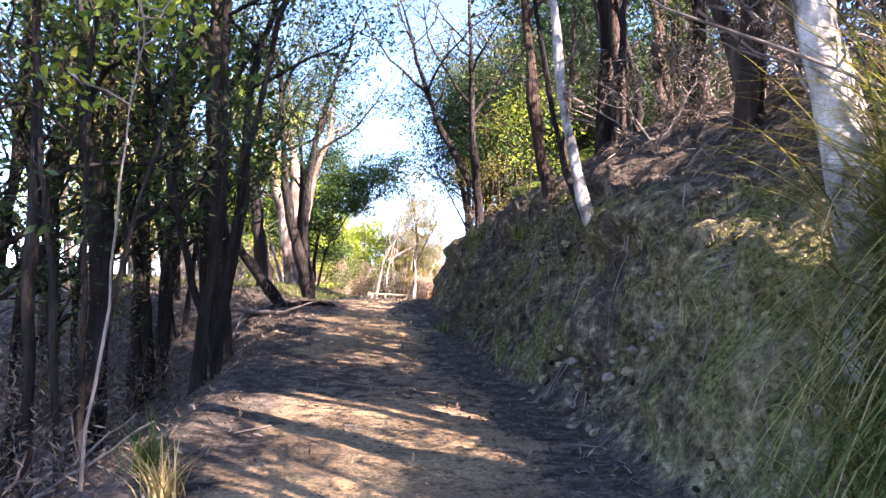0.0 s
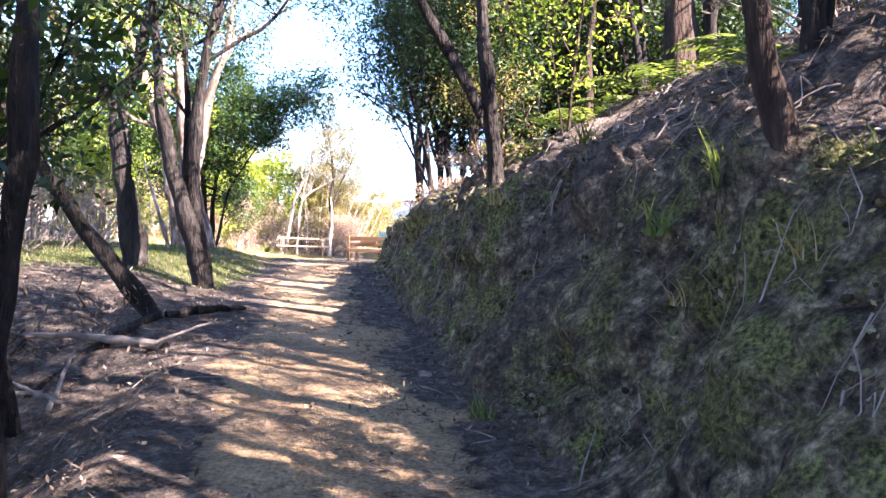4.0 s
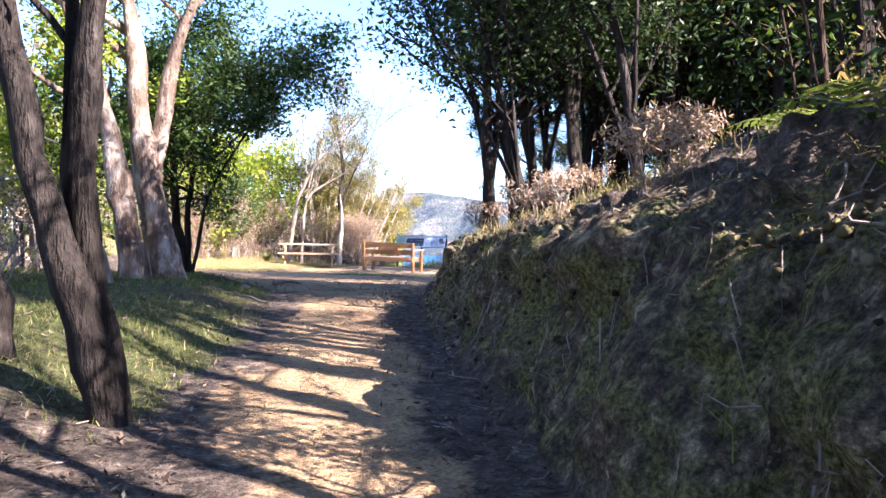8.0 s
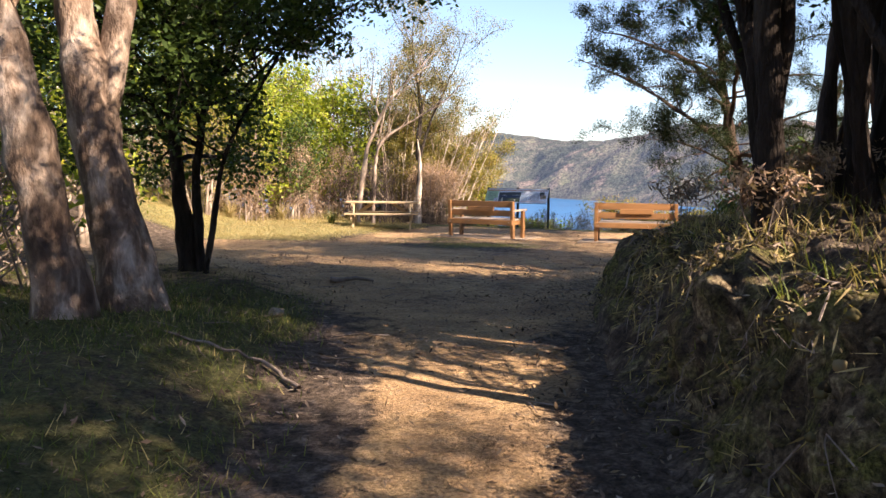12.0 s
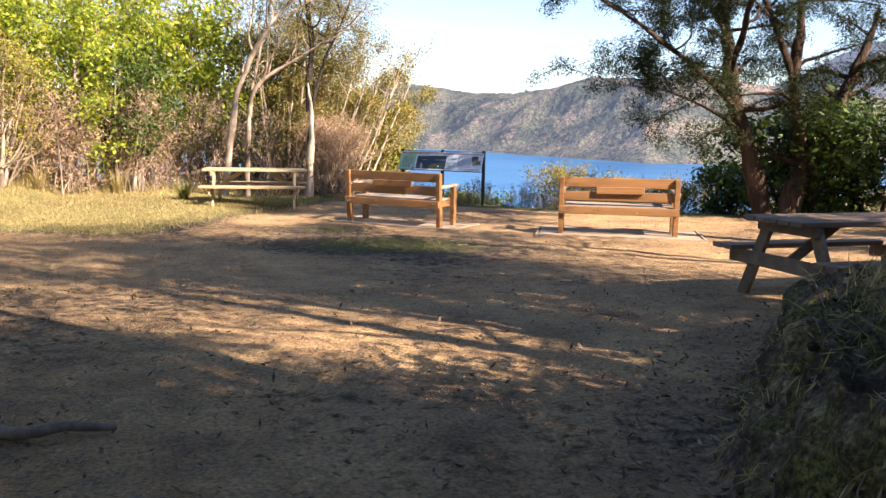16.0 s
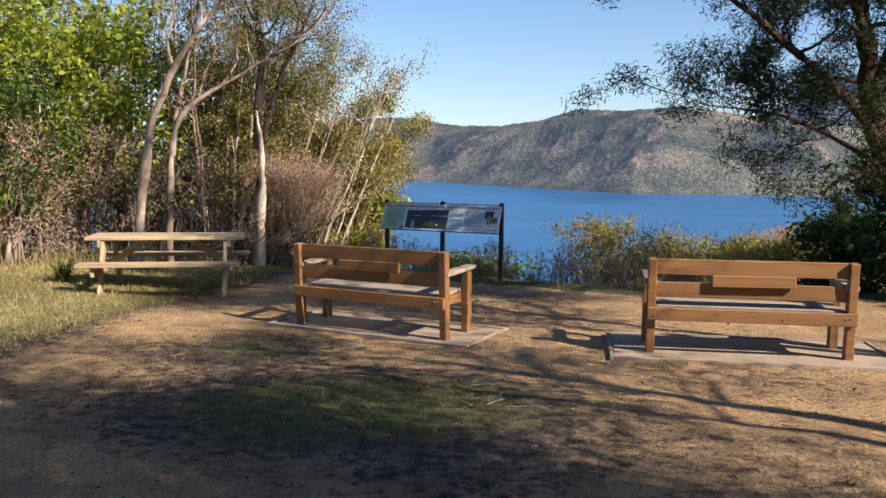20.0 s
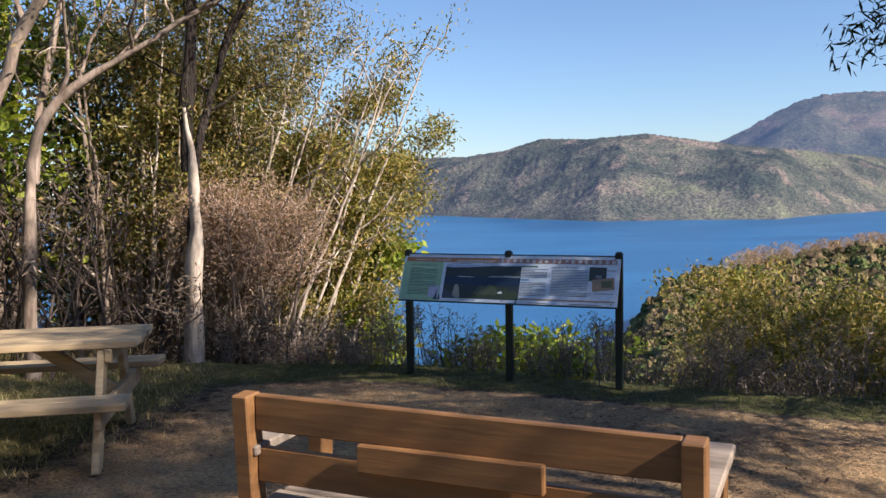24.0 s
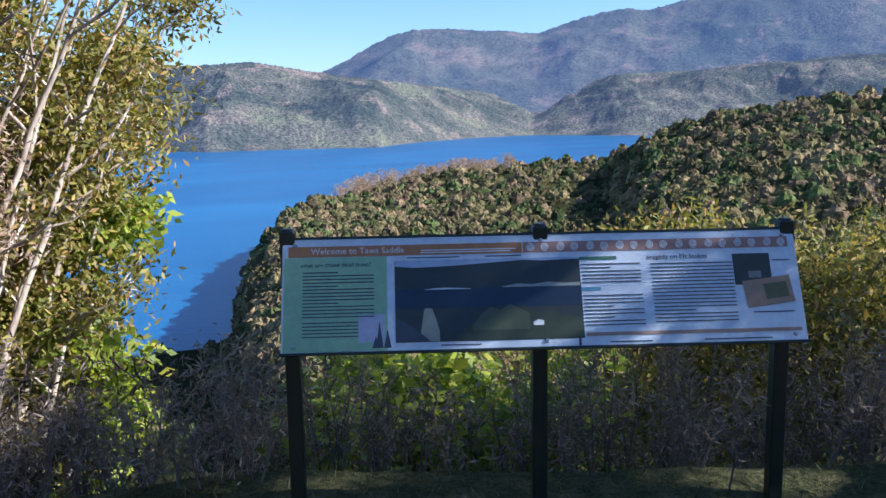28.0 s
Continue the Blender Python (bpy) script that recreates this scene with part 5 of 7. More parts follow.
# bush beyond the rim of the lookout
for i, (x, y, h, sp_) in enumerate([(0.1, 42.4, 0.5, "bright"), (2.3, 42.6, 2.0, "gold"), (2.9, 43.8, 2.2, "gold"), (3.7, 42.4, 1.7, "gold"), (4.6, 43.6, 2.4, "gold"), (5.4, 42.2, 1.9, "gold"), (6.6, 43.0, 2.4, "fine"),
                                    (3.2, 41.4, 0.8, "gold"), (4.6, 41.2, 0.9, "gold"), (5.8, 40.8, 1.2, "broad"), (6.6, 41.2, 1.8, "broad"), (2.9, 42.0, 1.5, "gold"), (3.4, 42.9, 1.7, "gold"), (1.9, 45.0, 1.4, "gold"), (3.6, 46.0, 3.4, "gold"), (5.8, 45.6, 3.6, "gold"), (7.6, 41.6, 2.4, "fine"), (8.6, 43.8, 3.6, "fine")]):
    z0 = float(land(x, y))
    h += 0.45 * (x > 2.2)
    grow("rim_bush", "yellow-green twiggy bush on the steep edge" if sp_ != "broad" else "dark green leafy bush on the steep edge", "bush", (x, y, z0 - 0.05),
         [up_stem(h * 0.8 + 0.3, 0.45 * math.sin(2.4 * k + i), 0.45 * math.cos(2.4 * k + i), 0.016, 0.15 * math.sin(k * 2), 0.15 * math.cos(k * 2)) for k in range(6)],
         sp_, 160 + i, DEADWOOD, 6, 0.5, 0.3, 0.4, group="bushes beyond the rim", tips=0.45, leaf=1.15, twigs=3, split=False)
# dark bush to the right of the clearing
for i, (x, y, h, sp_) in enumerate([(7.8, 38.6, 1.9, "dark"), (8.6, 36.4, 2.6, "dark"), (9.0, 33.6, 3.2, "dark"), (8.6, 31.0, 3.0, "dark"), (7.4, 39.4, 2.2, "broad"), (10.5, 35, 3.2, "dark"), (10.8, 31.6, 4.4, "fine"), (6.3, 38.5, 1.5, "broad"), (3.5, 21.4, 2.2, "dark"), (4.6, 23.0, 2.4, "dark"), (5.3, 20.8, 2.6, "dark"), (3.3, 24.0, 2.2, "dark"), (4.8, 25.6, 2.2, "dark"), (4.6, 19.2, 2.8, "dark"), (3.0, 20.4, 4.2, "dark"), (4.2, 21.8, 4.4, "dark"), (9.8, 38.4, 2.8, "dark")]):
    grow("bush", "dark shaded leafy bush at the clearing's edge", "bush", spot(x, y, -0.05), [up_stem(h * 0.75, 0.6 * math.sin(2.1 * k + i), 0.6 * math.cos(2.1 * k + i), 0.04, 0.2 * math.sin(k * 2.2), 0.2 * math.cos(k * 2.2)) for k in range(5)],
         sp_, 190 + i, BARK_DARK, 8, 0.9, 0.2, 0.7, group="dark bush at the clearing's edge", tips=0.5, spread=1.3, leaf=1.6, twigs=3, split=False)


# dry brush in the sun beyond the grass verge
for i, (x, y, h) in enumerate([(-5.9, 20.2, 0.9), (-6.6, 21.6, 1.1), (-6.2, 23.4, 0.9), (-7.0, 24.8, 1.0), (-6.0, 18.2, 0.8), (-5.6, 16.6, 0.7)]):
    grow("dry_brush", "dry pinkish-brown brush in the sun beside the grass", "bush", spot(x, y, -0.05), [up_stem(h * wall_rng.uniform(0.6, 1.0), wall_rng.normal(0, 0.3), wall_rng.normal(0, 0.3), 0.012, wall_rng.normal(0, 0.3), wall_rng.normal(0, 0.3)) for k in range(7)],
         "dry", 780 + i, DEADWOOD, 4, 0.45, 0.2, 0.25, group="dry brush beside the grass", tips=0.3, spread=1.0, twigs=1, split=False)
# forest behind: a few kinds, repeated
def forest():
    rng = np.random.default_rng(77)
    kinds = []
    spots = []
    # the last patch lies unseen behind the start, added for closure and shade
    for x0, x1, y0, y1, n, gap in ((4.8, 9, 2, 7, 6, 1.3), (4.6, 13, -7, 6, 15, 1.7), (9.0, 15, 6, 15, 4, 2.2), (8.5, 15, 17, 25, 7, 2.0), (-16, -7.5, -5, 13, 14, 1.8), (-16, -8.5, 14, 31, 13, 2.0), (-15, -9, 44, 52, 10, 1.6), (-9, -3.5, 46.5, 52, 6, 1.6), (-6, 9, -14, -5, 8, 1.8)):
        k = 0
        for _ in range(600):
            x, y = rng.uniform(x0, x1), rng.uniform(y0, y1)
            if x < 5 and abs(x - 0.5 * (FOOT(y) + EDGE(y))) < 2.6 and y < 30:
                continue
            if all((x - a) ** 2 + (y - c) ** 2 > gap * gap for a, c in spots):
                spots.append((x, y))
                k += 1
            if k >= n:
                break
    # trees south-east of the ferns are moved aside to let sun onto the slope
    spots = [(x + 3.4, y - 1.2) if 7.4 < x < 10 and 6 < y < 9 else (x, y) for x, y in spots]
    for i, (x, y) in enumerate(spots):
        at = spot(x, y, -0.08)
        if len(kinds) < 6:
            h, sp_, bark = [(5.2, "dark", BARK_DARK), (5.8, "fine", BARK_BROWN), (4.6, "broad", BARK_DARK), (5.0, "fine", BARK_PALE), (4.0, "bright", BARK_BROWN), (5.6, "dark", BARK_BROWN)][len(kinds)]
            kinds.append(grow("forest_tree", ["dark-trunked native tree in the forest", "tall olive-leaved tree in the forest", "green-leaved tree in the forest", "pale-stemmed tree in the forest", "bright-leaved young tree in the forest", "brown-trunked tree in the forest"][len(kinds)],
                              "tree", at, [up_stem(h, 0.3, 0.2, 0.09), up_stem(h * 0.8, -0.5, 0.1, 0.055, 0.08, 0.06)], sp_, 300 + i, bark, 7, 1.3, 0.42, 1.2, group="forest trees", tips=0.24, leaf=1.6, twigs=2, split=False))
        else:
            j = int(rng.integers(0, 6))
            if y > 12 and x < -5 and rng.random() < 0.6:
                j = 4 if rng.random() < 0.5 else 3
            s = rng.uniform(0.8, 1.2)
            copy_thing(kinds[j], pose(*at, rng.uniform(-4, 4), rng.uniform(-4, 4), rng.uniform(0, 360)) @ Matrix.Diagonal((s, s, s * rng.uniform(0.9, 1.15), 1)))


forest()


# ---- seats, tables and the information board ----
def bench(label, at, turn):
    """A timber seat: x along its back, y towards its front."""
    ob = thing("park_bench", label, "bench", "viewing benches", at, turn)
    W = 1.8
    for s in (-1, 1):
        part("back_post", box(0.075, 0.095, 0.88, Matrix.Translation((s * (W / 2 - 0.037), 0.0, 0.43)) @ Matrix.Rotation(radians(3), 4, "X")), TIMBER, ob)
        part("front_leg", box(0.075, 0.095, 0.64, Matrix.Translation((s * (W / 2 - 0.037), 0.50, 0.31))), TIMBER, ob)
        part("armrest", box(0.11, 0.66, 0.04, Matrix.Translation((s * (W / 2 - 0.037), 0.29, 0.655)) @ Matrix.Rotation(radians(2), 4, "X")), TIMBER_GREY, ob, "weathered grey armrest")
        part("side_rail", box(0.045, 0.55, 0.09, Matrix.Translation((s * (W / 2 - 0.098), 0.26, 0.36))), TIMBER, ob)
    part("top_rail", box(W - 0.152, 0.04, 0.145, Matrix.Translation((0, 0.0, 0.795))), TIMBER, ob)
    part("middle_rail", box(W - 0.152, 0.04, 0.14, Matrix.Translation((0, 0.01, 0.585))), TIMBER, ob)
    part("plaque_board", box(0.72, 0.035, 0.105, Matrix.Translation((0.02, -0.042, 0.68)) @ Matrix.Rotation(radians(-0.6), 4, "Y")), TIMBER, ob, "short dark board screwed across the back")
    low = part("lower_rail", box(W, 0.04, 0.115, Matrix.Translation((0, -0.072, 0.37))), TIMBER, ob)
    for x in (-0.84, -0.80, -0.28, 0.28, 0.80, 0.84):
        bm = bmesh.new()
        bmesh.ops.create_cone(bm, cap_ends=True, segments=8, radius1=0.009, radius2=0.007, depth=0.008, matrix=Matrix.Translation((x, -0.095, 0.37 + 0.02 * math.sin(x * 40))) @ Matrix.Rotation(radians(90), 4, "X"))
        part("bolt", bm, STEEL, low)
    for k in range(4):
        part("seat_plank", box(W - 0.17 if k else W - 0.16, 0.125, 0.035, Matrix.Translation((0.006 * (k % 2), 0.06 + 0.137 * k, 0.435 - 0.012 * (3 - k) / 3)) @ Matrix.Rotation(radians(2.0), 4, "X")), TIMBER_GREY, ob, "weathered grey plank")
    return ob


def pad(label, at, turn, sx, sy):
    ob = thing("bench_pad", label, "concrete pad", "bench pads", at, turn)
    part("slab", box(sx, sy, 0.11, Matrix.Translation((0, 0, -0.055)), 0.01), CONCRETE, ob)
    for s in (-1, 1):
        part("edging", box(0.035, sy + 0.07, 0.12, Matrix.Translation((s * (sx / 2 + 0.0195), 0, -0.045)), 0.004), TIMBER_GREY, ob, "grey timber edging board")
        part("edging", box(sx - 0.004, 0.035, 0.12, Matrix.Translation((0, s * (sy / 2 + 0.0195), -0.047)), 0.004), TIMBER_GREY, ob, "grey timber edging board")
    return ob


def picnic_table(label, at, turn, wood, L=1.96):
    """x along the table."""
    ob = thing("picnic_table", label, "picnic table", "picnic tables", at, turn)
    for k in range(5):
        part("top_plank", box(L + 0.01 * (k % 2), 0.14, 0.045, Matrix.Translation((0.006 * math.sin(k * 9), (k - 2) * 0.15, 0.745))), wood, ob)
    for s in (-1, 1):
        for k in range(2):
            part("seat_plank", box(L + 0.012 * k, 0.135, 0.045, Matrix.Translation((0.01 * s, s * (0.60 + 0.145 * k), 0.445))), wood, ob)
        x = s * (L / 2 - 0.22)
        part("top_bearer", box(0.045, 0.74, 0.09, Matrix.Translation((x + s * 0.046, 0, 0.677))), wood, ob)
        part("seat_bearer", box(0.045, 1.50, 0.125, Matrix.Translation((x + s * 0.046, 0, 0.36))), wood, ob)
        for t in (-1, 1):
            part("leg", box(0.045, 0.125, 0.82, Matrix.Translation((x, t * 0.44, 0.36)) @ Matrix.Rotation(radians(t * 24), 4, "X")), wood, ob)
        part("brace", box(0.62, 0.045, 0.085, Matrix.Translation((s * (L / 2 - 0.46), 0, 0.545)) @ Matrix.Rotation(radians(s * 34), 4, "Y")), wood, ob)
    return ob


D1 = math.degrees(math.atan2(35.87 - 36.81, -0.838 + 2.376))
pad("concrete pad under the bench, edged with grey boards", spot(-1.42, 36.62, 0.006), D1, 2.3, 0.95)
bench("brown stained timber bench on a concrete pad facing the lake", (-1.60, 36.345, float(land(-1.42, 36.62)) + 0.006), D1)
D2 = math.degrees(math.atan2(34.861 - 35.272, 2.705 - 0.958))
pad("concrete pad under the bench in patchy sunlight", spot(1.92, 35.32, 0.025), D2, 2.45, 1.1)
bench("orange-brown timber bench dappled with sun on a concrete pad", (1.83, 35.07, float(land(1.92, 35.32)) + 0.025), D2)
picnic_table("sun-bleached timber picnic table on the grass", spot(-4.28, 39.2, 0.0), 4.2, TIMBER_PALE)
# this table's brown is darkened to carry the shade it stands in
picnic_table("weathered brown timber picnic table in the shade", spot(2.58, 29.62, -0.02), 14.0, surface("shaded_brown_timber", [(0.3, (0.11, 0.075, 0.052)), (0.7, (0.235, 0.17, 0.12))], 3.5, 0.8, 26, (0.1, 1.6, 1.6), 0.45, 0.004, 0.12), 2.0)


def letters(text, size, m, mat, parent):
    cu = bpy.data.curves.new("lettering", "FONT")
    cu.body, cu.size, cu.extrude, cu.resolution_u = text, size, 0.0004, 2
    tmp = bpy.data.objects.new("lettering", cu)
    me = bpy.data.meshes.new_from_object(tmp)
    bpy.data.objects.remove(tmp)
    me.materials.append(mat)
    me.transform(m)
    ob = new("lettering", me)
    ob.parent = parent
    return tagged(ob, "line of lettering")


def board():
    """The information board: three posts and a tilted printed panel; x along it, y away from the reader."""
    mid = Vector((-0.58, 40.60, 0))
    turn = math.degrees(math.atan2(40.21 - 41.187, 0.262 + 1.417))
    ob = thing("information_board", "long tilted information board on three dark posts before the lake view", "information board", "", (mid.x, mid.y, 0.74), turn)
    W, H = 1.985, 0.44
    for x in (-0.975, 0.0, 0.97):
        p = part("post", box(0.058, 0.058, 1.50, Matrix.Translation((x, 0.105, 0.39 + 0.03)), 0.005), POST_PAINT, ob, "dark green steel post")
        bm = bmesh.new()
        bmesh.ops.create_cone(bm, cap_ends=True, segments=12, radius1=0.027, radius2=0.022, depth=0.010, matrix=Matrix.Translation((x, 0.105, 1.174)))
        part("cap", bm, POST_PAINT, p)
    tilt = Matrix.Translation((0, 0.0, 0.935)) @ Matrix.Rotation(radians(-24.5), 4, "X")

    def on(x, z, lift=0.0):
        return tilt @ Matrix.Translation((x, -0.008 - lift, z))

    def slab(name, x0, x1, z0, z1, lift, mat, label="", parent=None):
        return part(name, box(x1 - x0, 0.0012, z1 - z0, on((x0 + x1) / 2, (z0 + z1) / 2, lift), 0), mat, parent or panel, label)

    ink = lambda name, c, r=0.45: plain(name, c, r)
    panel = part("panel", box(W, 0.014, H, tilt, 0.003), ink("panel_blue_white", (0.66, 0.75, 0.86), 0.35), ob, "pale blue printed panel")
    for x0, x1, z0, z1 in ((-W / 2 - 0.006, W / 2 + 0.006, H / 2 - 0.001, H / 2 + 0.007), (-W / 2 - 0.006, W / 2 + 0.006, -H / 2 - 0.007, -H / 2 + 0.001)):
        part("frame_edge", box(x1 - x0, 0.022, z1 - z0, tilt @ Matrix.Translation(((x0 + x1) / 2, 0, (z0 + z1) / 2)), 0), POST_PAINT, panel)
    green, brown, dark, white = ink("print_green", (0.32, 0.52, 0.34)), ink("print_brown", (0.40, 0.19, 0.075)), ink("print_dark", (0.05, 0.065, 0.10)), ink("print_white", (0.72, 0.76, 0.80))
    X = lambda u: -W / 2 + u * W
    Z = lambda v: H / 2 - v * H
    slab("green_field", X(0.004), X(0.20), Z(0.99), Z(0.17), 0.0, green, "pale green printed field")
    slab("title_band", X(0.012), X(0.462), Z(0.165), Z(0.07), 0.0006, brown, "brown title band")
    slab("spiral_band", X(0.464), X(0.985), Z(0.165), Z(0.07), 0.0006, ink("print_mauve", (0.36, 0.22, 0.19)), "band of white spirals")
    k = 18
    for i in range(k):
        cx = X(0.478 + 0.495 * i / (k - 1))
        th = np.linspace(0, 4.6 * np.pi, 26) + i % 2 * np.pi
        rr = np.linspace(0.002, 0.017, 26)
        pts = [tuple(on(cx + a * math.cos(t), Z(0.1175) + a * math.sin(t), 0.0014).translation) for a, t in zip(rr, th)]
        part("spiral", tube(pts, [0.0023] * 26, 4), white, panel, "white printed spiral")
    slab("photo", X(0.215), X(0.572), Z(0.93), Z(0.215), 0.0006, ink("photo_dark_hills", (0.030, 0.042, 0.045)), "dark photograph of hills and water")
    def shape(name, u0, u1, base, tops, lift, mat):
        """A flat printed outline over a base line."""
        bm = bmesh.new()
        us = [u0 + (u1 - u0) * i / (len(tops) - 1) for i in range(len(tops))]
        low = [bm.verts.new(on(X(u), Z(base), lift).translation) for u in us]
        high = [bm.verts.new(on(X(u), Z(t), lift).translation) for u, t in zip(us, tops)]
        for i in range(len(us) - 1):
            bm.faces.new((low[i], low[i + 1], high[i + 1], high[i]))
        return part(name, bm, mat, panel)

    shape("photo_sky", 0.2155, 0.5715, 0.2165, (0.265, 0.28, 0.275, 0.27, 0.26, 0.25, 0.24, 0.23, 0.24, 0.235, 0.23), 0.0018, ink("photo_pale_sky", (0.40, 0.50, 0.68)))
    slab("photo_water", X(0.215), X(0.572), Z(0.64), Z(0.47), 0.0014, ink("photo_blue", (0.014, 0.034, 0.075)))
    shape("photo_shore", 0.27, 0.36, 0.478, (0.476, 0.465, 0.462, 0.468, 0.474), 0.002, white)
    shape("photo_shore", 0.42, 0.57, 0.47, (0.465, 0.44, 0.45, 0.43, 0.445, 0.44), 0.002, ink("photo_pale", (0.30, 0.34, 0.33)))
    shape("photo_bush", 0.33, 0.5715, 0.925, (0.88, 0.80, 0.74, 0.70, 0.66, 0.69, 0.64, 0.70, 0.68, 0.74, 0.72, 0.80), 0.002, ink("photo_green", (0.035, 0.052, 0.030)))
    shape("photo_bush", 0.36, 0.47, 0.84, (0.80, 0.70, 0.64, 0.67, 0.62, 0.66, 0.70), 0.0024, ink("photo_light_green", (0.075, 0.095, 0.055)))
    shape("photo_tree", 0.262, 0.298, 0.925, (0.86, 0.66, 0.60, 0.63, 0.72, 0.84), 0.002, ink("photo_grey_tree", (0.30, 0.32, 0.27)))
    shape("photo_house", 0.476, 0.496, 0.81, (0.78, 0.76, 0.77), 0.0028, white)
    shape("photo_bank", 0.2155, 0.28, 0.925, (0.72, 0.75, 0.80, 0.86, 0.92), 0.0022, dark)
    slab("note", X(0.145), X(0.195), Z(0.92), Z(0.68), 0.0006, ink("print_lilac", (0.42, 0.46, 0.62)))
    for x, h in ((0.185, 0.22), (0.20, 0.15), (0.178, 0.10)):
        bm = bmesh.new()
        bmesh.ops.create_cone(bm, cap_ends=True, segments=6, radius1=0.016, radius2=0.001, depth=h * H, matrix=Matrix.Identity(4))
        bmesh.ops.scale(bm, vec=(1, 0.02, 1), verts=bm.verts)
        bmesh.ops.transform(bm, matrix=on(X(x), Z(0.97 - h / 2), 0.0016), verts=bm.verts)
        part("tree_silhouette", bm, dark, panel)
    slab("photo", X(0.872), X(0.945), Z(0.50), Z(0.22), 0.0006, ink("photo_dark_bush", (0.045, 0.055, 0.05)), "small dark photograph")
    tilted = on(X(0.935), Z(0.565), 0.0022) @ Matrix.Rotation(radians(-7), 4, "Y")
    part("photo", box(0.185, 0.0012, 0.105, tilted, 0), ink("photo_brown", (0.34, 0.24, 0.17)), panel, "small tilted photograph")
    part("photo_bush", box(0.09, 0.0012, 0.06, tilted @ Matrix.Translation((0.03, -0.001, 0.0)), 0), ink("photo_olive", (0.12, 0.13, 0.06)), panel)
    slab("photo_light", X(0.90), X(0.925), Z(0.44), Z(0.38), 0.0014, ink("photo_grey", (0.22, 0.23, 0.24)))
    slab("rule", X(0.575), X(0.99), Z(0.915), Z(0.885), 0.0006, ink("print_tan", (0.36, 0.25, 0.19)), "brown rule")
    slab("badge", X(0.56), X(0.565), Z(0.995), Z(0.925), 0.0006, dark)
    slab("heading_bar", X(0.565), X(0.645), Z(0.245), Z(0.215), 0.0006, ink("print_deep_green", (0.06, 0.16, 0.11)))
    slab("heading_bar", X(0.565), X(0.61), Z(0.52), Z(0.49), 0.0006, ink("print_cyan", (0.16, 0.38, 0.55)))
    rng = np.random.default_rng(3)
    text = [(0.04, 0.175, 0.30 + 0.030 * i) for i in range(14)] + [(0.04, 0.145, 0.74 + 0.030 * i) for i in range(5)]
    text += [(0.575, 0.69, 0.28 + 0.032 * i) for i in range(6)] + [(0.575, 0.69, 0.56 + 0.032 * i) for i in range(9)] + [(0.71, 0.87, 0.29 + 0.032 * i) for i in range(17)]
    text += [(0.30, 0.45, 0.955), (0.62, 0.70, 0.965), (0.80, 0.93, 0.965), (0.24, 0.34, 0.185), (0.39, 0.46, 0.185), (0.90, 0.98, 0.74), (0.265, 0.45, 0.12), (0.265, 0.44, 0.14), (0.95, 0.985, 0.28)]
    for x0, x1, v in text:
        slab("text_line", X(x0), X(x1 - 0.5 * (x1 - x0) * (rng.random() < 0.15)), Z(v + 0.009), Z(v), 0.0012, white if v < 0.15 else dark)
    flat = lambda x, z: on(x, z, 0.0014) @ Matrix.Rotation(radians(90), 4, "X")
    letters("Welcome to Tawa Saddle", 0.034, flat(X(0.055), Z(0.14)), white, panel)
    letters("what are those dead trees?", 0.0245, flat(X(0.035), Z(0.255)), dark, panel)
    letters("tragedy on Mt Stokes", 0.027, flat(X(0.705), Z(0.25)), dark, panel)
    for x in (-0.945, 0.0, 0.945):
        for z in (0.195, -0.195):
            bm = bmesh.new()
            bmesh.ops.create_cone(bm, cap_ends=True, segments=10, radius1=0.009, radius2=0.006, depth=0.006, matrix=on(x, z, 0.003) @ Matrix.Rotation(radians(90), 4, "X"))
            part("screw", bm, STEEL, panel)
    part("back_rail", box(W - 0.06, 0.02, 0.03, tilt @ Matrix.Translation((0, 0.02, 0.12)), 0), POST_PAINT, ob)
    part("back_rail", box(W - 0.06, 0.02, 0.03, tilt @ Matrix.Translation((0, 0.02, -0.14)), 0), POST_PAINT, ob)
    return ob


board()

# small track marker among the trees
mk = thing("track_marker", "small dark green track marker post with a white printed plate", "sign", "", spot(-8.4, 27.4), 15)
part("post", box(0.10, 0.10, 1.25, Matrix.Translation((0, 0, 0.55))), POST_PAINT, mk)
part("plate", box(0.26, 0.02, 0.42, Matrix.Translation((0, -0.065, 1.0)), 0.003), POST_PAINT, mk)
for i in range(5):
    part("text_line", box(0.20 - 0.03 * (i % 2), 0.004, 0.03, Matrix.Translation((0.01, -0.078, 1.12 - 0.06 * i)), 0), plain("marker_white", (0.7, 0.72, 0.7)) if i == 0 else bpy.data.materials["marker_white"], mk)


# ---- grass, litter, sticks and stones ----
def scatter(rng, n, x0, x1, y0, y1, keep):
    x, y = rng.uniform(x0, x1, n), rng.uniform(y0, y1, n)
    k = rng.random(n) < keep(x, y)
    x, y = x[k], y[k]
    return np.stack([x, y, land(x, y)], 1)


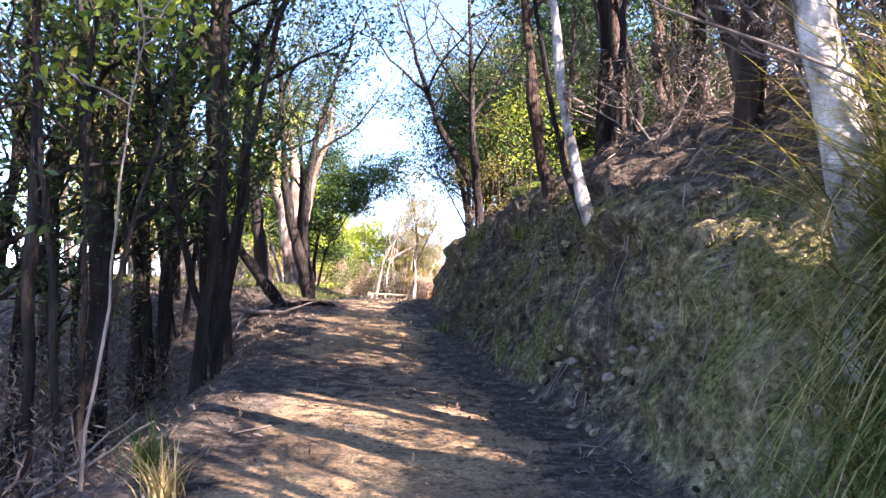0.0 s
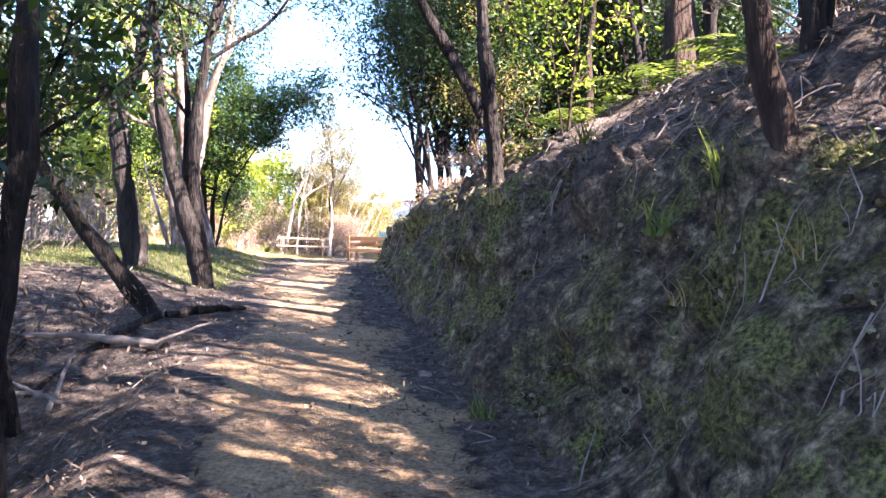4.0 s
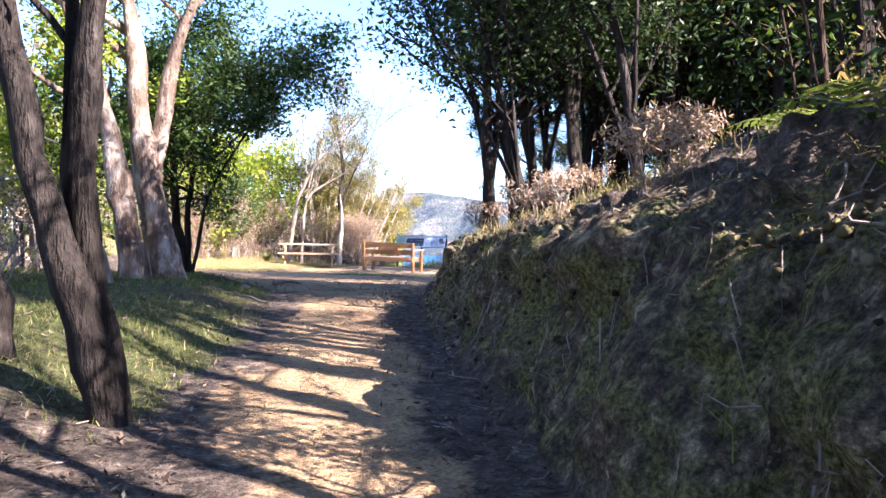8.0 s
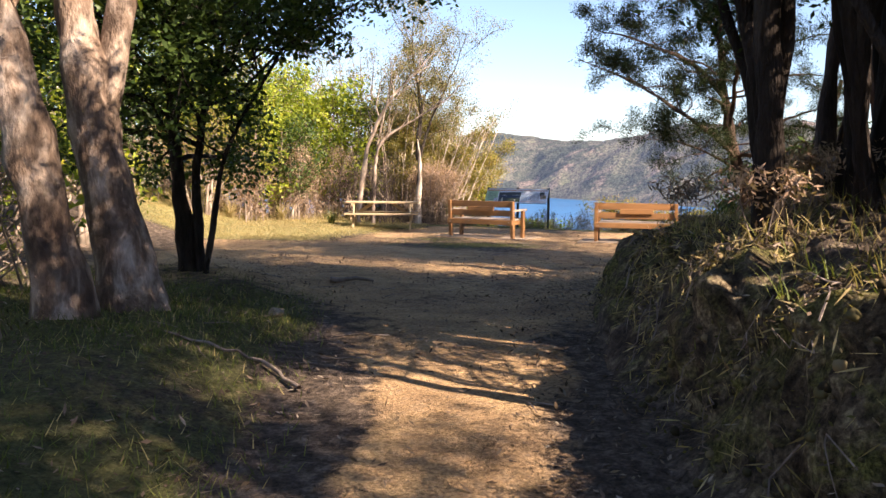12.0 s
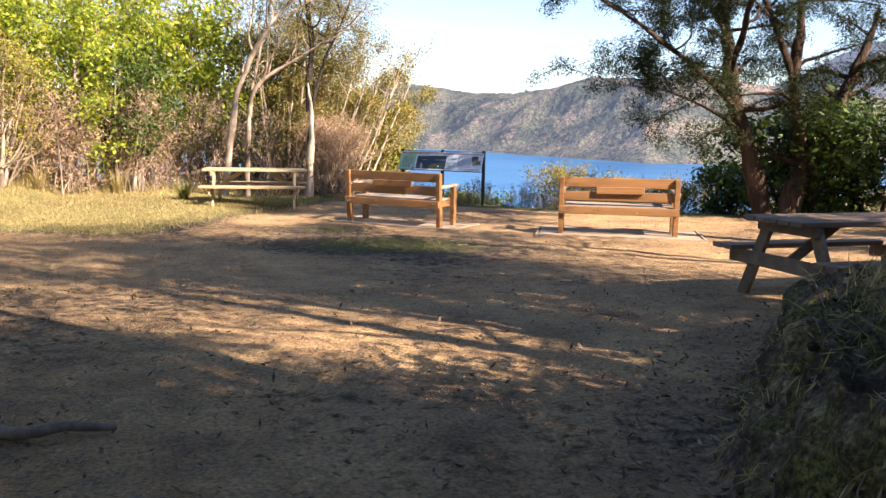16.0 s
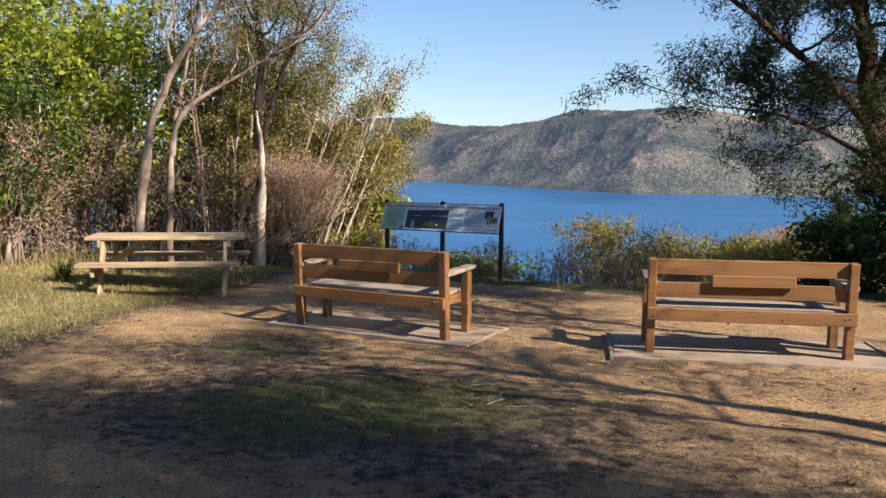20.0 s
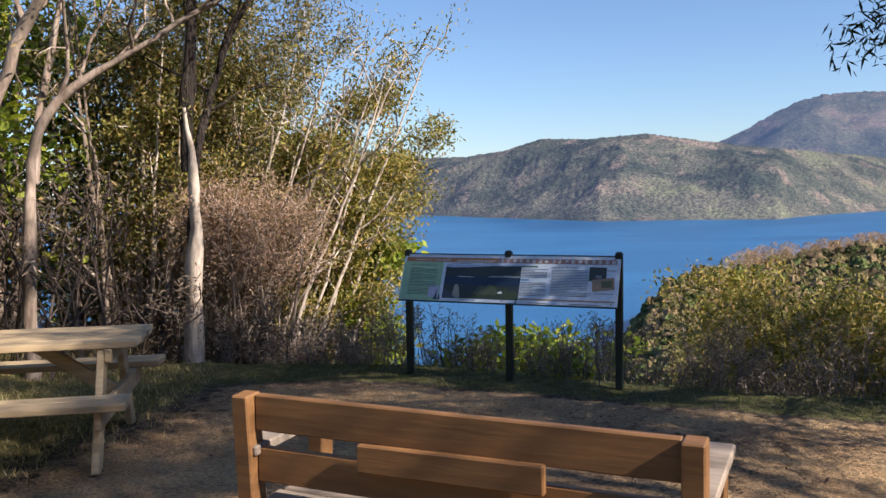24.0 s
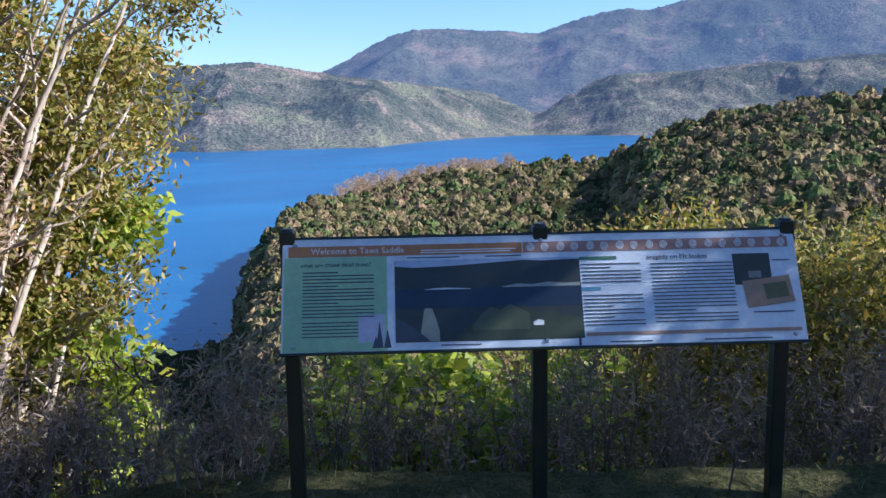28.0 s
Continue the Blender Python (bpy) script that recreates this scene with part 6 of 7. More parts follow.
def ground_cover():
    rng = np.random.default_rng(9)
    verge = lambda x, y: smooth((EDGE(y) - x + 0.05) / 0.5) * smooth((y - 14.2) / 2) * (1 - smooth((y - 23.5) / 2.5)) * (0.55 + 0.4 * wave(x, y, 1.1, 9))
    P = scatter(rng, 120000, -8, -1.7, 12, 27, verge)
    tagged(new("grass", quad_mesh("grass", *blades(rng, P, 0.055, 0.006, 0.9, 0.9, 1), GRASS)), "short green grass beside the track", "grass", kind="stuff")
    lawn = lambda x, y: np.clip(smooth((y - 33.5 + 0.35 * (x + 5)) / 1.6) * smooth((-4.2 - x + 0.35 * (y - 36)) / 1.4) + smooth((y - RIM(x) + 0.9) / 0.5) + 0.7 * np.exp(-(((x + 1.6) / 1.3) ** 2 + ((y - 33.6) / 1.0) ** 2)) + 0.6 * np.exp(-(((x + 2.6) / 0.8) ** 2 + ((y - 35.6) / 0.6) ** 2)), 0, 1) * (y < RIM(x) + 1.2)
    P = scatter(rng, 70000, -11, 5, 31, 43, lambda x, y: lawn(x, y) * (0.5 + 0.5 * smooth((x + 5.2 - 0.35 * (y - 36)) / 1.4)))
    tagged(new("grass", quad_mesh("grass", *blades(rng, P, 0.042, 0.005, 0.9, 0.9, 1), GRASS)), "thin grass in the clearing", "grass", kind="stuff")
    P = scatter(rng, 60000, -11, -3.2, 32, 42, lawn)
    tagged(new("dry_grass", quad_mesh("dry_grass", *blades(rng, P, 0.055, 0.007, 0.9, 0.8, 1), STRAW)), "short straw-coloured grass in the sunny clearing", "grass", kind="stuff")
    long = lambda x, y: smooth((y - 37.3 - 4.2 * np.clip((x + 12.4) / 8.3, 0, 1) ** 0.8) / 0.9) * (y < 43)
    P = scatter(rng, 15000, -13, -4, 35, 43, long)
    tagged(new("dry_grass", quad_mesh("dry_grass", *blades(rng, P, 0.26, 0.008, 0.8, 0.8, 2), STRAW)), "long straw-coloured grass at the clearing's edge", "grass", kind="stuff")
    top = lambda x, y: smooth((x - FOOT(y) - 0.45) / 0.3) * smooth((y - 14.5) / 3) * (1 - smooth((y - 27) / 2)) * (0.7 + 0.4 * wave(x, y, 1.4, 4)) * (1 - smooth((x - FOOT(y) - 3.0) / 1))
    P = scatter(rng, 24000, -1, 5, 14, 29, top)
    tagged(new("dry_grass", quad_mesh("dry_grass", *blades(rng, P, 0.13, 0.007, 0.9, 0.9, 3), STRAW)), "dry straw-coloured grass on top of the bank", "grass", kind="stuff")
    P = scatter(rng, 12000, -1, 5, 14, 29, top)
    tagged(new("grass", quad_mesh("grass", *blades(rng, P, 0.13, 0.006, 0.8, 0.8, 2), GRASS)), "green grass on top of the bank", "grass", kind="stuff")
    face = lambda x, y: smooth((x - FOOT(y) + 0.05) / 0.12) * (1 - smooth((x - FOOT(y) - 0.6) / 0.5))
    P = scatter(rng, 40000, -1.5, 3.6, 0, 29, face)
    v, q = leaves(rng, P, (0.03, 0.012, 0.012), 1, 0.022, 0.011, 0.6)
    tagged(new("moss", quad_mesh("moss", v, q, MOSS)), "mossy growth hanging on the cut bank", "moss", kind="stuff")
    P = scatter(rng, 2200, -1.5, 3.6, 0, 29, face)
    tagged(new("bank_grass", quad_mesh("bank_grass", *blades(rng, P, 0.10, 0.006, 0.9, 0.9, 2), GRASS)), "sparse grass on the cut bank", "grass", kind="stuff")
    P = scatter(rng, 52000, -1.5, 3.0, 17, 29, lambda x, y: smooth((x - FOOT(y) + 0.02) / 0.12) * (1 - smooth((x - FOOT(y) - 0.9) / 0.5)) * smooth((y - 17.5) / 3) * (0.6 + 0.4 * wave(x, y, 2.1, 6)))
    v, q = leaves(rng, P, (0.03, 0.01, 0.02), 1, 0.085, 0.007, 0.9)
    tagged(new("dry_thatch", quad_mesh("dry_thatch", v, q, STRAW)), "brown dead grass thatch hanging over the end of the bank", "grass", kind="stuff")
    litter = lambda x, y: np.clip(0.16 + 0.9 * smooth((x - FOOT(y) + 0.75) / 0.4) + 0.8 * smooth((EDGE(y) - x + 0.25) / 0.4) * (1 - 0.75 * smooth((y - 14) / 3)), 0, 1) * (1 - 0.3 * face(x, y))
    P = scatter(rng, 110000, -6, 6, 0, 30, litter)
    P[:, 2] += 0.006
    v, q = leaves(rng, P, (0.0, 0.0, 0.006), 1, 0.05, 0.015, -0.15, 0.7)
    tagged(new("leaf_litter", quad_mesh("leaf_litter", v, q, LITTER)), "fallen brown leaves on the track and its edges", "leaf litter", kind="stuff")
    P = scatter(rng, 9000, -7, 6, 23, 40, lambda x, y: 0.8 * (y < RIM(x)))
    P[:, 2] += 0.005
    v, q = leaves(rng, P, (0.0, 0.0, 0.003), 1, 0.04, 0.016, -0.1, 0.85)
    tagged(new("leaf_litter", quad_mesh("leaf_litter", v, q, LITTER)), "scattered fallen leaves in the clearing", "leaf litter", kind="stuff")
    # twigs on the ground
    P = scatter(rng, 2600, -5, 6, 0, 38, lambda x, y: np.clip(0.2 + 0.8 * smooth((x - FOOT(y) + 0.7) / 0.4) * (y < 27) + 0.6 * smooth((EDGE(y) - x) / 0.4) * (y < 16), 0, 1))
    sticks = []
    for p in P:
        L, a = rng.uniform(0.08, 0.32) * (0.6 if p[0] > FOOT(p[1]) else 1), rng.random() * 6.28
        n = 4
        t = np.linspace(-0.5, 0.5, n)[:, None]
        pts = p + t * L * np.array([[math.cos(a), math.sin(a), 0]]) + rng.normal(0, 0.012, (n, 3))
        pts[:, 2] = land(pts[:, 0], pts[:, 1]) + 0.012
        sticks.append(tube(pts, np.linspace(0.005, 0.002, n) * rng.uniform(0.5, 1.3), 4))
    P = scatter(rng, 2000, 0, 6, 2, 15, lambda x, y: smooth((x - FOOT(y) - 0.45) / 0.3) * (1 - smooth((x - FOOT(y) - 3) / 1)))
    for p in P:
        L, a = rng.uniform(0.08, 0.34), rng.random() * 6.28
        t = np.linspace(-0.5, 0.5, 5)[:, None]
        pts = p + t * L * np.array([[math.cos(a), math.sin(a), 0]]) + rng.normal(0, 0.018, (5, 3))
        pts[:, 2] = land(pts[:, 0], pts[:, 1]) + rng.uniform(0.01, 0.05)
        sticks.append(tube(pts, np.linspace(0.006, 0.002, 5) * rng.uniform(0.5, 1.4), 4))
    tagged(new("fallen_twigs", quad_mesh("fallen_twigs", *join(sticks), DEADWOOD)), "fallen twigs strewn on the ground", "twigs", kind="stuff")


ground_cover()


def tuft(label, at, n, h, w, mat, seed, name="grass_tuft", lean=0.6):
    rng = np.random.default_rng(seed)
    root = np.array(at) + rng.normal(0, 0.03, (n, 3)) * np.array([1, 1, 0])
    ob = thing(name, label, "grass", "grass tufts", at)
    part("foliage", blades(rng, root - np.array(at), h, w, lean, 0.9, 4), mat, ob)
    return ob


def on_bank(y, d):
    return spot(float(FOOT(y)) + d, y)


tuft("bright green strap-leaved tuft on the bank", on_bank(9.6, 0.58), 26, 0.17, 0.020, FERN, 1)
tuft("arching strap-leaved tuft beside a bank tree", spot(1.1, 9.3), 46, 0.25, 0.014, FERN, 5)
tuft("green grass tuft on the bank", on_bank(11.45, 0.9), 30, 0.20, 0.016, GRASS, 2)
tuft("pale dry tuft on the bank", on_bank(11.84, 0.42), 24, 0.16, 0.012, STRAW, 3)
tuft("pale dry tuft on the bank", on_bank(9.3, 0.5), 18, 0.16, 0.010, STRAW, 4)


def long_grass(label, y0, d0, n, L, mat, seed):
    """Long blades that rise, arch over the track and hang down."""
    rng = np.random.default_rng(seed)
    at = on_bank(y0, d0)
    y = y0 + rng.normal(0, 0.22, n)
    x = FOOT(y) + d0 + rng.normal(0, 0.14, n)
    p = np.stack([x, y, land(x, y) - 0.01], 1) - np.array(at)
    ang = radians(205) + rng.normal(0, 0.75, n)
    l = L * rng.uniform(0.45, 1.15, n)
    d = np.stack([np.cos(ang), np.sin(ang), 0 * ang], 1)
    side = np.stack([-np.sin(ang), np.cos(ang), 0 * ang], 1)
    rise, over, drop = rng.uniform(0.5, 1.25, n), rng.uniform(0.35, 0.8, n), rng.uniform(0.35, 1.15, n)
    rows, segs = [], 7
    for k in range(segs + 1):
        f = k / segs
        c = p + d * (l * over * f ** 1.3)[:, None] + np.array([0, 0, 1.0]) * (l * (rise * f - drop * f * f))[:, None]
        w = rng.uniform(0.0028, 0.0055, n) if k == 0 else w
        rows += [c - side * (w * (1 - 0.85 * f * f))[:, None], c + side * (w * (1 - 0.85 * f * f))[:, None]]
    m, v = 2 * (segs + 1), np.stack(rows, 1)
    ob = thing("long_grass_clump", label, "grass", "long grass on the bank", at)
    order = np.argsort(p[:, 1])
    for own in np.array_split(order, 6):
        q = np.concatenate([np.arange(len(own))[:, None] * m + np.array([[2 * k, 2 * k + 1, 2 * k + 3, 2 * k + 2]]) for k in range(segs)], 0)
        tagged(part("blade_spray", (v[own].reshape(-1, 3), q), mat, ob), kind="stuff")


for i, (y, d, n, L, mat) in enumerate([(3.5, 0.5, 800, 1.15, GRASS), (3.15, 0.5, 800, 1.1, GRASS), (3.7, 0.55, 450, 1.1, STRAW), (3.3, 0.6, 500, 1.2, STRAW), (2.8, 0.45, 700, 1.0, GRASS), (3.3, 0.25, 700, 0.9, GRASS)]):
    long_grass("big overhanging clump of long green grass on the bank" if mat is GRASS else "straw-coloured clump of long overhanging grass on the bank", y, d, n, L, mat, 60 + i)
tuft("sunlit pale grass clump at the track's edge", spot(-0.55, 4.3), 120, 0.20, 0.009, STRAW, 8)
tuft("sunlit green grass clump at the track's edge", spot(-0.75, 4.6), 90, 0.22, 0.010, GRASS, 9)
tuft("tussock of green grass beside the picnic table", spot(-5.7, 39.3), 220, 0.36, 0.012, GRASS, 10)
tuft("low grass tuft in the track's edge", on_bank(10.1, -0.1), 60, 0.12, 0.008, GRASS, 13)
bank_rng = np.random.default_rng(71)
for i in range(46):
    y, d = bank_rng.uniform(4, 20), bank_rng.uniform(0.1, 0.9)
    kind = (STRAW, GRASS, FERN)[i % 3]
    tuft(("pale dry tuft on the bank", "small green grass tuft on the bank", "small bright green tuft on the bank")[i % 3], on_bank(y, d), 16, bank_rng.uniform(0.06, 0.16), 0.007, kind, 200 + i, lean=0.9)
for i, (x, y) in enumerate([(-8.6, 39.6), (-9.8, 38.6), (-7.4, 40.6), (-10.6, 37.8)]):
    tuft("tall dry grass tuft at the clearing's edge", spot(x, y), 160, 0.55, 0.010, STRAW, 20 + i)


def fern(label, at, n, L, seed):
    """Arching fronds with paired leaflets."""
    rng = np.random.default_rng(seed)
    ob = thing("fern", label, "fern", "ferns", at)
    for k in range(n):
        a = 6.28 * k / n + rng.random() * 0.6
        t = np.linspace(0, 1, 12)
        line = np.stack([np.cos(a) * t * L * 0.8, np.sin(a) * t * L * 0.8, L * (0.75 * t - 0.62 * t * t)], 1)
        pieces = [tube(line, np.linspace(0.004, 0.001, 12), 4)]
        side = np.array([-math.sin(a), math.cos(a), 0])
        for j in range(2, 12):
            for s in (-1, 1):
                l = L * 0.24 * math.sin(math.pi * (j / 13) ** 0.8)
                d = (line[j] - line[j - 1]) / np.linalg.norm(line[j] - line[j - 1])
                tip = line[j] + side * s * l + d * l * 0.35 - np.array([0, 0, l * 0.25])
                pieces.append((np.array([line[j], 0.5 * (line[j] + tip) + d * l * 0.13, tip, 0.5 * (line[j] + tip) - d * l * 0.13]), np.array([[0, 1, 2, 3]])))
        part("frond", join(pieces), FERN, ob)
    return ob


for i, (y, d, L) in enumerate([(13.6, 1.4, 0.6), (14.3, 1.9, 0.7), (13.2, 2.0, 0.7), (12.9, 2.6, 0.7), (15.0, 2.4, 0.6), (10.6, 1.6, 0.5), (14.6, 1.2, 0.5), (13.9, 1.0, 0.55), (13.5, 2.4, 0.7)]):
    fern("sunlit green fern on the slope above the bank", on_bank(y, d), 8, L, 40 + i)
# leafy saplings along the bank's top
for i, (y, d, h) in enumerate([(13.3, 0.75, 1.1), (12.9, 1.2, 1.4), (14.2, 1.0, 1.2), (13.0, 0.6, 0.6), (15.4, 1.6, 1.3), (10.2, 2.4, 1.5), (8.2, 2.6, 1.6)]):
    grow("sapling", "young leafy sapling above the bank", "shrub", on_bank(y, d), [up_stem(h, 0.15 * math.sin(i * 2), 0.1, 0.014), up_stem(h * 0.8, -0.2, 0.1, 0.01)], "bright" if i == 1 else "gold" if i in (2, 3) else "broad", 400 + i + (i > 3), BARK_BROWN, 6, 0.4, 0.25, 0.3, group="saplings above the bank", tips=0.4, leaf=0.6, twigs=2, split=False, folded=True)
# dry stalks and heath along the bank's top and the rim
for i in range(10):
    y = 15.4 + 0.9 * i
    grow("dry_heath", "dry reddish heath bush on top of the bank", "shrub", on_bank(y, 0.75 + 0.5 * (i % 3)), [up_stem(0.24, 0.12 * math.sin(k * 2.3), 0.12 * math.cos(k * 2.3), 0.005) for k in range(5)], "dry", 420 + i, DEADWOOD, 4, 0.16, 0.3, 0.1, group="dry heath on the bank", tips=0.22, spread=0.4, twigs=1, split=False)
rng0 = np.random.default_rng(15)


def stalks(label, at, h, n, spread, seed):
    """Dead upright stems with short side twigs and ragged seed heads."""
    rng = np.random.default_rng(seed)
    ob = thing("dead_stalk", label, "dry plant", "dead stalks at the rim", at)
    tops = []
    for _ in range(n):
        o = rng.normal(0, spread, 2)
        line = shoot(rng, (o[0], o[1], -0.06), (rng.normal(0, 0.14), rng.normal(0, 0.14), 1), h * rng.uniform(0.55, 1.15), 6, 0.09, 0.04)
        pieces = [tube(line, np.linspace(0.0065, 0.0025, len(line)), 4)]
        for k in range(2, 6):
            for _ in range(2):
                tw = shoot(rng, line[k], (rng.normal(0, 0.6), rng.normal(0, 0.6), 0.8), h * rng.uniform(0.08, 0.22), 3, 0.2, 0.1)
                pieces.append(tube(tw, np.linspace(0.0035, 0.0015, len(tw)), 3))
                tops.append(tw[-1])
        tops.append(line[-1])
        tagged(part("stem", join(pieces), STALKWOOD, ob), kind="stuff")
    tagged(part("seed_head_spray", leaves(rng, np.array(tops), (0.03, 0.03, 0.045), 9, 0.05, 0.009, 0.0), LEAF_STALK, ob, "ragged brown seed heads"), kind="stuff")


STALKWOOD = surface("grey_brown_stalks", [(0.3, (0.12, 0.095, 0.085)), (0.7, (0.36, 0.29, 0.25))], 6, 0.95, 40, (1, 1, 0.3), 0.6, 0.01)
LEAF_STALK = leafy("purple_brown_dead_leaves", (0.17, 0.13, 0.115), (0.44, 0.34, 0.29), 0.2, 0.9)
for i in range(58):
    x = -3.4 + 7.6 * (i + rng0.random()) / 58
    y = float(RIM(x)) + rng0.uniform(0.15, 1.4)
    stalks("thin upright dead stalks at the lookout's rim" if i % 2 else "grey-brown dead stalks with ragged heads at the rim", spot(x, y), rng0.uniform(0.42, 0.78) + 0.45 * max(0, y - float(RIM(x)) - 0.4), 7, 0.13, 450 + i)
# grey brush under the shrubs
for i in range(11):
    x = rng0.uniform(-5.2, -2.3)
    y = float(RIM(x)) + rng0.uniform(0.2, 1.6)
    grow("dead_brush", "tangled grey-brown dead brush below the shrubs", "bush", spot(x, y, -0.05), [up_stem(rng0.uniform(0.35, 0.75), rng0.normal(0, 0.4), rng0.normal(0, 0.3), 0.007, rng0.normal(0, 0.15), rng0.normal(0, 0.15)) for k in range(5)], "brush", 500 + i, SHADED_BRUSHWOOD, 5, 0.4, 0.2, 0.2, group="dead brush", tips=0.3, spread=0.8, lean_out=0.3, twigs=2, split=False)

# clods and roots of the cut bank
def bank_clods():
    rng = np.random.default_rng(33)
    k = np.array([(x, y, z) for x in (-1, 0, 1) for y in (-1, 0, 1) for z in (-1, 0, 1) if (x, y, z) != (0, 0, 0)], float)
    at = {tuple(p): i for i, p in enumerate(k.astype(int).tolist())}
    quads = []
    for ax in range(3):
        u, w = [a for a in range(3) if a != ax]
        for s in (-1, 1):
            for a in (-1, 0):
                for c in (-1, 0):
                    ring = []
                    for da, dc in ((0, 0), (1, 0), (1, 1), (0, 1)):
                        p = [0, 0, 0]
                        p[ax], p[u], p[w] = s, a + da, c + dc
                        ring.append(at[tuple(p)])
                    quads.append(ring if (s > 0) == (ax != 1) else ring[::-1])
    quads = np.array(quads)
    ball = k / np.linalg.norm(k, axis=1)[:, None]
    n = 1900
    y = rng.uniform(1.5, 28, n)
    d = rng.uniform(-0.06, 0.62, n)
    x = FOOT(y) + d
    c = np.stack([x, y, land(x, y) - 0.004], 1)
    r = rng.uniform(0.008, 0.028, n)
    c[:, 2] -= 0.35 * r
    v = ball[None] * (1 + 0.45 * (rng.random((n, 26, 1)) - 0.5)) * r[:, None, None] * np.array([0.8, 1.15, 0.8])
    q = (np.arange(n)[:, None, None] * 26 + quads[None]).reshape(-1, 4)
    tagged(new("earth_clods", quad_mesh("earth_clods", (v + c[:, None]).reshape(-1, 3), q, CLOD, True)), "mossy clods and crumbling earth of the cut bank", "earth", kind="stuff")
    roots = []
    for _ in range(240):
        y0, d0 = rng.uniform(2, 27), rng.uniform(0.15, 0.6)
        m = 6
        yy, dd = y0 + np.cumsum(rng.normal(0, 0.07, m)), d0 - np.linspace(0, rng.uniform(0.03, 0.16), m)
        xx = FOOT(yy) + dd
        pts = np.stack([xx - 0.012, yy, land(xx, yy) + rng.uniform(0.0, 0.03, m)], 1)
        roots.append(tube(pts, np.linspace(0.0045, 0.0015, m) * rng.uniform(0.4, 1.2), 4))
    tagged(new("hanging_roots", quad_mesh("hanging_roots", *join(roots), DEADWOOD)), "thin roots hanging from the cut bank", "roots", kind="stuff")


CLOD = leafy("mossy_earth", (0.025, 0.02, 0.014), (0.14, 0.115, 0.055), 0.0, 0.95, (0.22, 0.17, 0.10), 0.06)
bank_clods()
# stones and roots in the bank, and sticks
def rock(label, at, r, seed, mat=STONE):
    bm = bmesh.new()
    bmesh.ops.create_icosphere(bm, subdivisions=2, radius=r)
    for v in bm.verts:
        v.co *= 1 + 0.6 * noise.noise(v.co * (1.3 / r) + Vector((seed, 0, 0)))
    bmesh.ops.scale(bm, vec=(1, 0.8, 0.7), verts=bm.verts)
    ob = part("stone", bm, mat, None, label)
    ob.matrix_world = pose(*at, 0, 0, seed * 40)
    return tagged(ob, label, "stone", "stones")


rs = np.random.default_rng(21)
OCHRE = surface("ochre_stone", [(0.3, (0.20, 0.165, 0.095)), (0.7, (0.46, 0.39, 0.24))], 14, 0.9, 90, None, 0.5, 0.004, 0.2)
for i in range(110):
    y = 2.6 + 5.6 * rs.random() ** 1.1 if i < 95 else rs.uniform(8, 16)
    rock("ochre stone set in the mossy cut bank" if i % 3 else "grey stone set in the mossy cut bank", on_bank(y, rs.uniform(0.03, 0.42)), rs.uniform(0.012, 0.042), i, OCHRE if i % 3 else STONE)
rock("pale quartz stone set in the bank", on_bank(13.82, 0.46), 0.045, 60, surface("quartz", [(0.3, (0.35, 0.33, 0.31)), (0.7, (0.62, 0.60, 0.58))], 14, 0.7, 90))
rock("pale stone on the track", spot(-0.13, 11.14, 0.01), 0.045, 31)
rock("small pale stone on the ground", spot(-1.62, 30.4, 0.01), 0.025, 32)
rock("grey stone at the clearing's edge", spot(-3.3, 23.0, 0.02), 0.07, 33)


def branch_on_ground(label, pts, r, seed, mat=DEADWOOD):
    rng = np.random.default_rng(seed)
    line = bend(pts, 0.1)
    line[1:-1] += rng.normal(0, 0.01, line[1:-1].shape)
    ob = new("fallen_branch", quad_mesh("fallen_branch", *tube(line, np.linspace(r, r * 0.45, len(line)), 7, rng, 0.2), mat, True))
    return tagged(ob, label, "branch", "fallen branches")


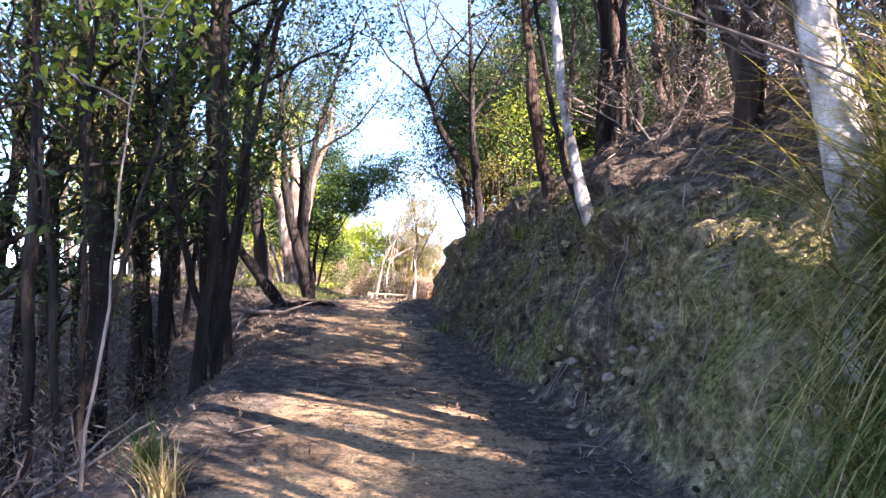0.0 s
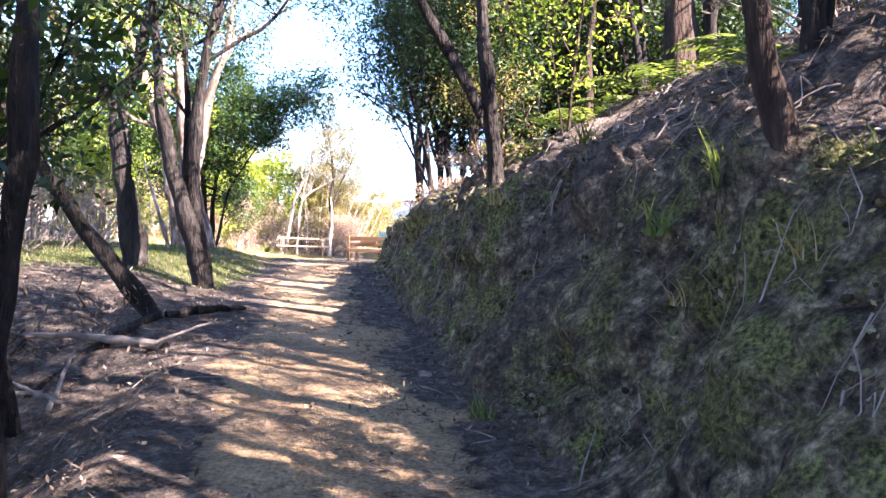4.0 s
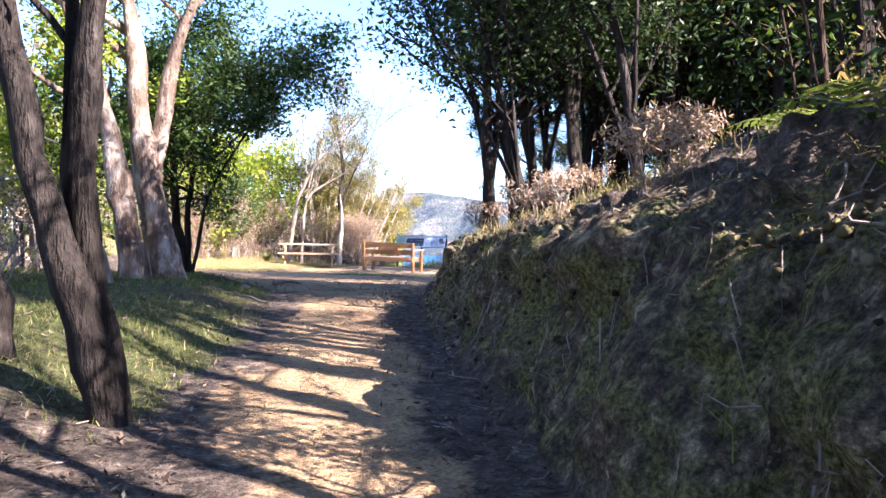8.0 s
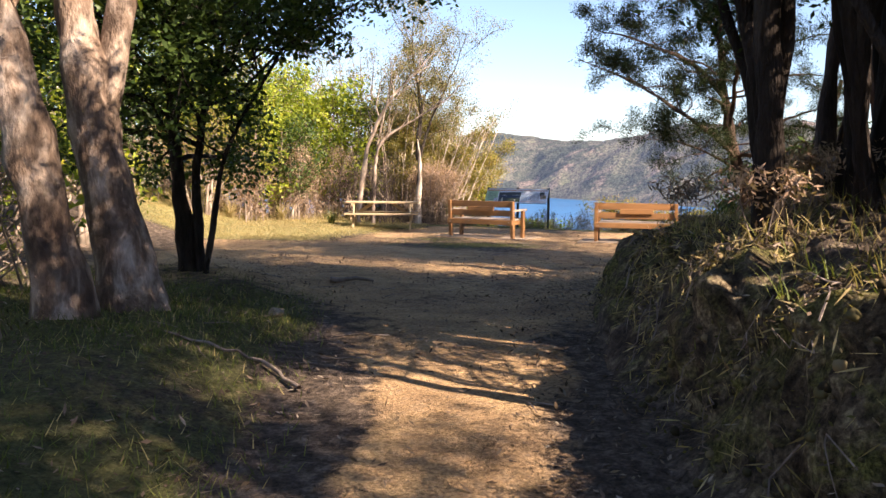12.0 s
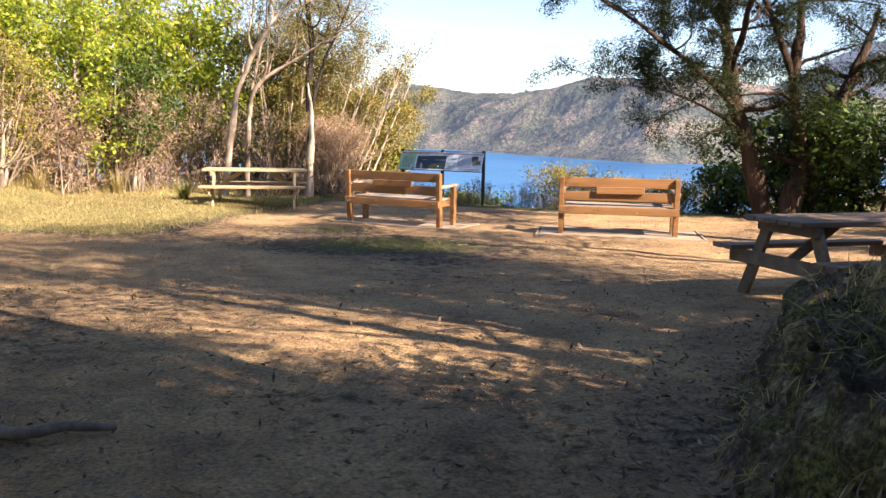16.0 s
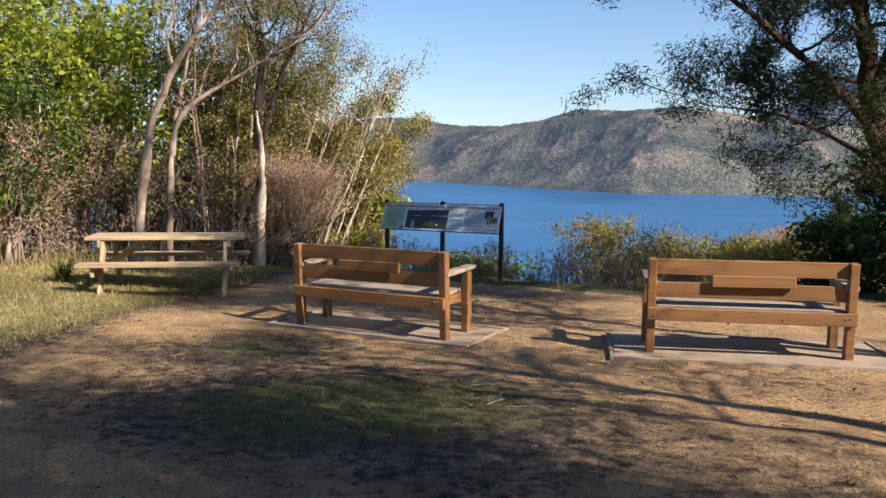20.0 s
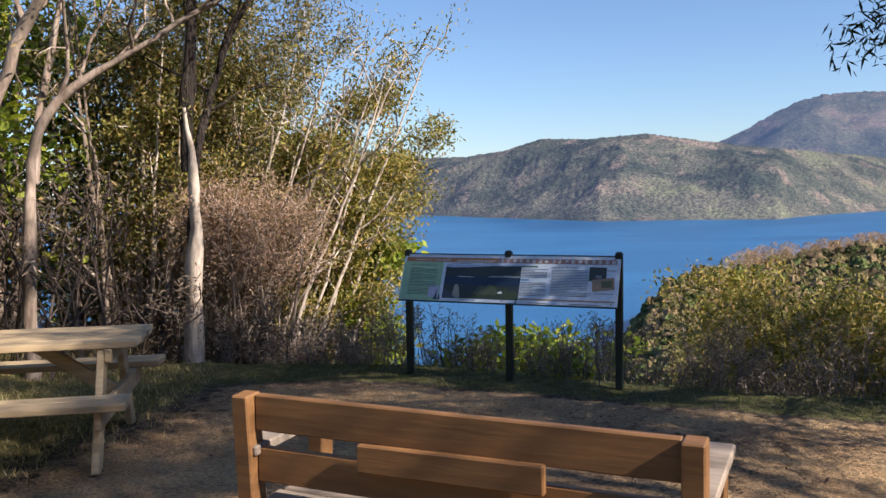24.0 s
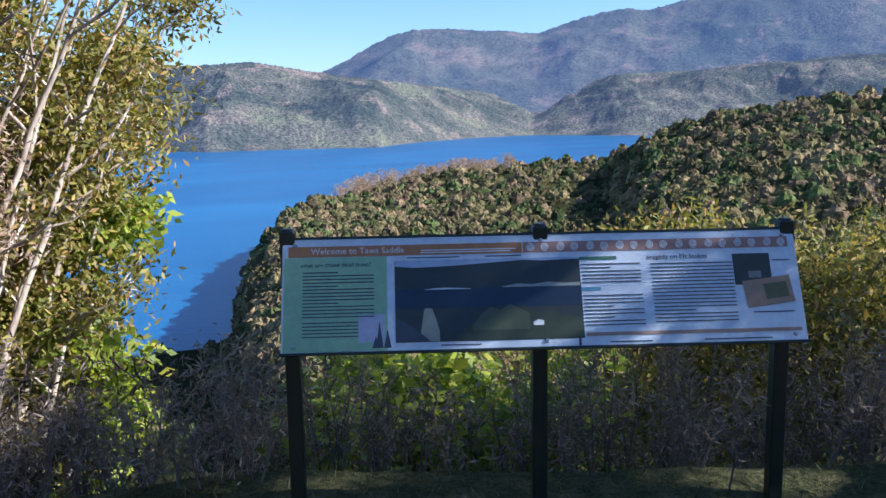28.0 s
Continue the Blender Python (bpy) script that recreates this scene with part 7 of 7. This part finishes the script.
def laid(*xy):
    return [spot(x, y, 0.02 + up) for x, y, up in xy]


branch_on_ground("dead branch lying at the track's edge", laid((-2.0, 11.9, 0.0), (-2.6, 12.2, 0.06), (-3.4, 12.1, 0.2)), 0.045, 1)
branch_on_ground("exposed root along the track's edge", laid((-2.3, 13.0, 0.0), (-1.95, 13.25, 0.05), (-1.75, 13.6, 0.0)), 0.05, 2, BARK_DARK)
branch_on_ground("exposed root along the track's edge", laid((-2.35, 12.9, 0.02), (-2.5, 12.3, 0.03), (-2.75, 11.4, 0.0)), 0.05, 3, BARK_DARK)
branch_on_ground("stick leaning on the bank", [on_bank(10.6, 0.02), on_bank(10.4, 0.3), on_bank(10.2, 0.45)], 0.006, 4)
branch_on_ground("stick lying on the bank", [on_bank(9.2, 0.05), on_bank(9.4, 0.22)], 0.005, 5)
branch_on_ground("pale stick on the bank", [on_bank(17.6, 0.55), on_bank(17.2, 0.5)], 0.010, 6)
branch_on_ground("fallen branch in the grass", laid((-2.6, 20.6, 0.01), (-3.0, 21.2, 0.02), (-3.6, 21.3, 0.0)), 0.015, 7)
branch_on_ground("fallen dark branch on the clearing", laid((-3.4, 26.1, 0.01), (-3.1, 26.05, 0.03), (-2.9, 26.2, 0.0)), 0.03, 8)
branch_on_ground("pale log on top of the bank", [on_bank(23.4, 0.9), on_bank(24.3, 1.2)], 0.05, 9)
branch_on_ground("small crooked stick on the clearing", laid((-1.3, 28.2, 0.0), (-1.15, 28.3, 0.02), (-1.0, 28.15, 0.0)), 0.008, 10)
branch_on_ground("pale stick at the track's edge", laid((-1.75, 5.4, 0.1), (-0.9, 5.0, 0.12)), 0.014, 11)
# broken heap of dead sticks below the track
for i in range(12):
    x, y = rng0.uniform(-3.6, -2.1), rng0.uniform(6.5, 12.5)
    a, L = rng0.random() * 3.14, rng0.uniform(0.4, 0.9)
    branch_on_ground("grey dead branch below the track", laid((x, y, 0.05), (x + L * math.cos(a), y + L * math.sin(a), 0.15)), 0.016, 40 + i)
